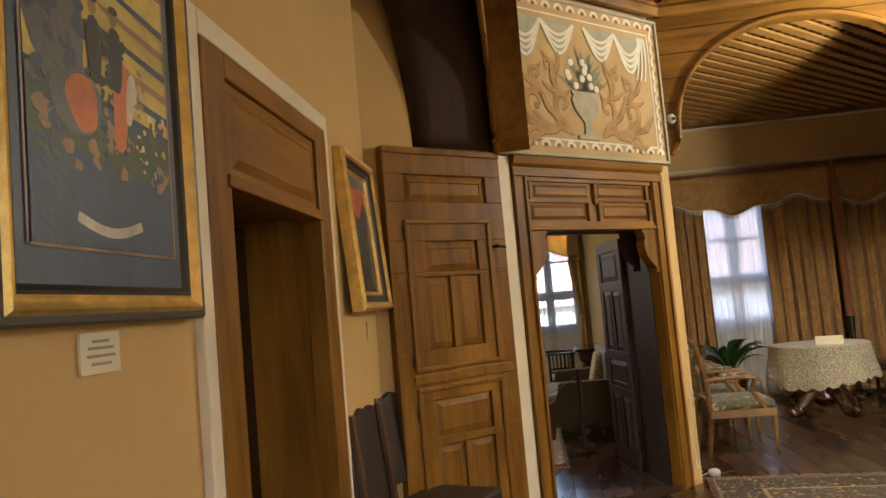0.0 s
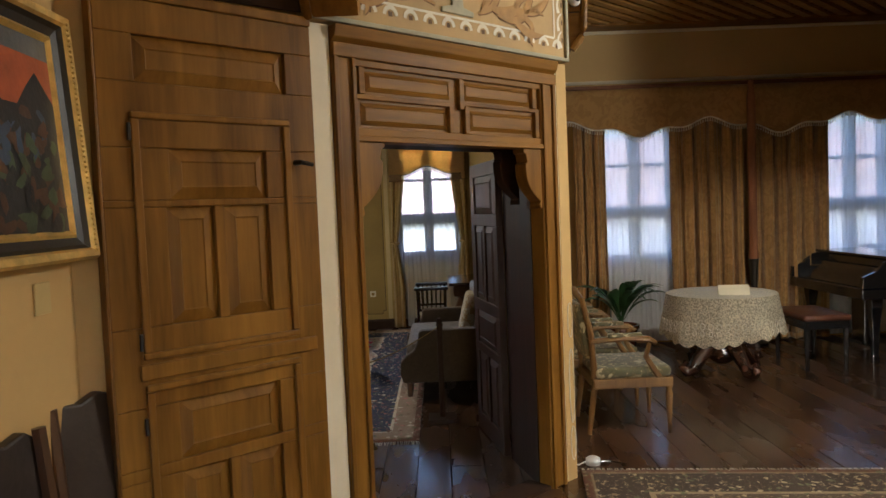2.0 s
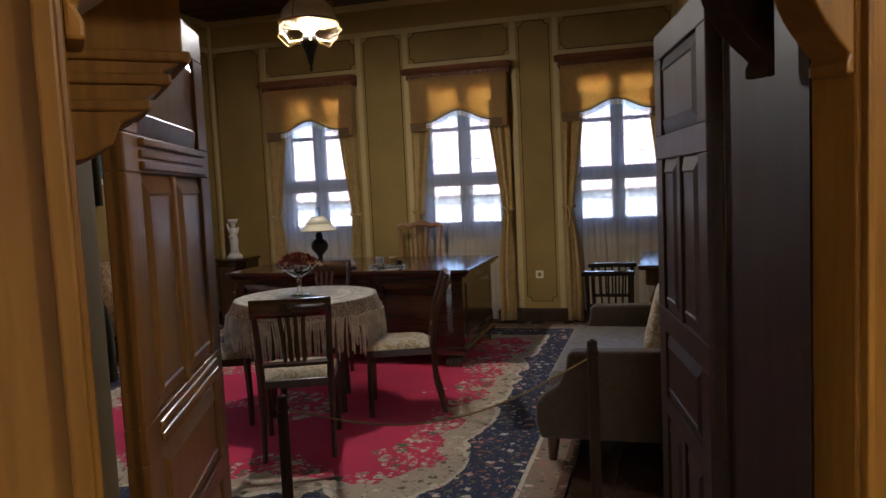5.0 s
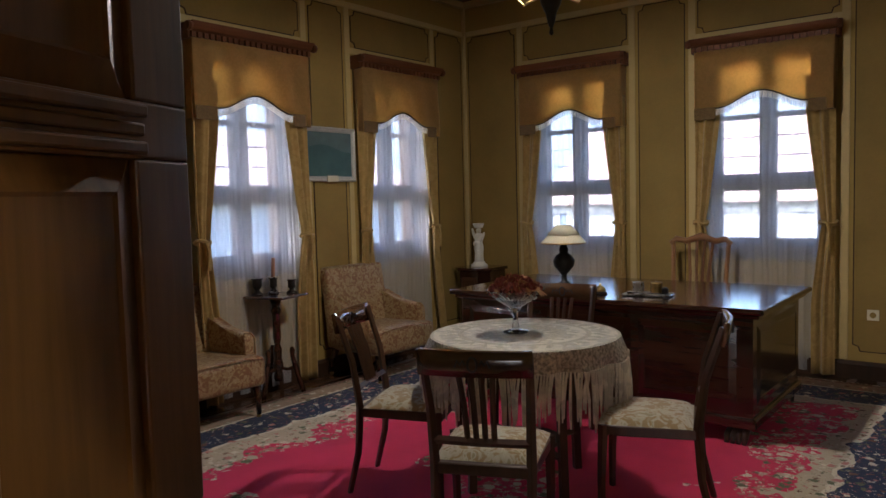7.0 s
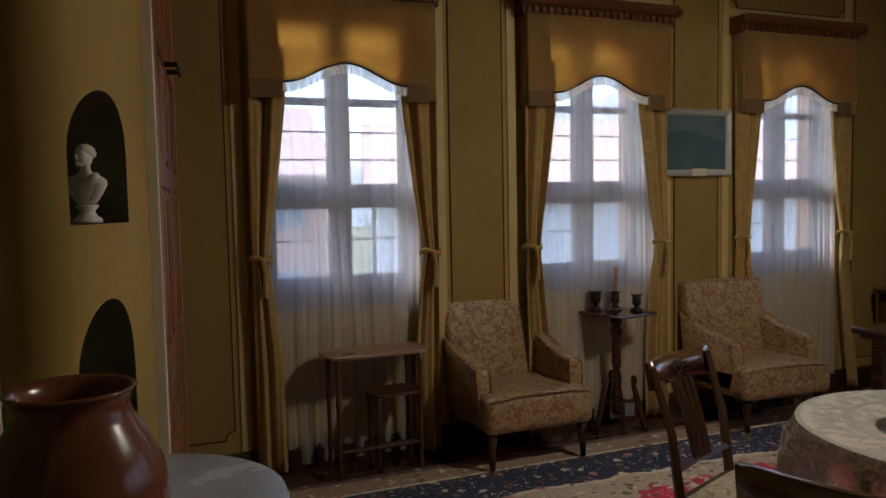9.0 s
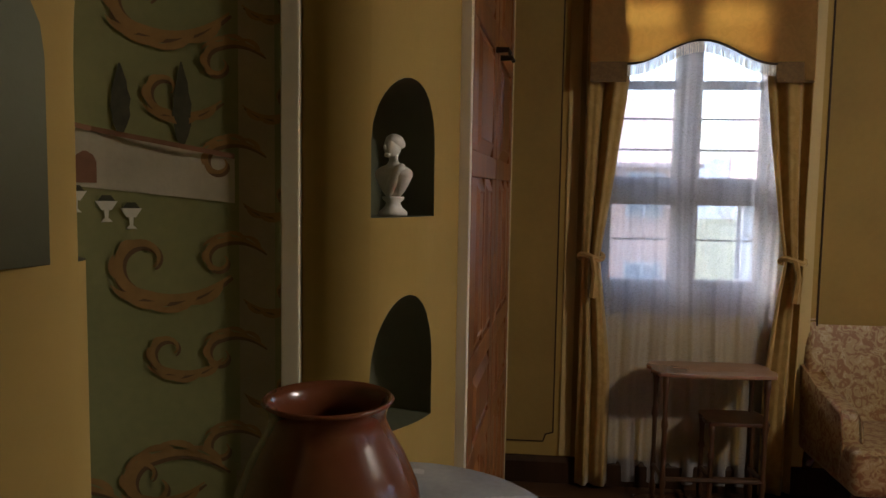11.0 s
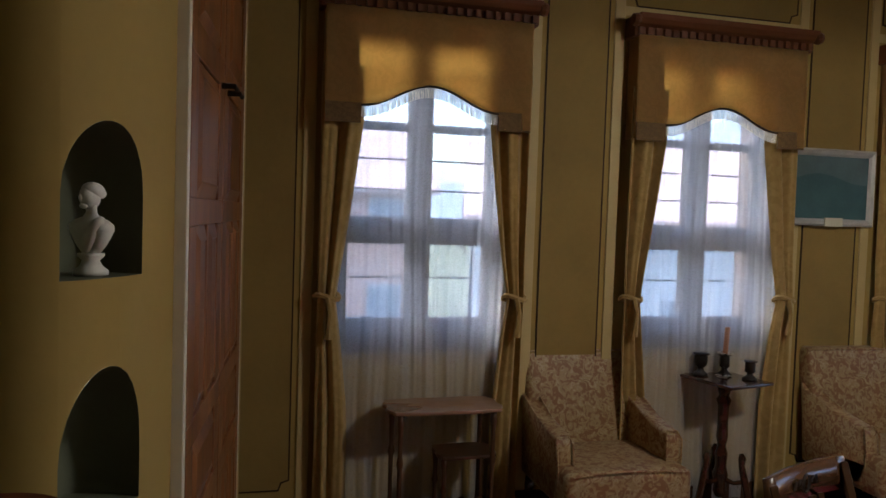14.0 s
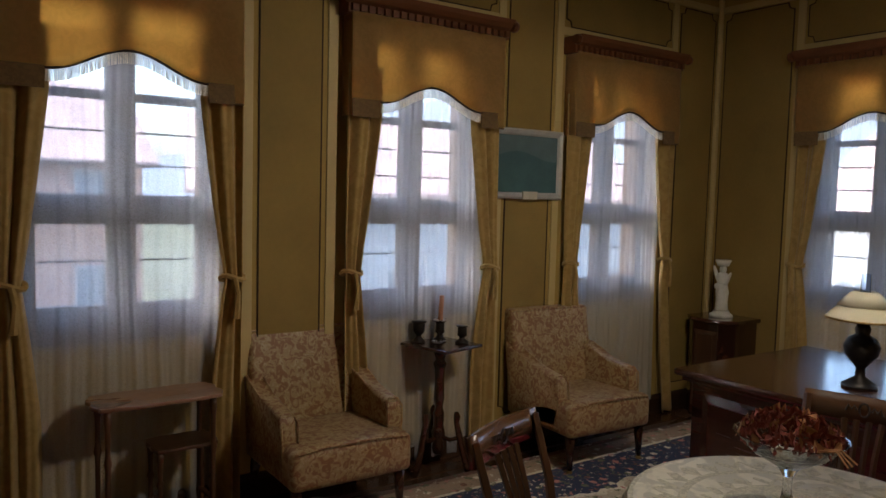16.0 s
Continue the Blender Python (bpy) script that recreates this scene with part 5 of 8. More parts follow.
# ---- study furniture ----
def dining_chair(m):
    c = thing("dining_chair", "brown walnut dining chair with pale floral seat", "chair", "chairs round the lace table", m)
    w, d, sh = 0.215, 0.20, 0.44
    for s in (-1, 1):
        part("leg", tube(B(), [(s * w * 0.93, d, 0), (s * w * 0.95, d, 0.2), (s * w * 0.95, d - 0.01, sh)], [0.015, 0.018, 0.022], 4), M_WALNUT, c)
        part("back_post", tube(B(), [(s * w * 0.86, -d - 0.07, 0), (s * w * 0.86, -d - 0.015, 0.22), (s * w * 0.86, -d, sh), (s * w * 0.88, -d - 0.03, 0.66), (s * w * 0.92, -d - 0.10, 0.88)], [0.015, 0.018, 0.021, 0.018, 0.016], 4), M_WALNUT, c, bevel=0.003)
    bm = B()
    prism(bm, [(-w * 0.9, -d - 0.01), (w * 0.9, -d - 0.01), (w, d * 0.6), (w * 0.95, d + 0.015), (-w * 0.95, d + 0.015), (-w, d * 0.6)], sh - 0.045, sh, "z")
    part("seat_frame", bm, M_WALNUT, c, bevel=0.006)

    def pad(u, v):
        x, y = (2 * u - 1), (2 * v - 1)
        h = max(0.0, 1 - abs(x) ** 4) * max(0.0, 1 - abs(y) ** 4)
        return (x * w * (0.94 + 0.02 * y), -d + 0.02 + (d * 2 - 0.005) * v, sh + 0.001 + 0.042 * h ** 0.5)
    part("seat", sheet(B(), pad, 14, 14), M_UPH2, c, "pale gold floral upholstered seat", smooth=True)
    bm = B()
    n = 10
    pts = [(-w * 0.98 + 2 * w * 0.98 * i / n, -d - 0.10 - 0.022 * math.sin(math.pi * i / n)) for i in range(n + 1)]
    top = [bm.verts.new((x, y - 0.012, 0.895)) for x, y in pts]
    low = [bm.verts.new((x, y + 0.004, 0.80 - 0.0 * i)) for i, (x, y) in enumerate(pts)]
    for i in range(n):
        bm.faces.new((low[i], low[i + 1], top[i + 1], top[i]))
    part("crest_rail", bm, M_LACQ, c, "lacquered curved top rail", smooth=True, thick=0.02)
    bm = B()
    for y in (-d - 0.107, -d - 0.142):
        tube(bm, [(0.017 * math.cos(a), y, 0.848 + 0.026 * math.sin(a)) for a in [2 * math.pi * i / 12 for i in range(13)]], 0.0045, 4)
        for s in (-1, 1):
            tube(bm, [(s * 0.026, y, 0.846), (s * 0.034, y, 0.862), (s * 0.044, y, 0.846), (s * 0.054, y, 0.862), (s * 0.064, y, 0.838)], 0.0045, 4)
    part("inlay", bm, M_CORD, c, "dark pierced ornament")
    for s in (-1.5, -0.5, 0.5, 1.5):
        part("slat", tube(B(), [(s * 0.034, -d - 0.015, 0.535), (s * 0.036, -d - 0.05, 0.68), (s * 0.042, -d - 0.098, 0.81)], 0.011, 4), M_WALNUT, c)
    part("back_rail", tube(B(), [(-w * 0.86, -d - 0.012, 0.53), (0, -d - 0.024, 0.53), (w * 0.86, -d - 0.012, 0.53)], 0.016, 4), M_WALNUT, c)
    return c


first = dining_chair(pose(-1.24, 8.55, 0, 0, 0, 23))
copy_thing(first, pose(-0.89, 9.31, 0, 0, 0, 108.6))
copy_thing(first, pose(-1.98, 8.92, 0, 0, 0, -68))
copy_thing(first, pose(-1.74, 9.88, 0, 0, 0, 194))

TX, TY, TR = -1.53, 9.27, 0.46
rt = thing("round_table", "dark round table with lower stretcher", "table", m=pose(TX, TY, 0.012))
part("tabletop", lathe(B(), [(0.0, 0.71), (TR - 0.015, 0.71), (TR - 0.005, 0.725), (TR - 0.012, 0.742), (0, 0.742)], 40), M_WALNUT, rt)
for i in range(4):
    a = math.pi / 4 + i * math.pi / 2 + 0.35
    x, y = 0.30 * math.cos(a), 0.30 * math.sin(a)
    part("leg", tube(B(), [(x * 1.05, y * 1.05, 0), (x, y, 0.4), (x, y, 0.71)], [0.026, 0.026, 0.032], 4), M_WALNUT, rt)
    part("stretcher", tube(B(), [(x, y, 0.2), (0, 0, 0.2)], 0.018, 4), M_WALNUT, rt)
part("shelf", lathe(B(), [(0, 0.2), (0.17, 0.2), (0.18, 0.21), (0.17, 0.225), (0, 0.225)], 24), M_WALNUT, rt)

tc = thing("lace_tablecloth", "cream crocheted cloth with long knotted fringe", "tablecloth", m=pose(TX, TY, 0.012))
def clothtop(u, v):
    a = 2 * math.pi * u
    r = (TR + 0.008) * v
    return (r * math.cos(a), r * math.sin(a), 0.746 + (0.002 if v < 1 else 0))
part("top", sheet(B(), clothtop, 56, 8), M_CLOTH, tc, smooth=True)
def star(u, v, r0, r1, amp, n=30):
    """A crocheted ring with a toothed inner edge."""
    a = 2 * math.pi * u
    r = r0 + amp * (2 * abs((u * n) % 1.0 - 0.5)) + (r1 - r0 - amp * (2 * abs((u * n) % 1.0 - 0.5))) * v
    return (r * math.cos(a), r * math.sin(a), 0.7495)
for r0, r1, amp, n in ((0.80, 0.985, 0.09, 34), (0.50, 0.66, 0.09, 24)):
    part("crochet_band", sheet(B(), lambda u, v: star(u, v, r0 * TR, r1 * TR, amp * TR, n), n * 4, 1), M_FRINGE, tc, "paler toothed crochet ring")
def skirt(u, v):
    a = 2 * math.pi * u
    r = TR + 0.010 + 0.028 * v + (0.018 * v) * math.sin(11 * a) + 0.008 * v * math.sin(23 * a + 1)
    return (r * math.cos(a), r * math.sin(a), 0.746 - 0.095 * v)
part("skirt", sheet(B(), skirt, 150, 4), M_LACE, tc, "openwork crochet border", smooth=True)
bm = B()
for k2, (r0, r1, nn) in enumerate(((0.10, 0.145, 12), (0.21, 0.26, 20), (0.33, 0.40, 28))):
    for i in range(nn):
        a0, a1, a2 = (2 * math.pi * (i + f) / nn for f in (0.08, 0.5, 0.92))
        bm.faces.new([bm.verts.new((r * math.cos(a), r * math.sin(a), 0.7486)) for r, a in ((r0, a0), (r0, a2), (r1, a1))])
part("crochet_star", bm, M_FRINGE, tc, "raised crochet star points", kind="stuff")
bm = B()
rng = random.Random(3)
for i in range(230):
    a = 2 * math.pi * i / 230
    r = TR + 0.040 + 0.018 * math.sin(11 * a) + 0.008 * math.sin(23 * a + 1)
    z = 0.655
    ln = rng.uniform(0.17, 0.28)
    a2 = a + rng.uniform(-0.035, 0.035)
    dr = rng.uniform(-0.012, 0.016)
    tube(bm, [(r * math.cos(a), r * math.sin(a), z), ((r + dr * 0.6) * math.cos(a2), (r + dr * 0.6) * math.sin(a2), z - ln * 0.5), ((r + dr) * math.cos(a2), (r + dr) * math.sin(a2), z - ln)], [0.005, 0.0075, 0.004], 4)
part("fringe", bm, M_FRINGE, tc, "long pale thread fringe", kind="stuff")

bw = thing("crystal_bowl", "footed cut-crystal bowl of dried flowers", "bowl", m=pose(-1.56, 9.24, 0.766))
part("glass", lathe(B(), [(0.0, 0.0), (0.062, 0.0), (0.062, 0.006), (0.02, 0.018), (0.012, 0.06), (0.014, 0.10), (0.03, 0.125), (0.10, 0.165), (0.15, 0.215), (0.144, 0.215), (0.095, 0.172), (0.02, 0.14), (0, 0.138)], 18), M_CRYSTAL, bw)
M_DRY = material("dried red-brown petals", (0.26, 0.055, 0.032), 0.85, vary=0.6, scale=60)
M_ORANGE = material("dried orange peel and pale petals", (0.46, 0.21, 0.075), 0.8, vary=0.5, scale=50)


def petals(count, least, most, lift):
    bm = B()
    for i in range(count):
        a, r = rng.uniform(0, 6.28), 0.135 * math.sqrt(rng.random())
        p = Vector((r * math.cos(a), r * math.sin(a), 0.20 + 0.065 * (1 - (r / 0.14) ** 2) + rng.uniform(-0.012, lift)))
        q = Euler((rng.uniform(0, 6), rng.uniform(0, 6), rng.uniform(0, 6))).to_matrix()
        s = rng.uniform(least, most)
        bm.faces.new([bm.verts.new(p + q @ Vector(v)) for v in ((-s, 0, 0), (0, -s * 0.6, s * 0.35), (s, 0, 0), (0, s * 0.6, s * 0.35))])
    return bm


part("dried_flower", petals(520, 0.009, 0.020, 0.020), M_DRY, bw, "dried red-brown petals", kind="stuff")
part("dried_peel", petals(60, 0.012, 0.026, 0.026), M_ORANGE, bw, "dried orange peel and pale petals", kind="stuff")
bm = B()
for dx in (0, 0.012, -0.01):
    tube(bm, [(0.10, -0.04 + dx, 0.21), (0.16, -0.05 + dx, 0.225), (0.20, -0.06 + 2 * dx, 0.20)], 0.003, 4)
part("stalk", bm, M_ORANGE, bw)

# desk
DX0, DX1, DY0, DY1 = -2.81, -0.68, 10.33, 11.52
dk = thing("writing_desk", "large polished mahogany writing desk with paw feet", "desk")
part("desktop", box(B(), (DX0, DY0, 0.755), (DX1, DY1, 0.79)), M_MAHOG, dk, bevel=0.012)
part("top_moulding", box(B(), (DX0 + 0.03, DY0 + 0.03, 0.73), (DX1 - 0.03, DY1 - 0.03, 0.755)), M_MAHOG, dk, bevel=0.008)
bm = B()
box(bm, (DX0 + 0.07, DY0 + 0.07, 0.15), (DX1 - 0.07, DY1 - 0.07, 0.73))
part("body", bm, M_MAHOG, dk)
bm = B()
prism(bm, [(DX0 + 0.05, DY0 + 0.05), (DX1 - 0.05, DY0 + 0.05), (DX1 - 0.05, DY1 - 0.05), (DX0 + 0.05, DY1 - 0.05)], 0.10, 0.165, "z")
part("plinth", bm, M_MAHOG, dk, bevel=0.015)
for i in range(3):
    a = DX0 + 0.13 + i * 0.63
    part("panel", raised_panel(B(), a, a + 0.58, 0.22, 0.68, DY0 + 0.07, 0.012, 0.04), M_MAHOG, dk)
sd = raised_panel(B(), 0.06, 0.97, 0.22, 0.68, 0, 0.010, 0.04)
bmesh.ops.transform(sd, matrix=pose(DX1 - 0.07, DY0 + 0.08, 0, 0, 0, 90), verts=sd.verts)
part("panel", sd, M_MAHOG, dk)
for x in (DX0 + 0.16, DX1 - 0.16):
    for y, s in ((DY0 + 0.11, -1), (DY1 - 0.11, 1)):
        bm = B()
        for tx in (-0.036, -0.012, 0.012, 0.036):
            tube(bm, [(x + tx, y + s * -0.06, 0.085), (x + tx * 1.1, y + s * 0.0, 0.075), (x + tx * 1.35, y + s * 0.05, 0.05), (x + tx * 1.35, y + s * 0.065, 0.014)], [0.03, 0.026, 0.02, 0.012], 7)
        part("paw_foot", bm, M_WALNUT, dk, "carved lion paw foot", smooth=True)

lp = thing("oil_lamp", "bronze oil lamp with cream glass shade", "lamp", m=pose(-2.13, 10.78, 0.79))
part("base", lathe(B(), [(0.0, 0.0), (0.075, 0.0), (0.075, 0.012), (0.05, 0.03), (0.022, 0.05), (0.02, 0.09), (0.04, 0.115), (0.07, 0.15), (0.078, 0.19), (0.06, 0.225), (0.03, 0.245), (0.035, 0.27), (0.02, 0.30), (0, 0.30)], 24), M_IRON, lp, smooth=True)
part("shade", lathe(B(), [(0.16, 0.315), (0.158, 0.315), (0.11, 0.37), (0.06, 0.425), (0.045, 0.44), (0.048, 0.44), (0.063, 0.43), (0.113, 0.375)], 28), M_MILK, lp, "cream glass cone shade", smooth=True)
part("chimney", lathe(B(), [(0.024, 0.28), (0.028, 0.36), (0.022, 0.42), (0.02, 0.52), (0.018, 0.52), (0.02, 0.42)], 14), M_GLASS, lp, "clear glass chimney")
part("shade_ring", tube(B(), [(0.155 * math.cos(a), 0.155 * math.sin(a), 0.315) for a in [2 * math.pi * i / 24 for i in range(25)]], 0.005, 5), M_BRASS, lp)

bell = thing("desk_bell", "small brass desk bell", "bell", m=pose(-1.75, 10.57, 0.79))
part("foot", lathe(B(), [(0, 0), (0.045, 0), (0.045, 0.01), (0.03, 0.016), (0, 0.016)], 18), M_IRON, bell)
part("dome", lathe(B(), [(0.036, 0.018), (0.034, 0.034), (0.02, 0.05), (0.006, 0.055), (0.007, 0.068), (0, 0.07)], 18), M_BRASS, bell, smooth=True)
M_SILVER = material("tarnished silver", (0.55, 0.53, 0.48), 0.28, 0.95, vary=0.25, scale=30)
tr = thing("inkstand", "tarnished silver tray with ink pots", "inkstand", m=pose(-1.45, 10.63, 0.79, 0, 0, 8))
part("tray", box(B(), (-0.15, -0.08, 0.004), (0.15, 0.08, 0.016)), M_SILVER, tr, bevel=0.006)
for x in (-0.065, 0.05):
    part("ink_pot", lathe(B(), [(0, 0.016), (0.03, 0.016), (0.036, 0.03), (0.034, 0.075), (0.038, 0.085), (0.02, 0.088), (0, 0.088)], 14, (x, 0.01, 0)), M_SILVER if x < 0 else M_BRASS, tr, smooth=True)
part("pot", lathe(B(), [(0, 0.016), (0.02, 0.016), (0.022, 0.05), (0.012, 0.06), (0, 0.06)], 12, (0.11, -0.02, 0)), M_IRON, tr)
part("pen", tube(B(), [(-0.12, -0.05, 0.022), (0.10, -0.06, 0.022)], 0.005, 6), M_IRON, tr)

dc = thing("desk_chair", "light brown wooden chair with curved crest", "chair", m=pose(-1.66, 11.95, 0, 0, 0, 180))
M_LIGHTWOOD = wood("warm light brown wood", (0.16, 0.07, 0.03), (0.32, 0.15, 0.06), 0.35, 2)
for s in (-1, 1):
    part("leg", tube(B(), [(s * 0.22, 0.22, 0), (s * 0.22, 0.21, 0.45)], [0.018, 0.022], 6), M_LIGHTWOOD, dc)
    part("back_post", tube(B(), [(s * 0.20, -0.26, 0), (s * 0.20, -0.20, 0.45), (s * 0.215, -0.24, 0.8), (s * 0.225, -0.27, 1.03)], [0.018, 0.022, 0.018, 0.018], 6), M_LIGHTWOOD, dc)
part("seat", cushion(B(), (-0.24, -0.21, 0.43), (0.24, 0.24, 0.49), 0.02), M_LEATHER, dc, "dark leather seat")
part("crest_rail", tube(B(), [(-0.25, -0.26, 1.02), (-0.20, -0.27, 1.055), (-0.12, -0.285, 1.035), (0, -0.29, 1.075), (0.12, -0.285, 1.035), (0.20, -0.27, 1.055), (0.25, -0.26, 1.02)], [0.014, 0.024, 0.026, 0.032, 0.026, 0.024, 0.014], 8), M_LIGHTWOOD, dc, smooth=True)
for s in (-1.5, -0.5, 0.5, 1.5):
    part("slat", tube(B(), [(s * 0.045, -0.205, 0.50), (s * 0.05, -0.24, 0.78), (s * 0.065, -0.28, 1.04)], 0.013, 5), M_LIGHTWOOD, dc)

def armchair(m):
    a = thing("armchair", "low armchair in faded floral upholstery", "armchair", "armchairs by the windows", m)
    bm = cushion(B(), (-0.325, -0.20, 0.225), (0.325, 0.375, 0.40), 0.045)
    for v in bm.verts:
        if v.co.z > 0.33:
            v.co.z += 0.030 * (1 - (v.co.x / 0.34) ** 4) + 0.03 * (v.co.y + 0.1)
    part("seat", bm, M_UPH, a, "stuffed seat", smooth=True)
    part("seat_piping", tube(B(), [(-0.29, 0.372, 0.41), (-0.15, 0.378, 0.428), (0.15, 0.378, 0.428), (0.29, 0.372, 0.41)], 0.006, 5), M_UPH, a)
    bm = cushion(B(), (-0.318, -0.245, 0.33), (0.318, -0.125, 0.895), 0.035)
    for v in bm.verts:
        v.co.y -= 0.20 * max(0, v.co.z - 0.36)
        v.co.x *= 1 + 0.05 * max(0, v.co.z - 0.5)
        if v.co.y > -0.24 - 0.2 * max(0, v.co.z - 0.36):
            v.co.y += 0.02 * math.cos(4.2 * v.co.x) * math.sin(math.pi * min(1, max(0, (v.co.z - 0.33) / 0.54)))
    part("backrest", bm, M_UPH, a, "leaning stuffed back", smooth=True)
    part("top_piping", tube(B(), [(-0.315, -0.240, 0.868), (-0.295, -0.233, 0.886), (0.295, -0.233, 0.886), (0.315, -0.240, 0.868)], 0.007, 6), M_UPH, a, "corded edge of the back")
    for s in (-1, 1):
        bm = B()
        prof = [(-0.24, 0.24), (0.235, 0.24), (0.25, 0.40), (0.245, 0.535), (0.215, 0.565), (0.0, 0.592), (-0.18, 0.635), (-0.27, 0.70)]
        prism(bm, prof, s * 0.240, s * 0.325, "x")
        bmesh.ops.bevel(bm, geom=list(bm.edges), offset=0.022, segments=3, profile=0.6, affect="EDGES")
        for v in bm.verts:
            v.co.x += s * 0.05 * max(0.0, v.co.z - 0.40)
        part("arm", bm, M_UPH, a, smooth=True)
        part("arm_piping", tube(B(), [(s * 0.320, 0.245, 0.27), (s * 0.324, 0.256, 0.42), (s * 0.329, 0.248, 0.53), (s * 0.318, 0.222, 0.563), (s * 0.263, 0.222, 0.566), (s * 0.248, 0.248, 0.53), (s * 0.243, 0.256, 0.42)], 0.006, 5), M_UPH, a, "corded edge of the arm")
        for y0, y1 in ((0.325, 0.315), (-0.25, -0.18)):
            leg = part("leg", tube(B(), [(s * 0.28, y0, 0.03), (s * 0.28, y0 * 0.99, 0.10), (s * 0.278, y1, 0.245)], [0.016, 0.021, 0.032], 10), M_MAHOG, a, "tapered dark wooden leg", smooth=True)
            part("caster", lathe(B(), [(0, 0), (0.012, 0.001), (0.017, 0.012), (0.017, 0.022), (0.010, 0.032), (0, 0.033)], 10, (s * 0.28, y0, 0)), M_BRASS, leg, "small brass foot", smooth=True)
    return a


ac = armchair(pose(-3.92, 8.955, 0, 0, 0, -90))
copy_thing(ac, pose(-3.83, 10.645, 0, 0, 0, -93))

cs = thing("candle_stand", "dark turned pedestal stand with square top", "stand", m=pose(-3.99, 9.735, 0, 0, 0, 14))
part("top", box(B(), (-0.185, -0.165, 0.737), (0.185, 0.165, 0.755)), M_MAHOG, cs, bevel=0.006)
part("column", lathe(B(), [(0, 0.10), (0.026, 0.10), (0.036, 0.13), (0.030, 0.18), (0.042, 0.22), (0.030, 0.27), (0.034, 0.34), (0.022, 0.38), (0.032, 0.43), (0.028, 0.52), (0.030, 0.60), (0.040, 0.635), (0.026, 0.66), (0.05, 0.737), (0, 0.737)], 16), M_MAHOG, cs, smooth=True)
for i in range(3):
    a = i * 2.094 + 0.5
    c, s = math.cos(a), math.sin(a)
    part("leg", tube(B(), [(r * c, r * s, z) for r, z in ((0.105, 0.355), (0.11, 0.33), (0.108, 0.29), (0.125, 0.22), (0.15, 0.12), (0.175, 0.04), (0.185, 0.0))], [0.012, 0.021, 0.016, 0.020, 0.018, 0.021, 0.015], 8), M_MAHOG, cs, "turned splayed leg", smooth=True)
    part("brace", tube(B(), [(0.02 * c, 0.02 * s, 0.20), (0.07 * c, 0.07 * s, 0.185), (0.13 * c, 0.13 * s, 0.205)], [0.014, 0.012, 0.014], 7), M_MAHOG, cs)


def candlestick(x, y, h, cup):
    c = thing("candlestick", "dark bronze candlestick on the stand", "candlestick", "candlesticks on the stand", pose(x, y, 0.755))
    part("stem", lathe(B(), [(0, 0), (0.040, 0), (0.042, 0.010), (0.026, 0.02), (0.016, h * 0.28), (0.018, h * 0.36), (0.030, h * 0.44), (cup, h * 0.58), (cup, h * 0.86), (cup * 0.9, h * 0.9), (cup + 0.010, h * 0.95), (cup + 0.008, h), (0, h)], 16), M_IRON, c, smooth=True)
    return c


candlestick(-4.07, 9.635, 0.125, 0.036)
candlestick(-3.93, 9.845, 0.105, 0.028)
c3 = candlestick(-4.05, 9.77, 0.12, 0.026)
part("drip_tray", lathe(B(), [(0, 0.118), (0.04, 0.12), (0.042, 0.126), (0, 0.124)], 16), M_SILVER, c3, "silver drip tray")
M_WAX = material("tan wax", (0.36, 0.16, 0.08), 0.5, vary=0.1)
part("candle", tube(B(), [(0, 0, 0.12), (0.008, 0.003, 0.27)], 0.014, 10), M_WAX, c3, "leaning tan candle")
ch = thing("chamberstick", "small silver chamberstick with a spike", "candlestick", m=pose(-3.90, 9.66, 0.755))
part("dish", lathe(B(), [(0, 0.022), (0.035, 0.026), (0.042, 0.034), (0.012, 0.03), (0, 0.03)], 18), M_SILVER, ch)
part("stem", lathe(B(), [(0, 0), (0.02, 0), (0.008, 0.01), (0.006, 0.08), (0, 0.085)], 10), M_IRON, ch)

# nest of small tables below the first window
def side_table(m, w, d, h, label):
    t = thing("side_table", label, "side table", "nest of small tables", m)
    pts = []
    for i in range(40):
        a = 2 * math.pi * i / 40
        c, s = math.cos(a), math.sin(a)
        r = 1 / max(abs(c), abs(s))
        k = 1 - 0.05 * math.sin(2 * a) ** 2 - 0.035 * math.cos(8 * a)
        pts.append((w / 2 * c * r * k, d / 2 * s * r * k))
    part("top", prism(B(), pts, h - 0.018, h, "z"), M_INLAID if h > 0.5 else M_WALNUT, t, "polished top", bevel=0.004)
    for sx in (-1, 1):
        for sy in (-1, 1):
            z = h - 0.018
            part("leg", lathe(B(), [(0, 0), (0.012, 0), (0.016, 0.05), (0.010, 0.1), (0.015, 0.14), (0.011, 0.2), (0.012, z * 0.6), (0.018, z * 0.64), (0.011, z * 0.7), (0.012, z * 0.86), (0.017, z * 0.93), (0.016, z), (0, z)], 10, (sx * w * 0.40, sy * d * 0.36, 0)), M_WALNUT, t, smooth=True)
    part("stretcher", tube(B(), [(-w * 0.40, d * 0.36, 0.16), (w * 0.40, d * 0.36, 0.16)], 0.012, 6), M_WALNUT, t)
    part("stretcher", tube(B(), [(-w * 0.40, -d * 0.36, 0.16), (-w * 0.40, d * 0.36, 0.16)], 0.010, 6), M_WALNUT, t)
    part("stretcher", tube(B(), [(w * 0.40, -d * 0.36, 0.16), (w * 0.40, d * 0.36, 0.16)], 0.010, 6), M_WALNUT, t)
    return t


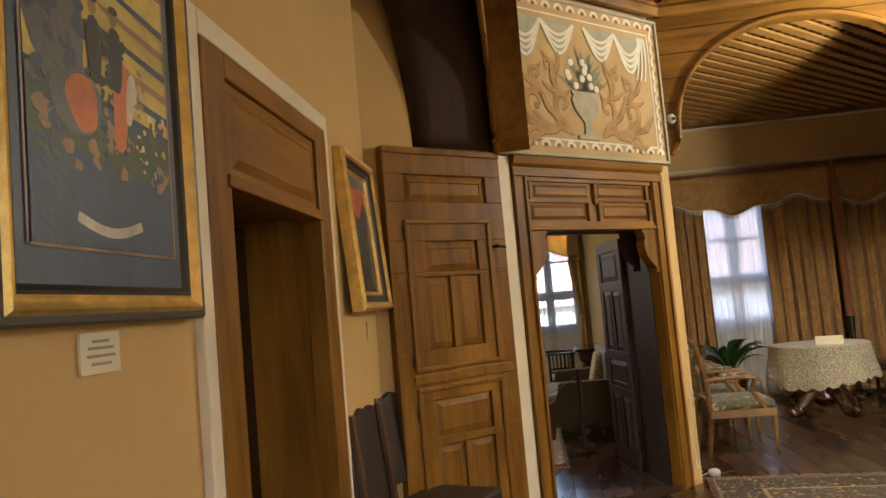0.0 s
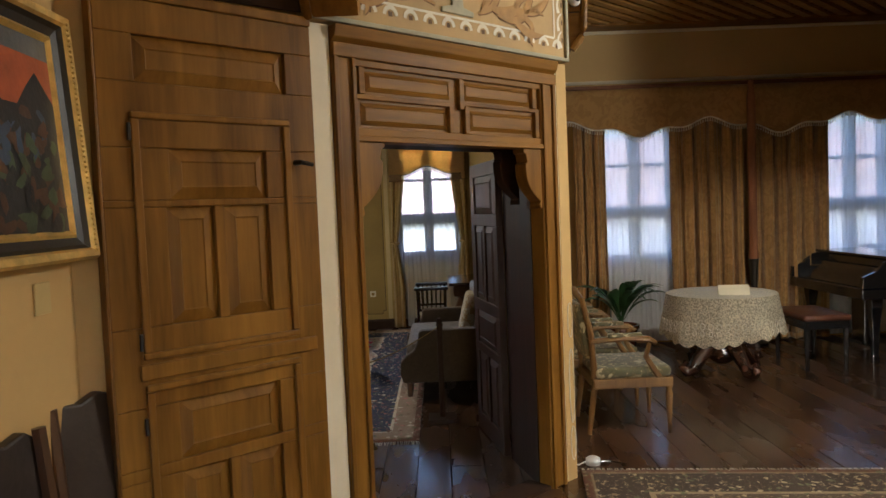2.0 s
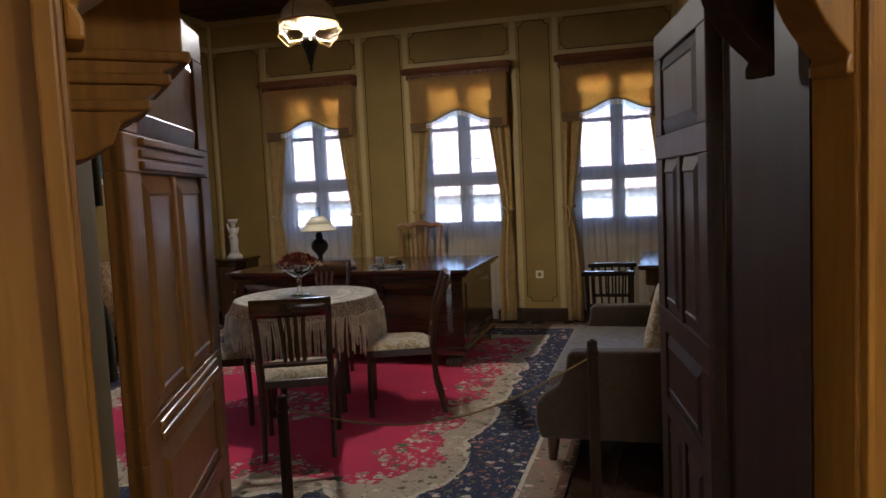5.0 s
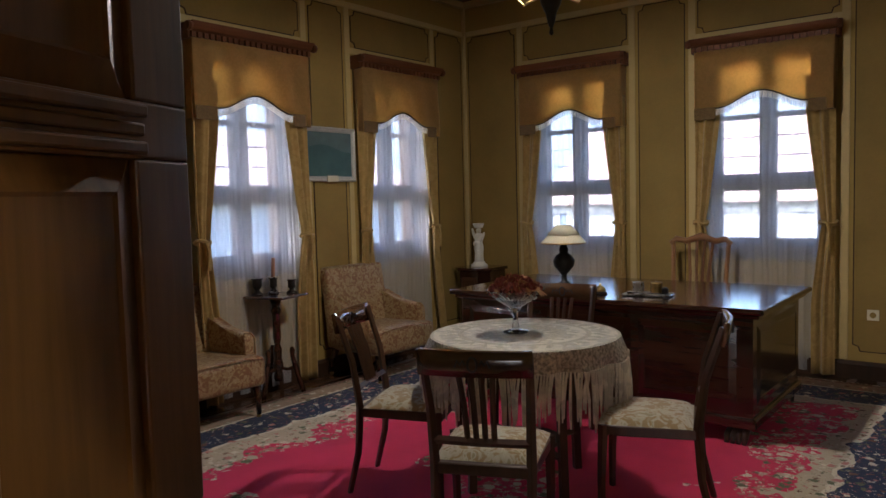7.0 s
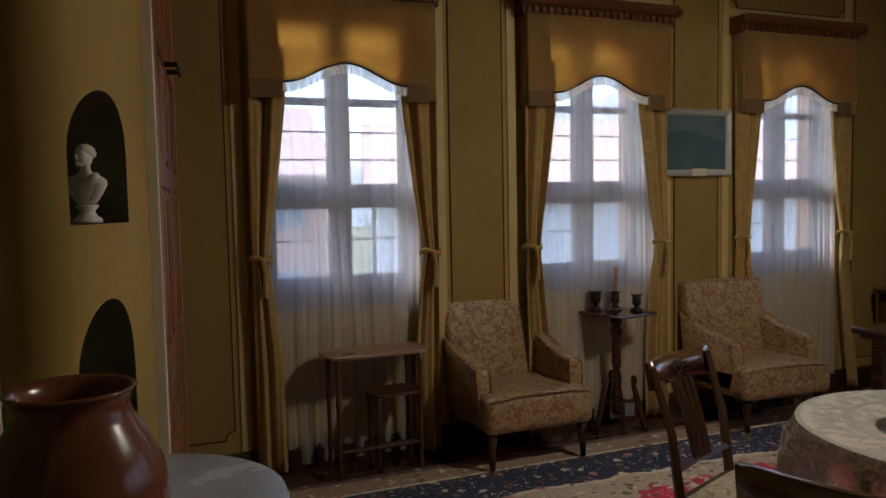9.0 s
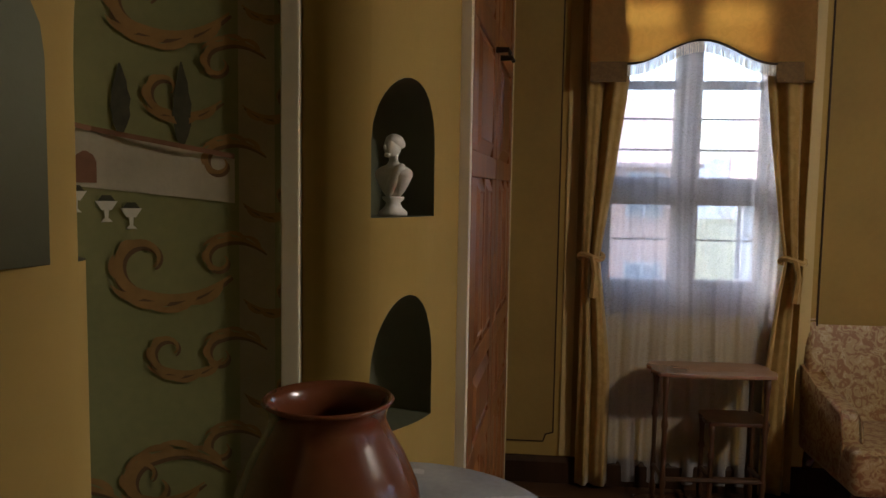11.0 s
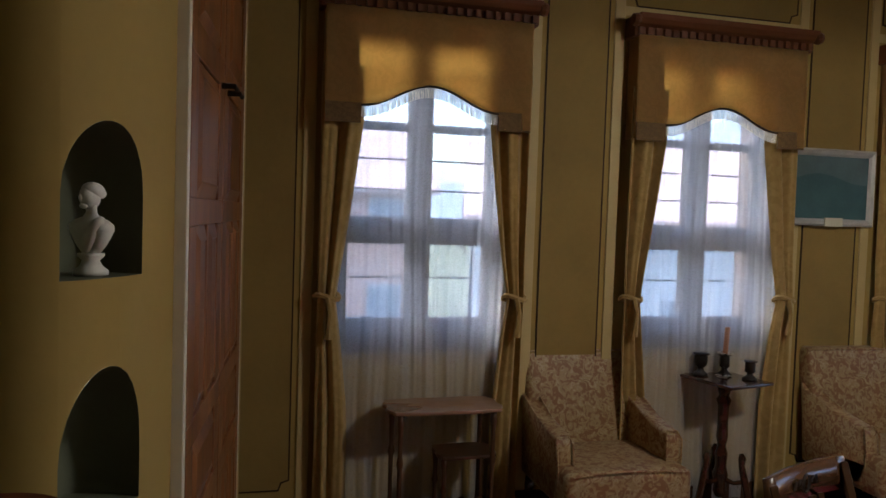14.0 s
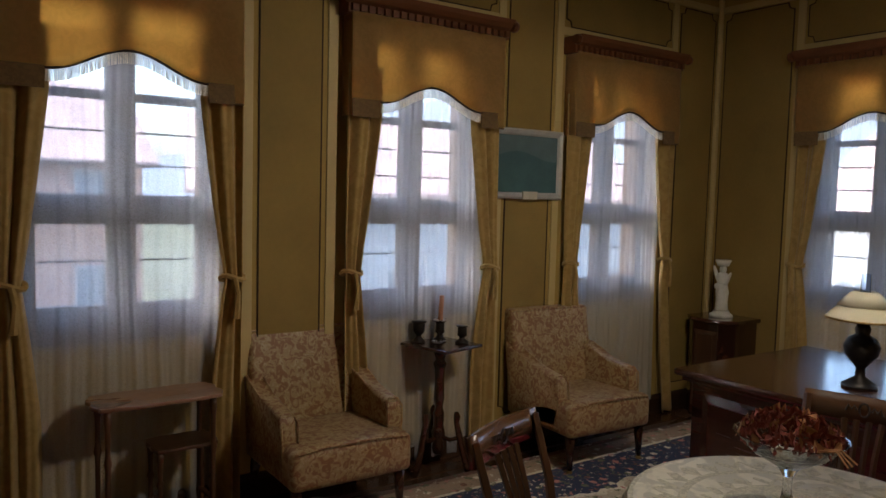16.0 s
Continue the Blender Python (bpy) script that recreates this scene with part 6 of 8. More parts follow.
st1 = side_table(pose(-3.945, 8.135, 0, 0, 0, -88), 0.575, 0.275, 0.67, "small walnut table with shaped inlaid top")
part("inlay", prism(B(), [(0.15 * math.cos(a) * (1 + 0.2 * math.cos(5 * a)), 0.06 * math.sin(a) * (1 + 0.2 * math.cos(5 * a))) for a in [2 * math.pi * i / 40 for i in range(40)]], 0.6695, 0.671, "z"), M_LIGHTWOOD, st1, "pale floral inlay")
side_table(pose(-3.95, 8.25, 0, 0, 0, -88), 0.30, 0.22, 0.44, "smaller walnut table tucked below another")

# corner cabinet with statuette
cb = thing("corner_cabinet", "small dark corner cabinet", "cabinet", m=pose(-3.88, 12.21, 0))
part("body", prism(B(), [(-0.18, 0.19), (-0.18, -0.1), (-0.1, -0.17), (0.12, -0.17), (0.2, -0.08), (0.2, 0.19)], 0.0, 0.72, "z"), M_MAHOG, cb, bevel=0.006)
part("top", prism(B(), [(-0.2, 0.2), (-0.2, -0.11), (-0.11, -0.195), (0.13, -0.195), (0.225, -0.09), (0.225, 0.2)], 0.72, 0.75, "z"), M_MAHOG, cb, bevel=0.008)
part("door", raised_panel(B(), -0.09, 0.11, 0.08, 0.66, -0.17, 0.01, 0.03), M_WALNUT, cb)
part("knob", lathe(B(), [(0, 0), (0.012, 0.005), (0.012, 0.015), (0, 0.02)], 10, m=pose(0.09, -0.182, 0.38, 90, 0, 0)), M_BRASS, cb)


def blend_figure(bm, blobs, n=18):
    for (x, y, z), (rx, ry, rz), rot in blobs:
        lathe(bm, [(math.sin(math.pi * i / 9) + 1e-4, -math.cos(math.pi * i / 9)) for i in range(10)], n, m=pose(x, y, z, *rot) @ Matrix.Diagonal((rx, ry, rz, 1)))
    return bm


bm = B()
lathe(bm, [(0, 0), (0.085, 0), (0.085, 0.02), (0.06, 0.035), (0.055, 0.05), (0, 0.05)], 20)
lathe(bm, [(0, 0.05), (0.052, 0.05), (0.046, 0.12), (0.052, 0.19), (0.04, 0.245), (0.052, 0.30), (0.03, 0.335), (0, 0.34)], 16, squash=(1, 0.75))
blend_figure(bm, [((0, 0, 0.36), (0.026, 0.026, 0.034), (0, 0, 0)), ((0.05, -0.01, 0.29), (0.016, 0.016, 0.06), (0, 25, 0)), ((-0.05, -0.01, 0.32), (0.015, 0.015, 0.07), (0, -20, 0)), ((0.01, -0.03, 0.16), (0.035, 0.025, 0.1), (0, 8, 0)), ((-0.01, -0.028, 0.23), (0.04, 0.02, 0.03), (0, 0, 0))])
lathe(bm, [(0, 0.385), (0.04, 0.385), (0.06, 0.43), (0.052, 0.432), (0, 0.40)], 16)
solo("statuette", bm, M_STATUE, "white plaster statuette carrying a vessel", "statue", m=pose(-3.87, 12.22, 0.75), smooth=True)

# bust in the upper niche of the west column
pm, nm = NICHE_W
bx, by = pm.x - nm.x * 0.07 - nm.y * 0.02, pm.y - nm.y * 0.07 + nm.x * 0.02
bm = B()
lathe(bm, [(0, 0), (0.052, 0), (0.052, 0.014), (0.034, 0.028), (0.026, 0.045), (0.040, 0.060), (0.040, 0.068), (0, 0.07)], 20)
lathe(bm, [(0, 0.066), (0.036, 0.070), (0.056, 0.090), (0.074, 0.115), (0.090, 0.142), (0.088, 0.160), (0.066, 0.174), (0.034, 0.184), (0.023, 0.196), (0.021, 0.222), (0, 0.226)], 22, squash=(1, 0.55))
blend_figure(bm, [((0, -0.006, 0.246), (0.028, 0.034, 0.040), (6, 0, 0)), ((0, 0.006, 0.266), (0.033, 0.038, 0.028), (-14, 0, 0)), ((0, -0.038, 0.243), (0.006, 0.008, 0.012), (15, 0, 0)), ((0, -0.028, 0.218), (0.014, 0.012, 0.009), (0, 0, 0)), ((0.034, -0.018, 0.128), (0.026, 0.030, 0.070), (0, 34, 0)), ((0, 0.036, 0.258), (0.016, 0.014, 0.016), (0, 0, 0))])
solo("bust", bm, M_STATUE, "white plaster bust on a small round foot", "bust", m=pose(bx, by, 1.432, 0, 0, 48) @ Matrix.Scale(0.72, 4), smooth=True)

# vase on a round marble table in front of the alcove
mt = thing("marble_table", "round table with grey marble top", "table", m=pose(-1.86, 6.94, 0))
part("top", lathe(B(), [(0, 0.775), (0.345, 0.775), (0.36, 0.785), (0.355, 0.80), (0, 0.80)], 48), M_MARBLE, mt)
part("apron", lathe(B(), [(0, 0.70), (0.31, 0.70), (0.32, 0.775), (0, 0.775)], 40), M_WALNUT, mt)
part("column", lathe(B(), [(0, 0.05), (0.10, 0.05), (0.06, 0.15), (0.08, 0.3), (0.05, 0.45), (0.07, 0.6), (0.12, 0.70), (0, 0.70)], 20), M_WALNUT, mt, smooth=True)
for i in range(3):
    a = i * 2.094
    part("foot", tube(B(), [(0.05 * math.cos(a), 0.05 * math.sin(a), 0.12), (0.2 * math.cos(a), 0.2 * math.sin(a), 0.06), (0.3 * math.cos(a), 0.3 * math.sin(a), 0.025)], [0.04, 0.03, 0.024], 8), M_WALNUT, mt)
dl = thing("lace_doily", "cream lace doily under the vase", "doily", m=pose(-1.66, 6.98, 0.801))
part("lace", prism(B(), [((0.19 + 0.012 * math.cos(18 * a)) * math.cos(a), (0.19 + 0.012 * math.cos(18 * a)) * math.sin(a)) for a in [2 * math.pi * i / 108 for i in range(108)]], 0, 0.003, "z"), M_CLOTH, dl)
vs = solo("clay_vase", lathe(B(), [(0, 0.0), (0.10, 0.0), (0.125, 0.02), (0.158, 0.07), (0.168, 0.12), (0.158, 0.18), (0.134, 0.235), (0.110, 0.275), (0.100, 0.298), (0.102, 0.315), (0.110, 0.328), (0.115, 0.333), (0.110, 0.338), (0.100, 0.325), (0.090, 0.30), (0.10, 0.27), (0.125, 0.23), (0.148, 0.17), (0.15, 0.1), (0.09, 0.03), (0, 0.03)], 40), M_POT, "red-brown glazed clay jar with wide mouth", "vase", m=pose(-1.60, 6.865, 0.805), smooth=True)

# picture on the west wall
def picture(m, w, h, rings, label):
    """A framed picture: nested mitred mouldings, each (inner offset list, depth list, material)."""
    p = thing("picture", label, "picture", m=m)
    for k4, (prof, mat) in enumerate(rings):
        bm = B()
        ring = []
        for sx, sz in ((-1, -1), (1, -1), (1, 1), (-1, 1)):
            ring.append([bm.verts.new((sx * (w / 2 - q), -d4, sz * (h / 2 - q))) for q, d4 in prof])
        for i in range(4):
            a, b = ring[i], ring[(i + 1) % 4]
            for j in range(len(prof) - 1):
                bm.faces.new((a[j], b[j], b[j + 1], a[j + 1]))
        part(("frame", "liner", "slip")[k4], bm, mat, p)
    return p


M_BLKFRAME = material("black frame liner", (0.02, 0.017, 0.014), 0.4)
M_SILV = material("silvered wood frame", (0.50, 0.49, 0.46), 0.4, 0.3, vary=0.2, scale=20)
M_SEA = material("grey-green sea painting", (0.050, 0.105, 0.105), 0.5, vary=0.5, scale=5, bump=0.15, grain=80, second=(0.03, 0.07, 0.08))
M_SKYP = material("pale painted sky", (0.095, 0.145, 0.15), 0.5, vary=0.4, scale=6, bump=0.1)
M_LABEL = material("cream paper label", (0.66, 0.60, 0.44), 0.7, vary=0.1)
pc = picture(M_W @ pose(3.475, -0.006, 1.825), 0.58, 0.445, [([(0, 0), (0, 0.03), (0.012, 0.038), (0.03, 0.03), (0.042, 0.018)], M_SILV)], "sea painting in a silvered frame")
part("canvas", box(B(), (-0.25, -0.016, -0.185), (0.25, -0.004, 0.185)), M_SEA, pc)
part("painted_sky", sheet(B(), lambda u, v: (-0.246 + 0.492 * u, -0.0175, 0.05 + 0.128 * v + 0.03 * math.sin(5 * u) * (1 - v)), 16, 2), M_SKYP, pc)
part("title_plate", box(B(), (-0.06, -0.05, -0.225), (0.06, -0.04, -0.175)), M_LABEL, pc, "cream title label")
sk = thing("socket", "cream plastic wall socket by the baseboard", "socket", m=M_N @ pose(-0.45 - WX, -0.001, 0.49))
part("plate", box(B(), (-0.04, -0.012, -0.04), (0.04, 0, 0.04)), M_LABEL, sk, bevel=0.004)
part("insert", lathe(B(), [(0, 0.0), (0.022, 0.0), (0.022, 0.004), (0, 0.002)], 16, m=pose(0, -0.012, 0, 90, 0, 0)), M_WALL_DK, sk)

# sofa along the partition
sf = thing("sofa", "small brown settee with silvery brocade seat", "sofa", m=pose(0.50, 9.21, 0, 0, 0, 90))
part("seat", cushion(B(), (-0.64, -0.30, 0.30), (0.64, 0.33, 0.46), 0.05), M_BROCADE, sf, "silvery brocade seat", smooth=True)
bm = cushion(B(), (-0.64, -0.42, 0.40), (0.64, -0.29, 0.88), 0.04)
part("backrest", bm, M_BROCADE, sf, smooth=True)
for s in (-1, 1):
    bm = B()
    prism(bm, [(-0.43, 0.14), (0.36, 0.14), (0.385, 0.22), (0.38, 0.32), (0.33, 0.375), (0.26, 0.42), (0.225, 0.50), (0.215, 0.575), (0.19, 0.592), (-0.43, 0.60)], s * 0.645, s * 0.745, "x")
    part("arm", bm, M_SOFA, sf, "brown cloth-covered scrolled end", bevel=0.03)
    part("leg", tube(B(), [(s * 0.69, 0.31, 0), (s * 0.69, 0.30, 0.15)], [0.02, 0.034], 6), M_WALNUT, sf)
    part("leg", tube(B(), [(s * 0.69, -0.38, 0), (s * 0.69, -0.38, 0.15)], [0.02, 0.034], 6), M_WALNUT, sf)
part("front_rail", box(B(), (-0.645, 0.30, 0.18), (0.645, 0.34, 0.30)), M_WALNUT, sf, bevel=0.008)
bm = cushion(B(), (-0.19, -0.06, -0.19), (0.19, 0.06, 0.19), 0.055)
solo("cushion", bm, M_UPH2, "square pale cushion leaning on the sofa", "cushion", m=pose(0.74, 9.02, 0.66, 14, 0, 90), smooth=True)

# small writing table and two black chairs by the third north window
wt = thing("side_desk", "dark pedestal table with pale reflecting top", "table", m=pose(0.765, 11.02, 0))
part("top", box(B(), (-0.18, -0.52, 0.75), (0.175, 0.54, 0.785)), M_MAHOG, wt, bevel=0.01)
part("apron", box(B(), (-0.13, -0.44, 0.62), (0.13, 0.46, 0.75)), M_WALNUT, wt, "carved dark apron", bevel=0.02)
part("column", lathe(B(), [(0, 0.06), (0.12, 0.06), (0.08, 0.12), (0.06, 0.3), (0.11, 0.45), (0.07, 0.55), (0.12, 0.62), (0, 0.62)], 16), M_WALNUT, wt, smooth=True)
for s in (-1, 1):
    part("foot", tube(B(), [(0, 0, 0.1), (0, s * 0.25, 0.05), (0, s * 0.38, 0.02)], [0.06, 0.04, 0.03], 8), M_WALNUT, wt)


as_ = thing("arm_stool", "black wooden stool with slatted arms and pale seat", "stool", m=pose(0.385, 10.45, 0))
for sy in (-1, 1):
    for sx in (-1, 1):
        part("leg", tube(B(), [(sx * 0.15, sy * 0.25, 0), (sx * 0.145, sy * 0.24, 0.25), (sx * 0.15, sy * 0.245, 0.75)], [0.018, 0.015, 0.017], 6), M_BLACK, as_)
    part("arm_rail", box(B(), (-0.185, sy * 0.265 - 0.028, 0.75), (0.185, sy * 0.265 + 0.028, 0.785)), M_BLACK, as_, "flat polished arm rail", bevel=0.010)
    part("side_rail", box(B(), (-0.14, sy * 0.245 - 0.010, 0.52), (0.14, sy * 0.245 + 0.010, 0.545)), M_BLACK, as_)
    for k6 in (-2, -1, 0, 1, 2):
        part("spindle", tube(B(), [(k6 * 0.048, sy * 0.245, 0.54), (k6 * 0.052, sy * 0.25, 0.752)], 0.008, 6), M_BLACK, as_)
part("seat_frame", box(B(), (-0.165, -0.24, 0.385), (0.165, 0.24, 0.425)), M_BLACK, as_, bevel=0.006)
part("seat", cushion(B(), (-0.16, -0.225, 0.424), (0.16, 0.225, 0.475), 0.02), M_UPH2, as_, "pale cloth seat", smooth=True)

# rope barrier
def rope_post(x, y, h):
    p = thing("rope_post", "dark wooden rope barrier post", "barrier post", "rope barrier posts", pose(x, y, 0))
    part("base", box(B(), (-0.11, -0.11, 0.0), (0.11, 0.11, 0.03)), M_BROWN, p, bevel=0.006)
    part("pole", lathe(B(), [(0, 0.03), (0.022, 0.03), (0.022, h - 0.07), (0.03, h - 0.06), (0.022, h - 0.045), (0.02, h - 0.01), (0, h)], 12), M_BROWN, p)
    return p


rope_post(-0.70, 7.36, 0.66)
rope_post(0.47, 7.80, 0.80)
bm = B()
a, b = Vector((-0.70, 7.36, 0.60)), Vector((0.47, 7.80, 0.73))
tube(bm, [a.lerp(b, i / 24) + Vector((0, 0, -0.16 * math.sin(math.pi * i / 24))) for i in range(25)], 0.004, 6)
solo("rope", bm, M_ROPE, "thin gold rope between the barrier posts", "rope")

# hanging lamp of the study
M_LAMPGLOW = glow("lit glass bulb shade", (1.0, 0.90, 0.74), 115.0)
M_HALLGLOW = glow("lit clear bulb", (1.0, 0.94, 0.80), 160.0)
def chandelier(m, drop, shaded=True):
    c = thing("chandelier", "brass hanging lamp with bead fringe, lit", "chandelier", m=m)
    part("font", lathe(B(), [(0, -0.36), (0.012, -0.35), (0.008, -0.32), (0.02, -0.29), (0.03, -0.24), (0.055, -0.19), (0.065, -0.14), (0.05, -0.11), (0.03, -0.08), (0, -0.08)], 20), M_IRON, c, smooth=True)
    part("bulb", lathe(B(), [(0, -0.08), (0.05, -0.07), (0.075, -0.02), (0.05, 0.03), (0, 0.05)], 16), M_LAMPGLOW if shaded else M_HALLGLOW, c, "lit frosted bulb", smooth=True)
    if shaded:
        part("shade", lathe(B(), [(0.20, -0.02), (0.19, 0.06), (0.13, 0.13), (0.06, 0.16), (0.055, 0.16), (0.125, 0.122), (0.183, 0.055), (0.193, -0.02)], 28), M_MILK, c, "cream glass dome shade", smooth=True)
    part("ring", tube(B(), [(0.205 * math.cos(a), 0.205 * math.sin(a), -0.02) for a in [2 * math.pi * i / 28 for i in range(29)]], 0.010, 6), M_BRASS, c)
    bm = B()
    for i in range(56):
        a = 2 * math.pi * i / 56
        for k3 in range(3):
            lathe(bm, [(0, -0.008), (0.006, 0), (0, 0.008)], 5, (0.205 * math.cos(a), 0.205 * math.sin(a), -0.045 - 0.022 * k3))
    part("bead_fringe", bm, M_CRYSTAL, c, "glass bead fringe", kind="stuff")
    for i in range(6):
        a = i * math.pi / 3
        part("arm", tube(B(), [(0.20 * math.cos(a), 0.20 * math.sin(a), -0.02), (0.25 * math.cos(a), 0.25 * math.sin(a), -0.09), (0.17 * math.cos(a), 0.17 * math.sin(a), -0.17), (0.06 * math.cos(a), 0.06 * math.sin(a), -0.14)], 0.007, 6), M_BRASS, c, "curled brass arm")
    for i in range(3):
        a = i * 2.094 + 0.4
        part("chain", tube(B(), [(0.205 * math.cos(a), 0.205 * math.sin(a), -0.02), (0.03 * math.cos(a), 0.03 * math.sin(a), drop - 0.05)], 0.005, 5), M_BRASS, c)
    part("canopy", lathe(B(), [(0, drop - 0.06), (0.05, drop - 0.05), (0.07, drop), (0, drop)], 16), M_BRASS, c)
    return c


LX, LY, LZ = -1.62, 9.75, 2.66
chandelier(pose(LX, LY, LZ), CEIL - LZ)
HX, HY, HZ = 3.5, 5.6, 2.75
chandelier(pose(HX, HY, HZ), 4.4 - HZ, False)

# ---- hall things ----
M_HN = pose(1.24, BAY, 0)
for c in H_WIN:
    k += 1
    window("window_%d" % k, M_HN @ pose(c - 1.24, 0, 0), H_HALF, 0.8, 2.6, "brown wooden hall window", False)
    sheer_curtain(M_HN @ pose(c - 1.24, 0, 0), 0.46, 2.7, k * 1.3, M_HSHEER, "white sheer curtain in the hall bay", -0.06, "hall sheers")
    portal(M_HN @ pose(c - 1.24, 0, 0), 0.84, 1.8, 1.7)


def hall_drape(x0, x1, seed, n):
    t = thing("drape", "bronze damask curtain hanging in heavy folds", "curtain", "hall drapes", M_HN)

    def f(u, v):
        a = math.pi * n * u * 1.1 + seed
        return (x0 + (x1 - x0) * u + 0.026 * math.cos(a + 0.6 * math.sin(2.2 * v)), -0.14 - 0.085 * (2 * abs(math.sin(0.5 * a)) ** 0.8 - 1) * (0.75 + 0.25 * math.sin(1.7 * a + seed)) + 0.008 * math.sin(6.1 * a + 2 * v), 0.02 + 2.5 * v)
    part("cloth", sheet(B(), f, 200, 6), M_HDRAPE, t, smooth=True, thick=0.005)

    def hem(u, v):
        x, y, z = f(u, 0)
        return (x, y - 0.005, 0.02 + 0.06 * v)
    part("hem", sheet(B(), hem, 120, 1), M_HDRAPE, t, "stitched hem", smooth=True, thick=0.006)
    return t


hall_drape(0.78, 1.15, 0.3, 6)
hall_drape(1.86, 2.66, 1.4, 10)
hall_drape(2.76, 3.60, 2.2, 10)
hall_drape(4.44, 5.10, 0.9, 8)


def hall_edge(x):
    k1 = (x - 0.72) / 1.55
    p = k1 % 1.0
    return 2.35 + 0.14 * (0.5 - 0.5 * math.cos(2 * math.pi * (p - 0.5))) + 0.03 * math.cos(6 * math.pi * p)


hv = thing("hall_valance", "bronze damask valance with scalloped tasselled edge", "valance", m=M_HN)
part("cloth", sheet(B(), lambda u, v: (0.6 + 4.5 * u, -0.24 + 0.012 * math.sin(14 * u), hall_edge(0.6 + 4.5 * u) + (2.86 - hall_edge(0.6 + 4.5 * u)) * v), 150, 6), M_HDRAPE, hv, smooth=True, thick=0.005)
part("braid", tube(B(), [(0.6 + 4.5 * i / 160, -0.25, hall_edge(0.6 + 4.5 * i / 160)) for i in range(161)], 0.009, 5), M_FRINGE, hv, "cream braid")
bm = B()
for i in range(170):
    x = 0.6 + 4.5 * (i + 0.5) / 170
    lathe(bm, [(0, 0), (0.004, -0.005), (0.006, -0.03), (0.008, -0.045), (0, -0.048)], 5, (x, -0.25, hall_edge(x)))
part("tassel", bm, M_FRINGE, hv, "row of small cream tassels", kind="stuff")
part("rail", box(B(), (0.5, -0.27, 2.86), (5.1, 0.0, 2.90)), M_PELMET, hv, "red-brown wooden rail", bevel=0.008)

M_POST = wood("worn red-brown post", (0.12, 0.043, 0.02), (0.28, 0.115, 0.05), 0.5, 2)
po = thing("wooden_post", "slim red-brown wooden post before the curtains", "post", m=pose(3.93, 10.25, 0))
part("shaft", lathe(B(), [(0, 0.95), (0.055, 0.95), (0.055, 1.0), (0.046, 1.05), (0.046, 2.70), (0.036, 2.76), (0.03, 2.88), (0, 2.90)], 10), M_POST, po)
part("stand", lathe(B(), [(0, 0), (0.14, 0), (0.14, 0.03), (0.03, 0.07), (0.025, 0.5), (0.05, 0.93), (0.06, 0.95), (0, 0.95)], 16), M_IRON, po, "dark cast stand")

# round table with lace cloth
ht = thing("pedestal_table", "dark carved pedestal table with four scrolled feet", "table", m=pose(3.06, 8.92, 0, 0, 0, 20))
part("tabletop", lathe(B(), [(0, 0.72), (0.46, 0.72), (0.47, 0.74), (0.46, 0.755), (0, 0.755)], 40), M_WALNUT, ht)
part("column", lathe(B(), [(0, 0.10), (0.06, 0.11), (0.15, 0.17), (0.17, 0.23), (0.11, 0.30), (0.15, 0.40), (0.16, 0.47), (0.10, 0.54), (0.13, 0.62), (0.24, 0.72), (0, 0.72)], 8), M_MAHOG, ht, smooth=True)
for i in range(4):
    a = i * math.pi / 2
    c, s = math.cos(a), math.sin(a)
    part("foot", tube(B(), [(r * c, r * s, z) for r, z in ((0.06, 0.27), (0.16, 0.27), (0.25, 0.18), (0.33, 0.08), (0.40, 0.075), (0.44, 0.12), (0.40, 0.16))], [0.075, 0.075, 0.065, 0.058, 0.052, 0.044, 0.03], 8), M_MAHOG, ht, "scrolled carved foot", smooth=True)
hc = thing("lace_tablecloth", "cream lace cloth hanging in scalloped points", "tablecloth", m=pose(3.06, 8.92, 0))
part("top", lathe(B(), [(0, 0.757), (0.482, 0.757), (0.485, 0.76), (0.48, 0.763), (0, 0.763)], 48), M_CLOTH, hc)
def hskirt(u, v):
    a = 2 * math.pi * u
    r = 0.486 + 0.05 * v + 0.022 * v * math.sin(9 * a)
    return (r * math.cos(a), r * math.sin(a), 0.76 - v * (0.36 + 0.035 * abs(math.sin(12 * a)) + 0.04 * math.sin(2 * a)))
part("skirt", sheet(B(), hskirt, 160, 8), M_LACE, hc, "openwork lace border", smooth=True)
bm = B()
for i in range(48):
    a = 2 * math.pi * i / 48
    for rr, zz, sz in ((0.522, 0.52, 0.028), (0.53, 0.46, 0.022)):
        tube(bm, [((rr + 0.004) * math.cos(a + sz * 1.4 * math.cos(t)), (rr + 0.004) * math.sin(a + sz * 1.4 * math.cos(t)), zz + sz * math.sin(t)) for t in [2 * math.pi * j / 10 for j in range(11)]], 0.004, 4)
part("lace_edging", bm, M_FRINGE, hc, "crocheted rings of the border", kind="stuff")
cd = thing("card_sign", "folded cream paper sign on the table", "sign", m=pose(3.10, 8.72, 0.765, 0, 0, -15))
part("card", prism(B(), [(-0.06, 0), (0, 0.085), (0.06, 0), (0.056, 0), (0, 0.08), (-0.056, 0)], -0.13, 0.13, "x"), M_LABEL, cd)

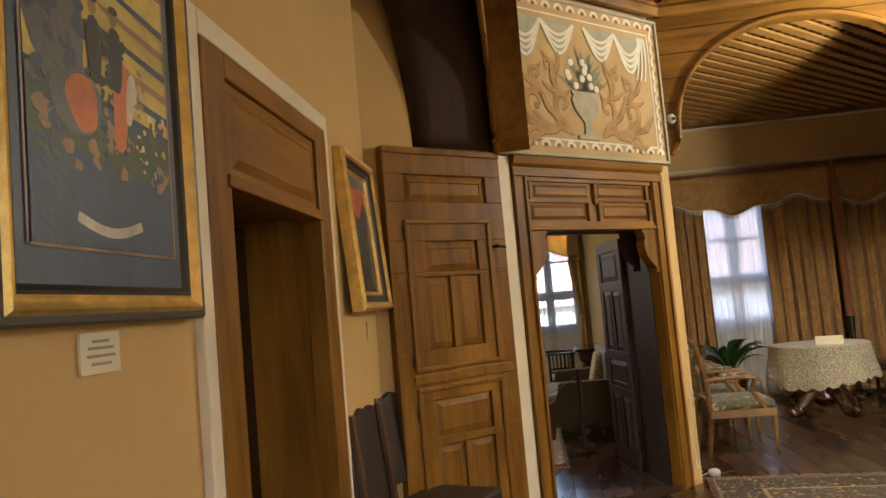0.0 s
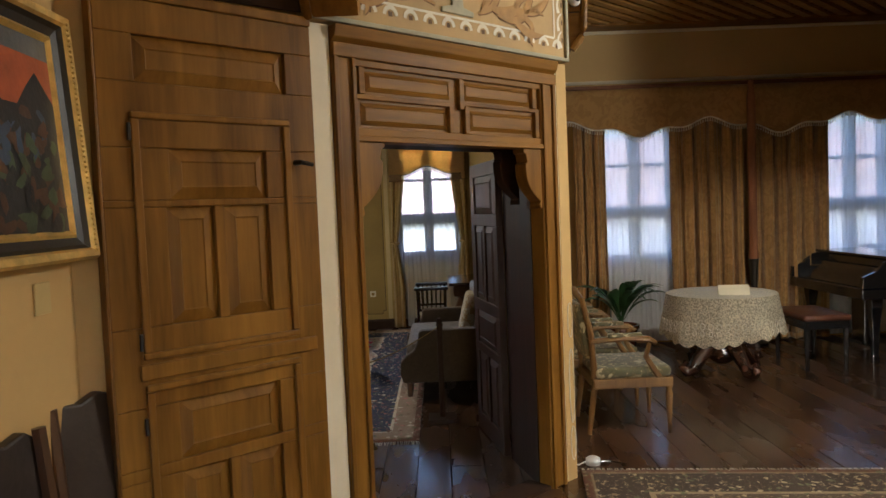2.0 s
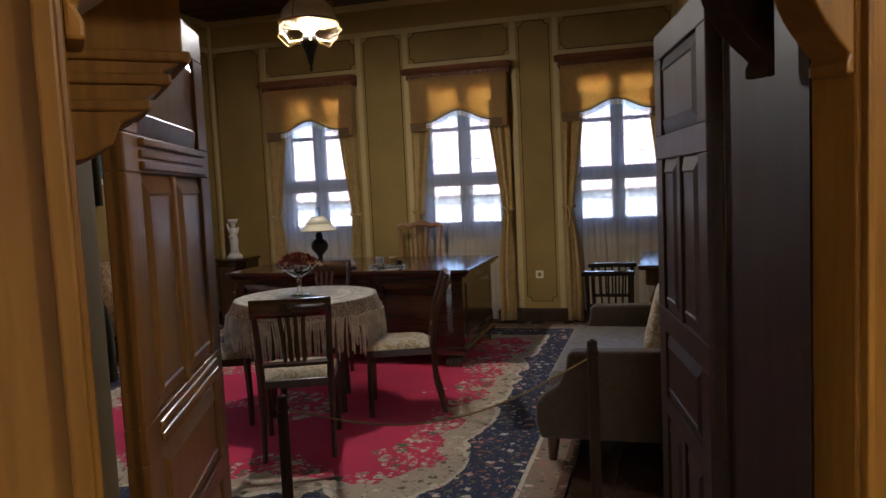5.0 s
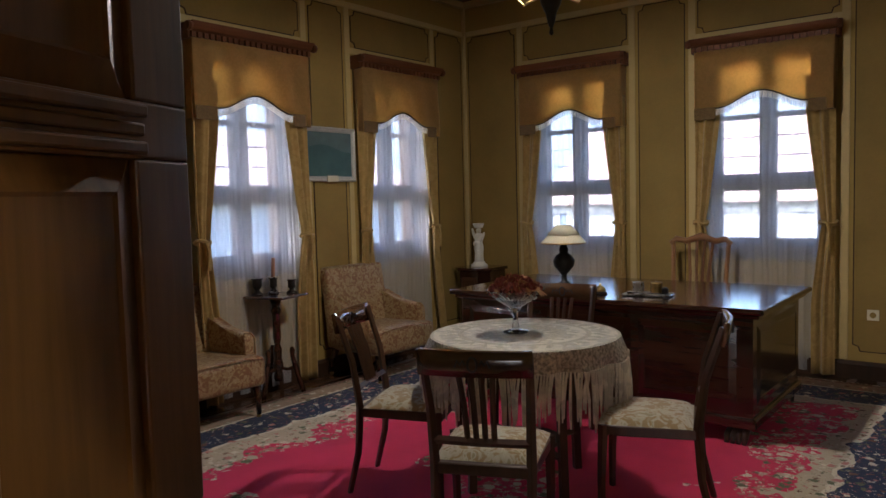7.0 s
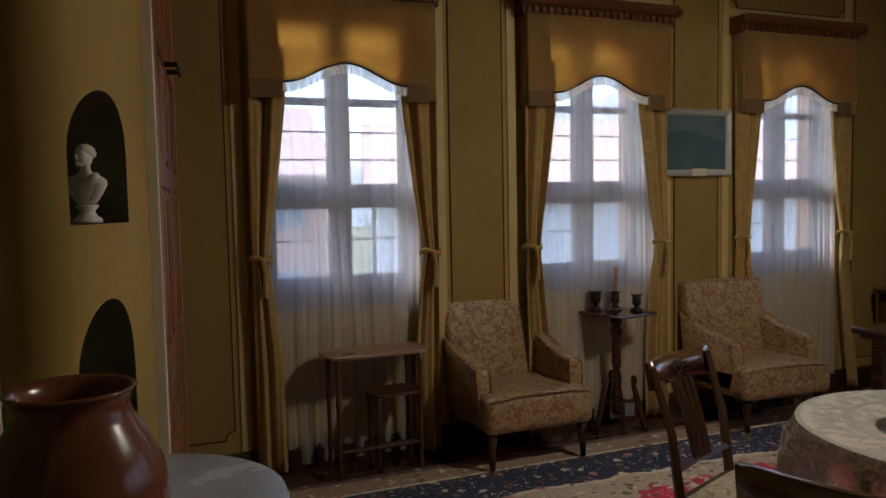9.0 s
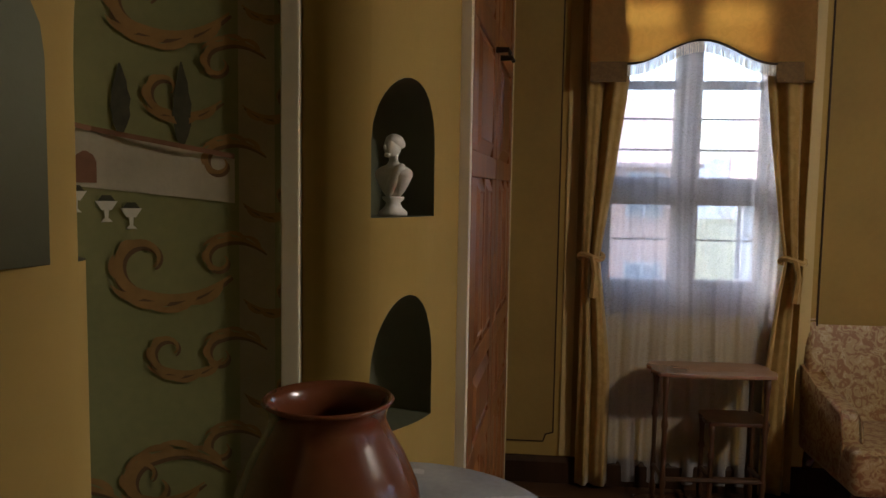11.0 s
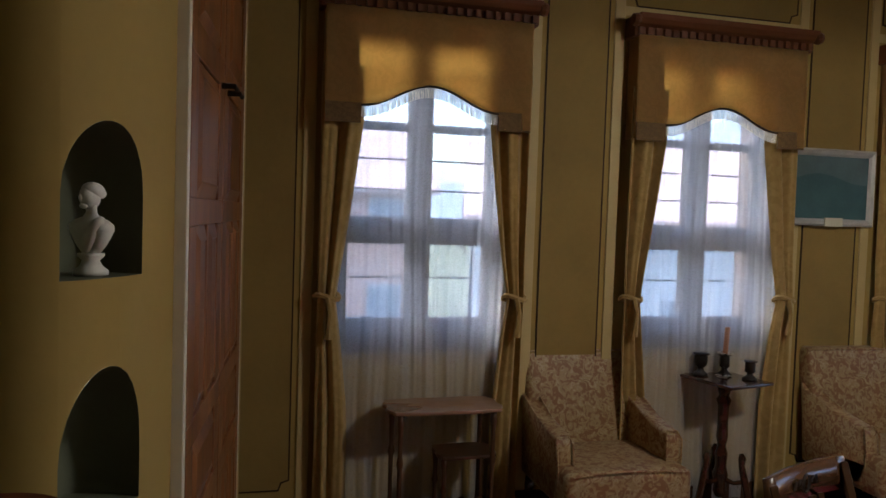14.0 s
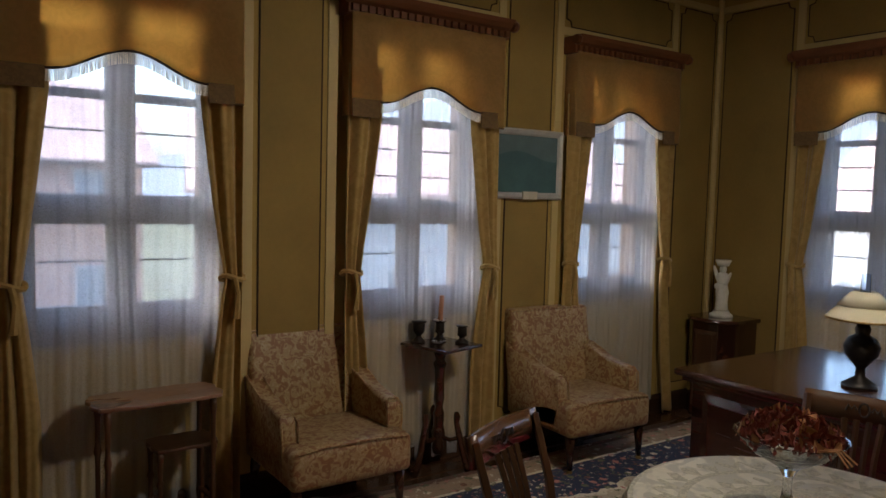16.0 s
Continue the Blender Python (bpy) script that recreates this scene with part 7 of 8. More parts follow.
# gilt armchairs along the partition
def gilt_chair(m):
    c = thing("gilt_armchair", "gilded armchair with olive floral tapestry seat", "armchair", "gilt armchairs along the wall", m)
    for s in (-1, 1):
        part("leg", lathe(B(), [(0, 0), (0.014, 0), (0.018, 0.1), (0.026, 0.28), (0.02, 0.31), (0.03, 0.34), (0.03, 0.40), (0, 0.40)], 12, (s * 0.26, 0.26, 0)), M_GILTWOOD, c, smooth=True)
        part("back_post", tube(B(), [(s * 0.23, -0.30, 0), (s * 0.23, -0.25, 0.36), (s * 0.235, -0.27, 0.7), (s * 0.24, -0.33, 0.97)], [0.018, 0.024, 0.022, 0.02], 8), M_GILTWOOD, c)
        part("arm", tube(B(), [(s * 0.24, -0.28, 0.66), (s * 0.27, -0.05, 0.68), (s * 0.28, 0.12, 0.67), (s * 0.275, 0.17, 0.64)], [0.018, 0.022, 0.024, 0.018], 8), M_GILTWOOD, c)
        part("arm_support", tube(B(), [(s * 0.275, 0.13, 0.66), (s * 0.27, 0.10, 0.55), (s * 0.27, 0.19, 0.40)], [0.018, 0.02, 0.024], 8), M_GILTWOOD, c)
        part("arm_pad", cushion(B(), (s * 0.262 - 0.025, -0.16, 0.685), (s * 0.262 + 0.025, 0.08, 0.715), 0.012), M_TAPESTRY, c)
    part("seat_rail", box(B(), (-0.29, -0.27, 0.33), (0.29, 0.285, 0.40)), M_GILTWOOD, c, bevel=0.01)
    part("seat", cushion(B(), (-0.275, -0.25, 0.395), (0.275, 0.28, 0.475), 0.035), M_TAPESTRY, c, "olive floral tapestry seat", smooth=True)
    bm = cushion(B(), (-0.21, -0.30, 0.52), (0.21, -0.24, 0.92), 0.025)
    for v in bm.verts:
        v.co.y -= 0.18 * (v.co.z - 0.5)
    part("back_pad", bm, M_TAPESTRY, c, smooth=True)
    part("crest_rail", tube(B(), [(-0.25, -0.33, 0.955), (-0.1, -0.34, 0.985), (0, -0.342, 1.0), (0.1, -0.34, 0.985), (0.25, -0.33, 0.955)], [0.02, 0.024, 0.03, 0.024, 0.02], 8), M_GILTWOOD, c)
    return c


gc = gilt_chair(pose(1.80, 7.52, 0, 0, 0, -90))
for y in (8.24, 8.96):
    copy_thing(gc, pose(1.76, y, 0, 0, 0, -90))

# plant
pl = thing("potted_plant", "broad-leaved green plant in a clay pot", "plant", m=pose(2.36, 9.85, 0))
part("pot", lathe(B(), [(0, 0), (0.13, 0), (0.17, 0.3), (0.19, 0.31), (0.19, 0.35), (0.165, 0.35), (0.16, 0.31), (0, 0.31)], 24), M_POT, pl)
rng = random.Random(21)
for i in range(30):
    a = rng.uniform(0, 6.283)
    reach, hgt, w0 = rng.uniform(0.25, 0.58), rng.uniform(0.75, 1.15), rng.uniform(0.035, 0.06)
    tilt = rng.uniform(-0.3, 0.3)

    def leaf(u, v, a=a, reach=reach, hgt=hgt, w0=w0, tilt=tilt):
        r = reach * u ** 1.2
        z = 0.31 + hgt * (u - 0.42 * u * u * (1 + reach))
        wd = w0 * math.sin(math.pi * min(1, max(0.0, (u - 0.25) / 0.75)) ** 0.8) if u > 0.25 else 0.006
        q = (2 * v - 1) * wd
        return (r * math.cos(a) - q * math.sin(a), r * math.sin(a) + q * math.cos(a), z + abs(q) * 0.35 + q * tilt)
    part("leaf", sheet(B(), leaf, 9, 2), M_LEAF, pl, smooth=True)

# piano and bench
pn = thing("piano", "black lacquered grand piano, lid closed", "piano", m=pose(4.75, 9.72, 0))
case = [(-0.02, -0.72), (0.35, -0.72)] + [(0.35 + 0.12 * i / 6, -0.72 + 1.44 * i / 6) for i in range(1, 6)] + [(0.47, 0.72), (-0.02, 0.72)]
part("case", prism(B(), case, 0.66, 0.98, "z"), M_BLACK, pn, bevel=0.01)
part("lid", prism(B(), [(x * 1.04 - 0.02, y * 1.03) for x, y in case], 0.982, 1.012, "z"), M_BLACK, pn, bevel=0.008)
part("keybed", box(B(), (-0.34, -0.72, 0.62), (-0.022, 0.72, 0.72)), M_BLACK, pn, bevel=0.012)
part("fall_board", prism(B(), [(-0.26, 0.722), (-0.022, 0.722), (-0.022, 0.90), (-0.07, 0.90)], -0.66, 0.66, "y"), M_BLACK, pn, bevel=0.006)
for s in (-1, 1):
    part("cheek", prism(B(), [(-0.34, 0.722), (-0.022, 0.722), (-0.022, 0.98), (-0.12, 0.97), (-0.20, 0.88), (-0.33, 0.83)], s * 0.69 - 0.028, s * 0.69 + 0.028, "y"), M_BLACK, pn, bevel=0.008)
for lx, ly in ((-0.16, -0.6), (-0.16, 0.6), (0.36, 0.45)):
    part("leg", lathe(B(), [(0, 0), (0.045, 0), (0.045, 0.06), (0.035, 0.08), (0.055, 0.42), (0.075, 0.54), (0.075, 0.62), (0, 0.62)], 4, m=pose(lx, ly, 0, 0, 0, 45)), M_BLACK, pn, bevel=0.004)
part("pedal_lyre", box(B(), (0.02, -0.12, 0.10), (0.06, 0.12, 0.66)), M_BLACK, pn, bevel=0.006)
bn = thing("piano_bench", "dark piano bench with red leather seat", "bench", m=pose(4.02, 9.2, 0, 0, 0, 0))
M_REDL = material("red-brown leather", (0.12, 0.042, 0.02), 0.4, vary=0.3, scale=12)
part("seat", cushion(B(), (-0.22, -0.34, 0.46), (0.22, 0.34, 0.52), 0.025), M_REDL, bn, smooth=True)
part("apron", box(B(), (-0.21, -0.33, 0.39), (0.21, 0.33, 0.46)), M_BLACK, bn)
for sx in (-1, 1):
    for sy in (-1, 1):
        part("leg", tube(B(), [(sx * 0.18, sy * 0.30, 0), (sx * 0.18, sy * 0.30, 0.40)], [0.018, 0.026], 6), M_BLACK, bn)

# paintings on the west wall
def painted(parent, name, poly, mat, y, label=""):
    bm = B()
    bm.faces.new([bm.verts.new((x, y, z)) for x, z in poly])
    return part(name, bm, mat, parent, label)


def blob(cx, cz, rx, rz, rot=0.0, n=18, wob=0.0):
    out = []
    for i in range(n):
        a = 2 * math.pi * i / n
        x, z = rx * math.cos(a) * (1 + wob * math.sin(3 * a)), rz * math.sin(a) * (1 + wob * math.cos(2 * a))
        out.append((cx + x * math.cos(rot) - z * math.sin(rot), cz + x * math.sin(rot) + z * math.cos(rot)))
    return out


def paint(name, c, v=0.5, s=8):
    return material(name, c, 0.45, vary=v, scale=s, bump=0.25, grain=70)


P_NAVY, P_YEL, P_SMOKE, P_ORG, P_BLK, P_TAN, P_WHT, P_GRN, P_RED = (paint(*a) for a in (("navy paint", (0.045, 0.07, 0.12)), ("dull yellow paint", (0.58, 0.45, 0.11)), ("smoke grey paint", (0.13, 0.14, 0.15), 0.7, 5), ("orange paint", (0.58, 0.16, 0.035)), ("black paint", (0.02, 0.02, 0.022)), ("tan paint", (0.32, 0.20, 0.10)), ("ivory paint", (0.55, 0.52, 0.42)), ("dark green paint", (0.06, 0.09, 0.045), 0.6), ("sunset red paint", (0.45, 0.10, 0.035))))
P_UMB = paint("umber paint", (0.09, 0.04, 0.02), 0.6)
p1 = picture(M_H @ pose(1.99, -0.004, 1.97), 0.76, 0.90, [([(0, 0), (0, 0.035), (0.006, 0.045), (0.02, 0.04)], M_BLKFRAME), ([(0.02, 0.04), (0.03, 0.05), (0.05, 0.03), (0.058, 0.034)], M_GILT), ([(0.058, 0.034), (0.066, 0.03), (0.075, 0.022), (0.082, 0.018)], M_BLKFRAME)], "old battle painting with riders in a gilt frame")
part("canvas", box(B(), (-0.31, -0.02, -0.38), (0.31, -0.004, 0.38)), P_NAVY, p1)
painted(p1, "painted_sky", [(-0.26, 0.35), (0.27, 0.35), (0.27, 0.0), (0.05, 0.02), (-0.26, 0.05)], P_YEL, -0.0215)
painted(p1, "painted_smoke", blob(-0.17, 0.17, 0.10, 0.19, 0.2, 20, 0.12), P_SMOKE, -0.0222)
for i in range(5):
    painted(p1, "painted_hill", [(-0.02, 0.30 - 0.055 * i), (0.27, 0.27 - 0.055 * i), (0.27, 0.25 - 0.055 * i), (0.0, 0.285 - 0.055 * i)], P_TAN if i % 2 else P_NAVY, -0.0226)
painted(p1, "painted_ground", [(-0.26, 0.02), (0.27, -0.02), (0.27, -0.16), (-0.05, -0.15), (-0.26, -0.12)], P_GRN, -0.0228)
rg = random.Random(12)
for tones, x0, x1, z0, z1, n6, r0, r1 in (
        ((P_SMOKE, P_NAVY), -0.25, -0.08, 0.02, 0.30, 16, 0.02, 0.05),
        ((P_GRN, P_NAVY, P_TAN), -0.24, 0.25, -0.14, 0.02, 30, 0.015, 0.04),
        ((P_ORG, P_TAN, P_RED), -0.18, -0.08, -0.05, 0.05, 9, 0.012, 0.032),
        ((P_WHT, P_YEL, P_GRN), 0.12, 0.26, -0.13, 0.04, 20, 0.006, 0.02),
        ((P_BLK, P_NAVY, P_BLK), -0.07, 0.09, 0.0, 0.20, 22, 0.010, 0.028),
        ((P_ORG, P_TAN), 0.02, 0.10, -0.10, 0.14, 10, 0.010, 0.024),
        ((P_WHT, P_TAN), 0.08, 0.16, 0.02, 0.14, 9, 0.010, 0.024),
        ((P_BLK, P_NAVY), -0.02, 0.14, -0.13, -0.02, 10, 0.008, 0.02)):
    for i6 in range(2 * n6):
        painted(p1, "painted_stroke", blob(rg.uniform(x0, x1), rg.uniform(z0, z1), rg.uniform(r0, r1) * 0.5, rg.uniform(r0, r1) * 0.7, rg.uniform(0, 3), 9, 0.25), rg.choice(tones), -0.0236 - 0.00004 * rg.random())
painted(p1, "painted_shape", blob(-0.105, 0.0, 0.085, 0.075, 0, 22, 0.10), P_SMOKE, -0.02372)
painted(p1, "painted_shape", blob(-0.085, 0.0, 0.052, 0.068, 0.3, 18, 0.12), P_ORG, -0.02375)
painted(p1, "painted_shape", blob(0.06, 0.03, 0.032, 0.12, -0.12, 18, 0.12), P_ORG, -0.02375)
painted(p1, "painted_shape", blob(0.10, 0.055, 0.018, 0.075, -0.2, 14, 0.15), P_WHT, -0.02378)
painted(p1, "painted_shape", [(-0.26, -0.09), (-0.1, -0.10), (0.1, -0.13), (0.27, -0.12), (0.27, -0.295), (-0.26, -0.295)], P_NAVY, -0.02335)
for cx in (-0.035, 0.045):
    painted(p1, "painted_figure", blob(cx, 0.13, 0.028, 0.085, 0, 12, 0.12), P_BLK, -0.0238)
    painted(p1, "painted_figure", blob(cx, 0.225, 0.014, 0.018, 0, 10), P_TAN, -0.0239)
    painted(p1, "painted_figure", blob(cx, 0.243, 0.018, 0.010, 0, 10), P_BLK, -0.024)
bm = B()
brush(bm, [(-0.12 + 0.24 * i / 12, -0.235 - 0.025 * math.sin(math.pi * i / 12)) for i in range(13)], 0.022, 0.022, -0.0236)
part("painted_ribbon", bm, P_WHT, p1)
bm = B()
for z in (-0.30, 0.355):
    brush(bm, [(-0.27, z), (0.27, z)], 0.006, 0.006, -0.0236)
for x in (-0.27, 0.27):
    brush(bm, [(x, -0.30), (x, 0.355)], 0.006, 0.006, -0.0236)
part("painted_line", bm, P_TAN, p1)
p2 = picture(M_H @ pose(4.29, -0.012, 1.905, -4, 0, 0), 0.66, 0.80, [([(0, 0), (0, 0.055), (0.01, 0.07), (0.03, 0.066), (0.038, 0.055)], M_GILT), ([(0.038, 0.055), (0.05, 0.04), (0.075, 0.03)], M_BLKFRAME), ([(0.075, 0.03), (0.085, 0.036), (0.10, 0.02)], M_GILT)], "dark sunset village painting in a gilt frame")
part("canvas", box(B(), (-0.24, -0.022, -0.31), (0.24, -0.004, 0.31)), P_BLK, p2)
painted(p2, "painted_sky", [(-0.23, 0.24), (0.23, 0.24), (0.23, 0.08), (-0.23, 0.08)], P_RED, -0.0235)
painted(p2, "painted_dusk", [(-0.23, 0.30), (0.23, 0.30), (0.23, 0.235), (-0.23, 0.245)], P_SMOKE, -0.0237)
painted(p2, "painted_mountain", [(-0.23, 0.12), (-0.15, 0.16), (-0.08, 0.09), (0.0, 0.06), (0.08, 0.14), (0.14, 0.19), (0.23, 0.10), (0.23, 0.0), (-0.23, 0.0)], P_BLK, -0.024)
for tones, z0, z1, n6, r0, r1 in (((P_NAVY, P_BLK, P_UMB), -0.04, 0.06, 22, 0.02, 0.05), ((P_UMB, P_UMB, P_GRN, P_NAVY), -0.16, 0.0, 30, 0.015, 0.045), ((P_GRN, P_UMB, P_BLK), -0.29, -0.12, 34, 0.02, 0.05)):
    for i6 in range(n6):
        painted(p2, "painted_stroke", blob(rg.uniform(-0.20, 0.20), rg.uniform(z0, z1), rg.uniform(r0, r1), rg.uniform(r0, r1) * 0.7, rg.uniform(0, 3), 9, 0.25), rg.choice(tones), -0.0246 - 0.00004 * rg.random())
bm = B()
for i in range(44):
    z = -0.37 + 0.74 * i / 43
    for s in (-1, 1):
        lathe(bm, [(0, -0.008), (0.008, 0), (0, 0.008)], 6, (s * 0.305, -0.066, z))
part("bead_edge", bm, M_GILT, p2, "gilt beading", kind="stuff")

lb = thing("wall_label", "cream paper label with printed lines", "label", m=M_H @ pose(1.955, -0.002, 1.462))
part("paper", box(B(), (-0.07, -0.006, -0.042), (0.07, 0, 0.042)), M_LABEL, lb)
M_INK = material("grey print", (0.30, 0.28, 0.22), 0.8)
for i, (w, z) in enumerate(((0.03, 0.024), (0.045, 0.010), (0.05, -0.006), (0.035, -0.022))):
    part("printed_line", box(B(), (-w, -0.0072, z - 0.003), (w, -0.0062, z + 0.003)), M_INK, lb)
l2b = thing("wall_label", "small pale label below the picture", "label", m=M_H @ pose(4.42, -0.002, 1.40))
part("paper", box(B(), (-0.045, -0.008, -0.05), (0.045, 0, 0.05)), M_STRIP, l2b, bevel=0.003)
structure("wall_strip", box(B(), (4.66, -0.025, 0.98), (4.70, 0.004, 2.46)), M_CREAM, "cream strip at the corner of the hall wall", "trim", M_H)

def leather_chair(m):
    c = thing("leather_chair", "dark chair with worn embossed leather back", "chair", "leather chairs by the wall", m)
    for s in (-1, 1):
        part("leg", tube(B(), [(s * 0.21, 0.22, 0), (s * 0.21, 0.22, 0.45)], 0.024, 6), M_WALNUT, c)
        part("back_post", tube(B(), [(s * 0.21, -0.20, 0), (s * 0.21, -0.19, 0.45), (s * 0.21, -0.25, 1.04)], 0.022, 6), M_WALNUT, c)
    part("seat", cushion(B(), (-0.24, -0.20, 0.42), (0.24, 0.25, 0.49), 0.02), M_LEATHER, c, smooth=True)
    bm = B()
    prism(bm, [(-0.23, 0.56), (0.23, 0.56), (0.23, 1.0), (0.17, 1.04), (0.08, 1.025), (0, 1.05), (-0.08, 1.025), (-0.17, 1.04), (-0.23, 1.0)], -0.255, -0.215, "y")
    for v in bm.verts:
        v.co.y -= 0.1 * (v.co.z - 0.56)
    part("backrest", bm, M_LEATHER, c, "worn embossed leather back", bevel=0.008)
    for i in range(7):
        for s in (-1, 1):
            part("nail_head", lathe(B(), [(0, 0), (0.008, 0.002), (0, 0.006)], 7, m=pose(s * 0.21, -0.213 - 0.1 * (0.03 + i * 0.06), 0.60 + i * 0.06, -90, 0, 0)), M_BRASS, c)
    return c


lc = leather_chair(pose(-0.46, 4.02, 0, 0, 0, -95))
copy_thing(lc, pose(-0.45, 4.55, 0, 0, 0, -112))
copy_thing(lc, pose(-0.46, 2.15, 0, 0, 0, -90))

sc = thing("security_camera", "small white dome security camera", "camera", m=pose(1.33, 6.47, 2.80))
part("body", lathe(B(), [(0, -0.03), (0.03, -0.025), (0.036, 0), (0.03, 0.03), (0, 0.035)], 18, m=pose(0, 0, 0, 70, 0, -20)), M_WHITE, sc, smooth=True)
part("lens", lathe(B(), [(0, 0), (0.014, 0), (0.014, 0.012), (0, 0.014)], 12, m=pose(0.01, -0.033, -0.005, 100, 0, 10)), M_BLACK, sc)
dv = thing("cable_box", "small white round cable box on the floor", "cable box", m=pose(1.40, 6.69, 0))
part("body", lathe(B(), [(0, 0), (0.045, 0), (0.045, 0.035), (0.03, 0.045), (0, 0.046)], 20), M_WHITE, dv, smooth=True)
part("cable", tube(B(), [(-0.04, 0, 0.02), (-0.10, -0.04, 0.01), (-0.14, -0.05, 0.06), (-0.13, -0.055, 0.2), (-0.14, -0.06, 0.3)], 0.004, 5), M_WHITE, dv)
part("cable", tube(B(), [(0.045, 0, 0.012), (0.12, 0.02, 0.006), (0.2, -0.04, 0.006)], 0.005, 5), M_BLACK, dv)

# ---- rugs ----
def rug_material(name, hx, hy, bands, flower, field_flower, fine=1.0):
    """Carpet colours by distance from the edge, with flowers strewn in each band."""
    m = bpy.data.materials.new(name)
    m.use_nodes = True
    nt = m.node_tree
    N, L = nt.nodes, nt.links
    b = N["Principled BSDF"]
    b.inputs["Roughness"].default_value = 0.95
    b.inputs["Sheen Weight"].default_value = 0.06
    co = N.new("ShaderNodeTexCoord")
    sep = N.new("ShaderNodeSeparateXYZ")
    L.new(co.outputs["Object"], sep.inputs[0])

    def op(kind, a, b2=None, c2=None):
        n = N.new("ShaderNodeMath")
        n.operation = kind
        for i, v in enumerate((a, b2, c2)):
            if v is None:
                continue
            if isinstance(v, (int, float)):
                n.inputs[i].default_value = v
            else:
                L.new(v, n.inputs[i])
        return n.outputs[0]
    dx = op("SUBTRACT", hx, op("ABSOLUTE", sep.outputs[0]))
    dy = op("SUBTRACT", hy, op("ABSOLUTE", sep.outputs[1]))
    d = op("MINIMUM", dx, dy)
    nz = N.new("ShaderNodeTexNoise")
    nz.inputs["Scale"].default_value, nz.inputs["Detail"].default_value = 2.6, 3
    L.new(co.outputs["Object"], nz.inputs["Vector"])
    wob = op("MULTIPLY", op("SUBTRACT", nz.outputs[0], 0.5), op("MULTIPLY", op("MINIMUM", op("MAXIMUM", op("SUBTRACT", d, 0.45), 0.0), 0.4), 2.6))
    dd = op("ADD", d, wob)
    cr = N.new("ShaderNodeValToRGB")
    cr.color_ramp.interpolation = "CONSTANT"
    els = cr.color_ramp.elements
    els[0].position, els[0].color = 0.0, (*bands[0][1], 1)
    els[1].position, els[1].color = bands[1][0] / 2, (*bands[1][1], 1)
    for p, c in bands[2:]:
        e = els.new(p / 2)
        e.color = (*c, 1)
    L.new(op("DIVIDE", dd, 2.0), cr.inputs[0])

    def flowers(scale, thr, seed):
        vo = N.new("ShaderNodeTexVoronoi")
        vo.inputs["Scale"].default_value, vo.inputs["Randomness"].default_value = scale, 0.85
        mp = N.new("ShaderNodeMapping")
        mp.inputs["Location"].default_value = (seed, seed * 2, 0)
        n2 = N.new("ShaderNodeTexNoise")
        n2.inputs["Scale"].default_value = scale * 3
        mx = N.new("ShaderNodeMix")
        mx.data_type = "VECTOR"
        mx.inputs[0].default_value = 0.05
        L.new(co.outputs["Object"], mp.inputs[0])
        L.new(co.outputs["Object"], n2.inputs["Vector"])
        L.new(mp.outputs[0], mx.inputs[4])
        L.new(n2.outputs[1], mx.inputs[5])
        L.new(mx.outputs[1], vo.inputs["Vector"])
        return op("LESS_THAN", vo.outputs["Distance"], thr), vo.outputs["Color"]
    col = cr.outputs[0]

    def over(base, mask, c, ramp_from=None):
        mx = N.new("ShaderNodeMix")
        mx.data_type = "RGBA"
        L.new(mask, mx.inputs[0])
        L.new(base, mx.inputs[6])
        if ramp_from is None:
            mx.inputs[7].default_value = (*c, 1)
        else:
            r = N.new("ShaderNodeValToRGB")
            r.color_ramp.interpolation = "CONSTANT"
            r.color_ramp.elements[0].color = (*c[0], 1)
            r.color_ramp.elements[1].position, r.color_ramp.elements[1].color = 0.35, (*c[1], 1)
            for i, cc in enumerate(c[2:]):
                e = r.color_ramp.elements.new(0.55 + 0.2 * i)
                e.color = (*cc, 1)
            L.new(ramp_from, r.inputs[0])
            L.new(r.outputs[0], mx.inputs[7])
        return mx.outputs[2]
    border = op("LESS_THAN", dd, bands[-1][0])
    for sc, th, sd in ((12 * fine, 0.25, 1.0), (20 * fine, 0.25, 4.0), (34 * fine, 0.22, 7.0)):
        mk, vc = flowers(sc, th, sd)
        col = over(col, op("MULTIPLY", mk, border), flower, vc)
    n4 = N.new("ShaderNodeTexNoise")
    n4.inputs["Scale"].default_value, n4.inputs["Detail"].default_value = 0.9, 1
    L.new(co.outputs["Object"], n4.inputs["Vector"])
    patch = op("MAXIMUM", op("GREATER_THAN", n4.outputs[0], 0.60), op("LESS_THAN", op("SUBTRACT", dd, op("MULTIPLY", n4.outputs[0], 0.45)), bands[-1][0]))
    inner = op("GREATER_THAN", dd, bands[-1][0])
    for sc, th, sd in ((10, 0.33, 2.0), (19, 0.36, 5.0), (31, 0.30, 3.0)):
        mk, vc = flowers(sc, th, sd)
        col = over(col, op("MULTIPLY", op("MULTIPLY", mk, inner), patch), field_flower, vc)
    n3 = N.new("ShaderNodeTexNoise")
    n3.inputs["Scale"].default_value = 3
    L.new(co.outputs["Object"], n3.inputs["Vector"])
    hs = N.new("ShaderNodeHueSaturation")
    L.new(op("MULTIPLY_ADD", n3.outputs[0], 0.5, 0.75), hs.inputs["Value"])
    L.new(col, hs.inputs["Color"])
    L.new(hs.outputs[0], b.inputs["Base Color"])
    n5 = N.new("ShaderNodeTexNoise")
    n5.inputs["Scale"].default_value = 260
    L.new(co.outputs["Object"], n5.inputs["Vector"])
    bp = N.new("ShaderNodeBump")
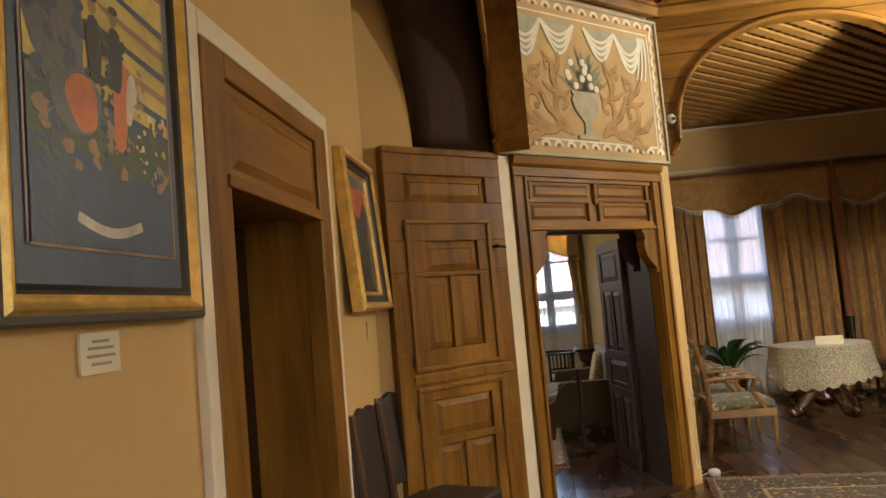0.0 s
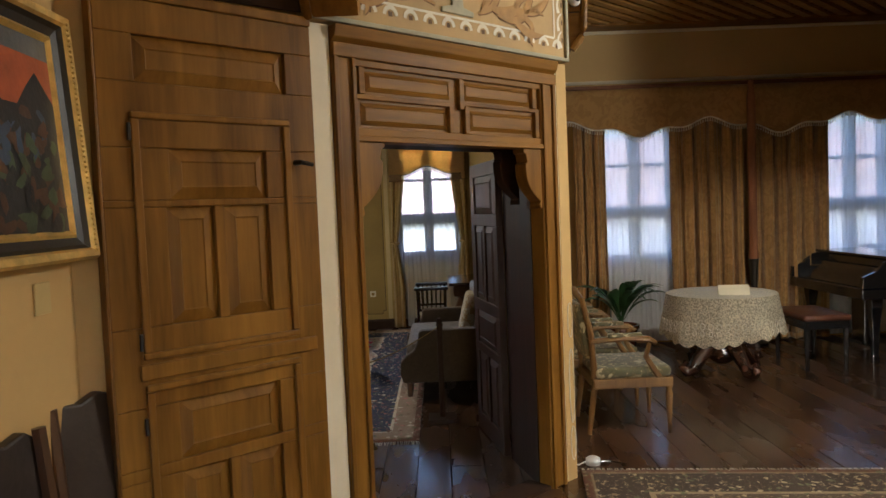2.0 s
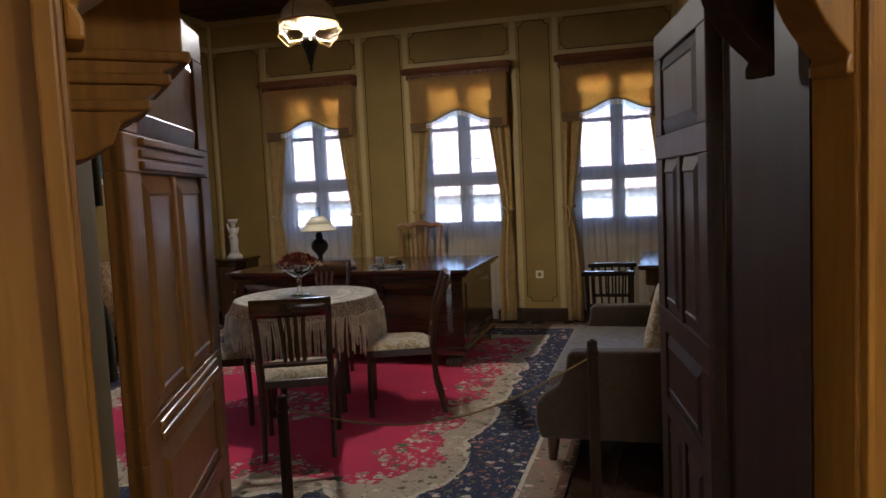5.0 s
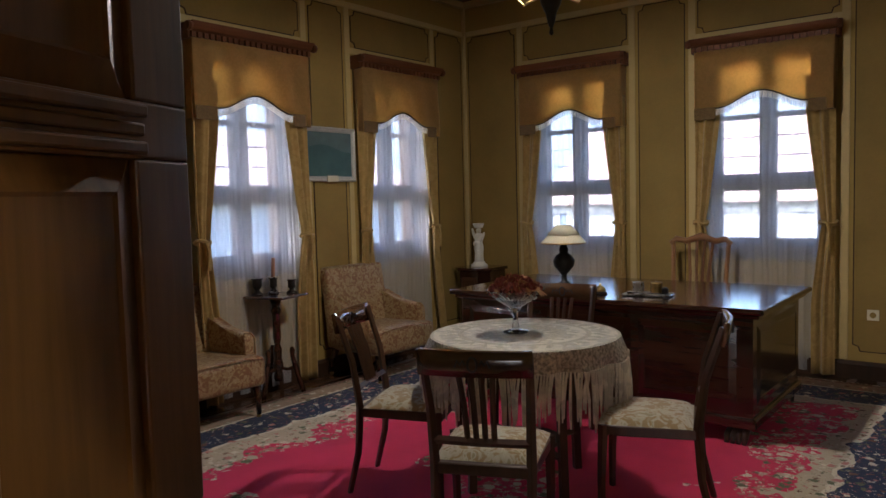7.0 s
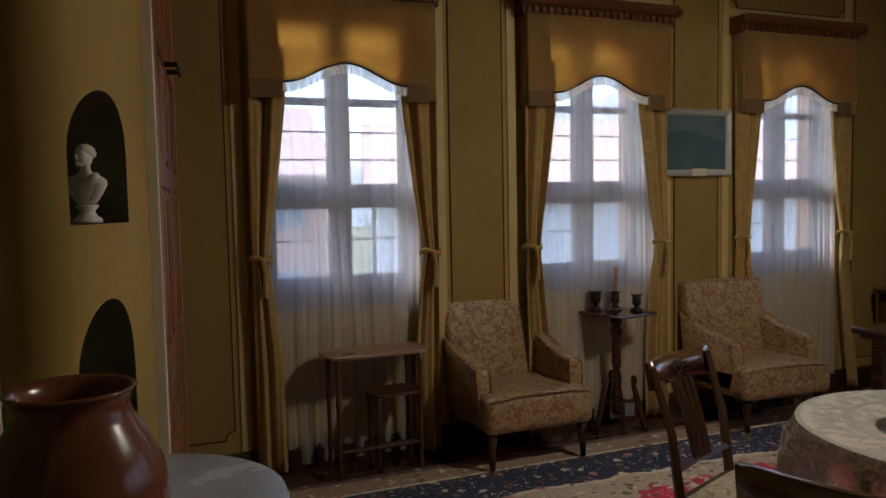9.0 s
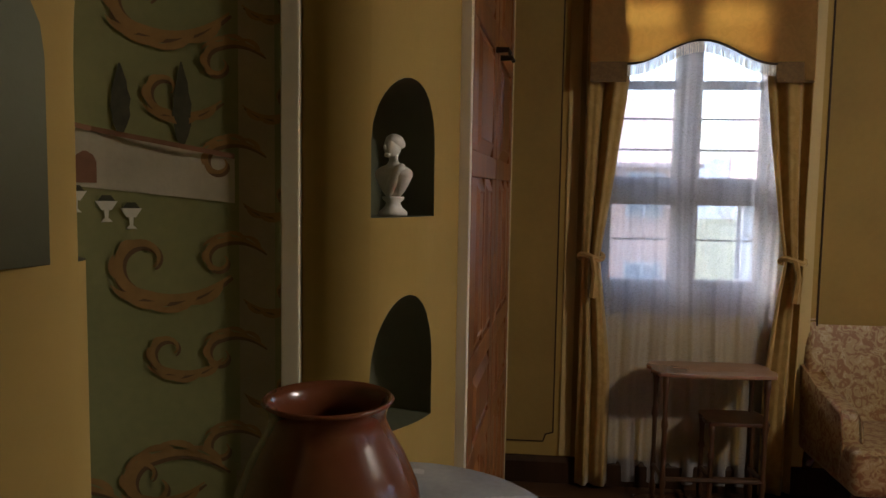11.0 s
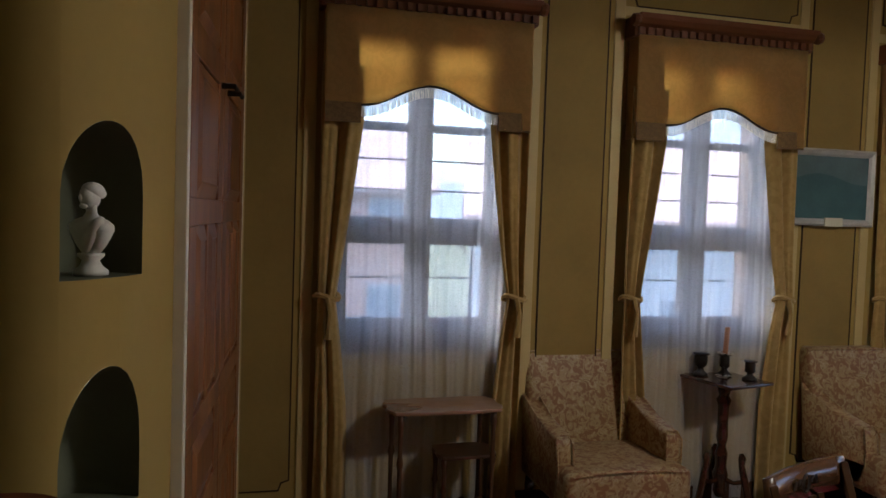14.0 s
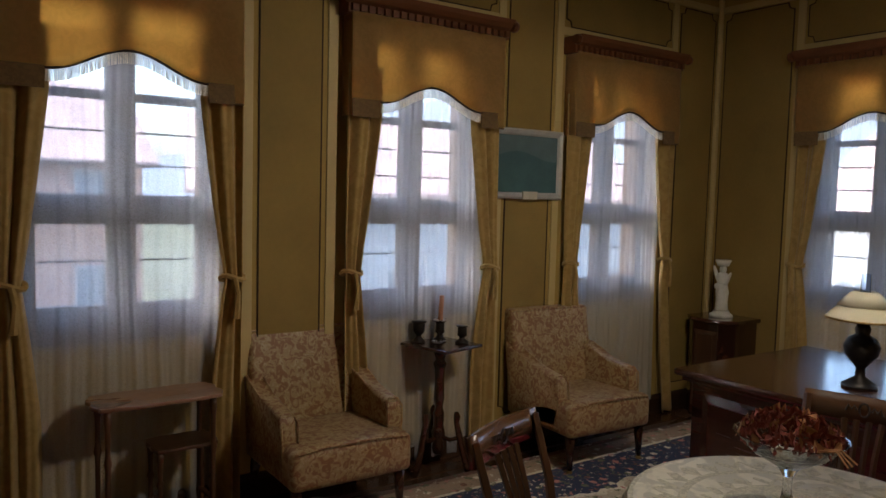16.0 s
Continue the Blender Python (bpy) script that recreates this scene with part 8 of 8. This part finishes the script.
    bp.inputs["Strength"].default_value, bp.inputs["Distance"].default_value = 0.5, 0.004
    L.new(n5.outputs[0], bp.inputs["Height"])
    L.new(bp.outputs[0], b.inputs["Normal"])
    return m


RED, NAVY, BEIGE, PINK, CREAM, OLIVE, BRN = (0.70, 0.032, 0.105), (0.026, 0.036, 0.080), (0.58, 0.48, 0.33), (0.56, 0.23, 0.19), (0.76, 0.68, 0.52), (0.15, 0.16, 0.08), (0.20, 0.09, 0.05)
RX0, RX1, RY0, RY1 = -3.84, 0.30, 7.28, 12.20
hx, hy = (RX1 - RX0) / 2, (RY1 - RY0) / 2
M_RUG = rug_material("red floral carpet", hx, hy, [(0, BRN), (0.04, (0.38, 0.27, 0.18)), (0.20, CREAM), (0.225, NAVY), (0.55, CREAM), (0.58, BEIGE), (0.76, RED)], [CREAM, PINK, OLIVE, BRN], [CREAM, BEIGE, OLIVE, PINK])


def rug(name, hx, hy, mat, m, label):
    r = thing(name, label, "rug", m=m)

    def f(u, v):
        x, y = (2 * u - 1) * hx, (2 * v - 1) * hy
        e = min(hx - abs(x), hy - abs(y))
        return (x, y, 0.010 + 0.002 * math.sin(2.1 * x + 1.3 * y) * min(1, e * 3))
    bm = sheet(B(), f, 40, 40)
    part("carpet_field", bm, mat, r, smooth=True, thick=0.008)
    bm = B()
    rg = random.Random(5)
    for s in (-1, 1):
        for i in range(260):
            x = -hx + 2 * hx * (i + 0.5) / 260
            j = rg.uniform(-0.012, 0.012)
            bm.faces.new([bm.verts.new(p) for p in ((x - 0.004, s * hy, 0.008), (x + 0.004, s * hy, 0.008), (x + 0.003 + j, s * (hy + 0.06), 0.003), (x - 0.003 + j, s * (hy + 0.06), 0.003))])
    part("fringe", bm, M_FRINGE, r, "frayed cream fringe", kind="stuff")
    return r


rug("carpet", hx, hy, M_RUG, pose((RX0 + RX1) / 2, (RY0 + RY1) / 2, 0), "large red carpet with floral cream and navy border")
M_RUG2 = rug_material("brown floral hall carpet", 1.8, 1.5, [(0, BRN), (0.04, (0.30, 0.22, 0.13)), (0.06, (0.055, 0.035, 0.024)), (0.34, (0.36, 0.27, 0.16)), (0.37, (0.10, 0.06, 0.04)), (0.8, (0.15, 0.05, 0.04))], [(0.52, 0.42, 0.26), (0.34, 0.24, 0.13), OLIVE, (0.40, 0.30, 0.17)], [(0.42, 0.33, 0.20), BEIGE, OLIVE, PINK], 1.35)
rug("carpet", 1.8, 1.5, M_RUG2, pose(2.92, 4.86, 0, 0, 0, -6.5), "brown oriental carpet with cream floral border")

# ---- mural painting on the alcove wall ----
def on_alcove(bm, lift=0.006):
    """Wraps flat strokes (arc length, height) onto the concave wall."""
    table = []
    s = 0.0
    prev = None
    for i in range(201):
        p = Vector(alcove(i / 200, 0)[:2])
        if prev is not None:
            s += (p - prev).length
        table.append((s, p))
        prev = p
    total = s
    for v in bm.verts:
        t = max(0.0, min(total - 1e-6, total - v.co.x))
        for i in range(200):
            if table[i + 1][0] >= t:
                f = (t - table[i][0]) / max(1e-9, table[i + 1][0] - table[i][0])
                p = table[i][1].lerp(table[i + 1][1], f)
                d = (table[i + 1][1] - table[i][1]).normalized()
                n = Vector((-d.y, d.x))
                c = Vector((-1.635, 6.61))
                if n.dot(c - p) < 0:
                    n = -n
                q = p + n * (lift - v.co.y)
                v.co = Vector((q.x, q.y, v.co.z))
                break
    return bm


mural = thing("mural", "green landscape mural framed by golden brown scrolls", "mural")
M_PILP = material("grey-brown painted pilaster", (0.33, 0.27, 0.16), 0.7, vary=0.25, scale=5)
M_WALLP = material("cream painted garden wall", (0.48, 0.42, 0.30), 0.7, vary=0.25, scale=5)
M_TREEP = material("dark painted cypress", (0.06, 0.055, 0.03), 0.7, vary=0.5, scale=25)
M_ROOFP = material("brown painted roof", (0.22, 0.10, 0.05), 0.7, vary=0.3, scale=12)
# s = 0 at the western edge of the alcove
bm = B()
sheet(bm, lambda u, v: (0.02 + 0.09 * u, 0, 0.78 + 2.6 * v), 3, 6)
sheet(bm, lambda u, v: (0.015 + 0.105 * u, -0.002, 0.55 + 0.23 * v), 3, 3)
part("painted_pilaster", on_alcove(bm, 0.004), M_PILP, mural)
bm = B()
sheet(bm, lambda u, v: (0.12 + 0.75 * u, 0, 1.46 + 0.075 * u + (0.11 + 0.055 * u) * v), 20, 2)
part("painted_wall", on_alcove(bm, 0.004), M_WALLP, mural)
bm = B()
for s, z, h in ((0.245, 1.60, 0.20), (0.385, 1.625, 0.165)):
    brush(bm, [(s + 0.002 * math.sin(9 * i), z + h * i / 8) for i in range(9)], 0.012, 0.003, 0, belly=0.036)
part("painted_cypress", on_alcove(bm, 0.006), M_TREEP, mural)
bm = B()
brush(bm, [(0.465, 1.505), (0.465, 1.555)], 0.05, 0.05, -0.001)
brush(bm, [(0.465, 1.555), (0.465, 1.571)], 0.05, 0.036, -0.001)
brush(bm, [(0.465, 1.571), (0.465, 1.58)], 0.036, 0.008, -0.001)
brush(bm, [(0.12, 1.575), (0.45, 1.632), (0.87, 1.706)], 0.012, 0.012, -0.001)
part("painted_gate", on_alcove(bm, 0.006), M_ROOFP, mural)
bm = B()
brush(bm, [(0.68, 1.68), (0.68, 1.84)], 0.16, 0.16, 0)
part("painted_house", on_alcove(bm, 0.006), M_PILP, mural)
bm = B()
brush(bm, [(0.68, 1.84), (0.68, 1.92)], 0.24, 0.08, -0.001)
part("painted_roof", on_alcove(bm, 0.006), M_ROOFP, mural)
bm = B()
for i in range(2):
    for j in range(2):
        brush(bm, [(0.64 + 0.08 * i, 1.70 + 0.07 * j), (0.64 + 0.08 * i, 1.745 + 0.07 * j)], 0.035, 0.035, -0.001)
part("painted_window", on_alcove(bm, 0.0065), M_WALLP, mural)
for s, z in ((0.365, 1.445), (0.42, 1.462), (0.487, 1.485), (0.56, 1.50)):
    bm = B()
    brush(bm, [(s, z - 0.05), (s, z - 0.042)], 0.026, 0.012, 0)
    brush(bm, [(s, z - 0.042), (s, z - 0.022)], 0.008, 0.010, 0)
    brush(bm, [(s, z - 0.022), (s, z)], 0.022, 0.05, 0)
    part("painted_planter", on_alcove(bm, 0.006), M_LIGHT, mural)
    bm = B()
    brush(bm, [(s, z), (s, z + 0.014)], 0.04, 0.02, 0)
    part("painted_shrub", on_alcove(bm, 0.006), M_TREEP, mural)

bm, bs = B(), B()


def c_scroll(s0, z0, r, d, up):
    """A tapered stem from the pilaster that curls into a volute with leaves along its back."""
    stem = [(s0 + d * r * (2.4 * t), z0 + up * r * (1.9 * t - 1.35 * t * t)) for t in [i / 10 for i in range(11)]]
    ex, ez = stem[-1]
    cx, cz = ex, ez - up * r * 0.95
    curl = [(cx + d * r * (0.95 - 0.70 * k) * math.sin(2 * math.pi * 0.85 * k), cz + up * r * (0.95 - 0.70 * k) * math.cos(2 * math.pi * 0.85 * k)) for k in [i / 22 for i in range(1, 23)]]
    path = stem + curl
    brush(bs, [(x - 0.004, z - 0.007) for x, z in path], 0.08 * r, 0.05 * r, 0, belly=0.30 * r)
    brush(bm, path, 0.06 * r, 0.05 * r, 0, belly=0.22 * r)
    for t, ln in ((1, 1.3), (4, 1.5), (7, 1.4), (10, 1.0), (14, 0.7), (18, 0.5)):
        x, z = path[t]
        x2, z2 = path[min(t + 1, len(path) - 1)]
        h = math.atan2(z2 - z, x2 - x) + up * d * 0.75
        leaf8 = [(x + ln * r * q * math.cos(h - up * d * 0.8 * q), z + ln * r * q * math.sin(h - up * d * 0.8 * q)) for q in [i / 6 for i in range(7)]]
        brush(bm, leaf8, 0.05 * r, 0.02 * r, -0.0006, belly=0.20 * r)


for z0 in (0.62, 0.86, 1.10, 1.34, 1.58, 1.82, 2.06, 2.30, 2.54):
    c_scroll(0.045, z0, 0.046, 1, 1)
    c_scroll(0.10, z0 + 0.12, 0.042, -1, -1)
for z0 in (1.02, 1.66, 2.30):
    c_scroll(0.13, z0 + 0.26, 0.085, 1, -1)
    c_scroll(0.15, z0 + 0.05, 0.055, 1, -1)
for s0, z0 in ((0.14, 0.78), (0.40, 0.72), (0.66, 0.76)):
    c_scroll(s0, z0, 0.075, 1, 1)
    c_scroll(s0 + 0.06, z0 - 0.03, 0.06, 1, -1)
part("scroll_shadow", on_alcove(bs, 0.0045), M_SHADE, mural, kind="stuff")
part("scrollwork", on_alcove(bm, 0.0055), M_SCROLL, mural, kind="stuff")

# ---- floorboards ----
floor = bpy.data.objects["floor"]
bw_ = 0.212
shared = {}


def board(x, y0, y1):
    key = round(y1 - y0, 3)
    if key not in shared:
        bm = box(B(), (0.002, 0, -0.022), (bw_ - 0.002, y1 - y0 - 0.003, 0))
        bmesh.ops.bevel(bm, geom=[e for e in bm.edges if abs(e.verts[0].co.z) < 1e-6 and abs(e.verts[1].co.z) < 1e-6], offset=0.003, segments=1, affect="EDGES")
        me = bpy.data.meshes.new("floorboard")
        bm.to_mesh(me)
        bm.free()
        me.materials.append(M_FLOOR)
        shared[key] = me
    ob = new("floorboard", shared[key])
    ob.parent = floor
    ob.location = (x, y0, 0)


rng = random.Random(8)
i = 0
x = -4.15
while x < HE:
    if x < -0.9:
        a, b = 5.4, 12.42
    elif x < 0.95:
        a, b = HS, 12.42
    else:
        a, b = HS, BAY
    cut = (0.38, 0.62, 0.5)[i % 3]
    mid_y = round(a + (b - a) * cut, 3)
    board(x, a, mid_y)
    board(x, mid_y, b)
    x += bw_
    i += 1

# ---- outside, seen through the sheers ----
M_GROUND = material("winter grass and gravel", (0.10, 0.11, 0.06), 0.95, vary=0.4, scale=0.4, bump=0)
M_FACADE = material("pale rendered facade", (0.40, 0.42, 0.44), 0.85, vary=0.15, scale=0.6, bump=0)
M_BRICK = material("weathered orange facade", (0.48, 0.32, 0.26), 0.85, vary=0.25, scale=0.8, bump=0)
M_ROOF = material("red clay roof", (0.42, 0.31, 0.28), 0.85, vary=0.3, scale=2, bump=0)
M_DARKGLASS = material("dark far window", (0.20, 0.23, 0.26), 0.1, bump=0)
GZ = -3.6
structure("ground", box(B(), (-400, -400, GZ - 0.2), (400, 400, GZ)), M_GROUND, "winter garden ground reaching the horizon", "ground")


def house(m, w, d, h, mat, label):
    hs = thing("house", label, "house", "houses outside", m)
    part("wall", box(B(), (-w / 2, 0, 0), (w / 2, d, h)), mat, hs)
    bm = B()
    prism(bm, [(-0.5, h), (d / 2, h + 0.32 * d), (d + 0.5, h), (d + 0.5, h - 0.15), (-0.5, h - 0.15)], -w / 2 - 0.4, w / 2 + 0.4, "x")
    part("roof", bm, M_ROOF, hs, "red clay tile roof")
    n = int(w / 2.6)
    for i in range(n):
        for z in (1.2, 4.2):
            if z + 1.5 < h:
                x = -w / 2 + w * (i + 0.5) / n
                win = part("window", box(B(), (x - 0.6, -0.06, z), (x + 0.6, 0.02, z + 1.5)), M_FACADE, hs)
                for s in (-1, 1):
                    part("pane", box(B(), (x + s * 0.29 - 0.24, -0.075, z + 0.1), (x + s * 0.29 + 0.24, -0.062, z + 1.4)), M_DARKGLASS, win)
    return hs


house(pose(-26, 6, GZ, 0, 0, 90), 14, 9, 6.0, M_BRICK, "orange two-storey house beyond the garden")
house(pose(-22, 22, GZ, 0, 0, 75), 16, 9, 5.2, M_FACADE, "pale two-storey house beyond the garden")
house(pose(-6, 34, GZ, 0, 0, 4), 18, 10, 4.8, M_FACADE, "pale low house with red roof")
house(pose(14, 30, GZ, 0, 0, -12), 16, 10, 5.0, M_FACADE, "pale house with red roof")

# distance haze is mixed into the blue-grey colour of the woods
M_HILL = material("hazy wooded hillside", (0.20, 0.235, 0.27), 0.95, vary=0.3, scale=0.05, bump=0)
bm = B()
rng = random.Random(31)
row = []
for i in range(61):
    a = math.pi * (0.28 + 0.95 * i / 60)
    h8 = 22 + 9 * math.sin(3.1 * a + 1) + 5 * math.sin(8.3 * a) + rng.uniform(-0.8, 0.8)
    row.append((bm.verts.new((150 * math.cos(a), 9 + 150 * math.sin(a), GZ)), bm.verts.new((190 * math.cos(a), 9 + 190 * math.sin(a), GZ + h8))))
for p, q in zip(row, row[1:]):
    bm.faces.new((p[0], q[0], q[1], p[1]))
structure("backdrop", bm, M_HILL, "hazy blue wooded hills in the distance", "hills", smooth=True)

M_BARK = material("grey-brown bark", (0.11, 0.09, 0.075), 0.9, vary=0.4, scale=6)


def bare_tree(m, height, seed):
    t = thing("bare_tree", "leafless winter tree in the garden", "tree", "garden trees", m)
    rg = random.Random(seed)
    limbs = B()

    def grow(p, d, ln, r, depth):
        pts, q = [p], p
        for _ in range(3):
            d = (d + Vector((rg.uniform(-0.2, 0.2), rg.uniform(-0.2, 0.2), rg.uniform(-0.03, 0.16)))).normalized()
            q = q + d * ln / 3
            pts.append(q)
        tube(limbs, pts, [r, r * 0.86, r * 0.72, r * 0.58], 5)
        if depth:
            for _ in range(3):
                k = rg.randint(1, 3)
                side = Vector((rg.uniform(-1, 1), rg.uniform(-1, 1), rg.uniform(0.0, 0.7))).normalized()
                grow(pts[k], (d * 0.7 + side * 0.8).normalized(), ln * rg.uniform(0.6, 0.8), r * 0.55, depth - 1)
    part("trunk", tube(B(), [(0, 0, 0), (0.05, 0.02, height * 0.2), (0.02, 0.06, height * 0.4)], [0.16, 0.12, 0.10], 8), M_BARK, t, smooth=True)
    for _ in range(5):
        d0 = Vector((rg.uniform(-0.7, 0.7), rg.uniform(-0.7, 0.7), 1)).normalized()
        grow(Vector((0.02, 0.06, height * rg.uniform(0.3, 0.4))), d0, height * 0.28, 0.06, 3)
    part("branches", limbs, M_BARK, t, "bare twigs and branches", kind="stuff")
    return t


bare_tree(pose(-14.5, 7.6, GZ), 8.0, 4)
bare_tree(pose(-13.0, 12.4, GZ), 7.0, 9)
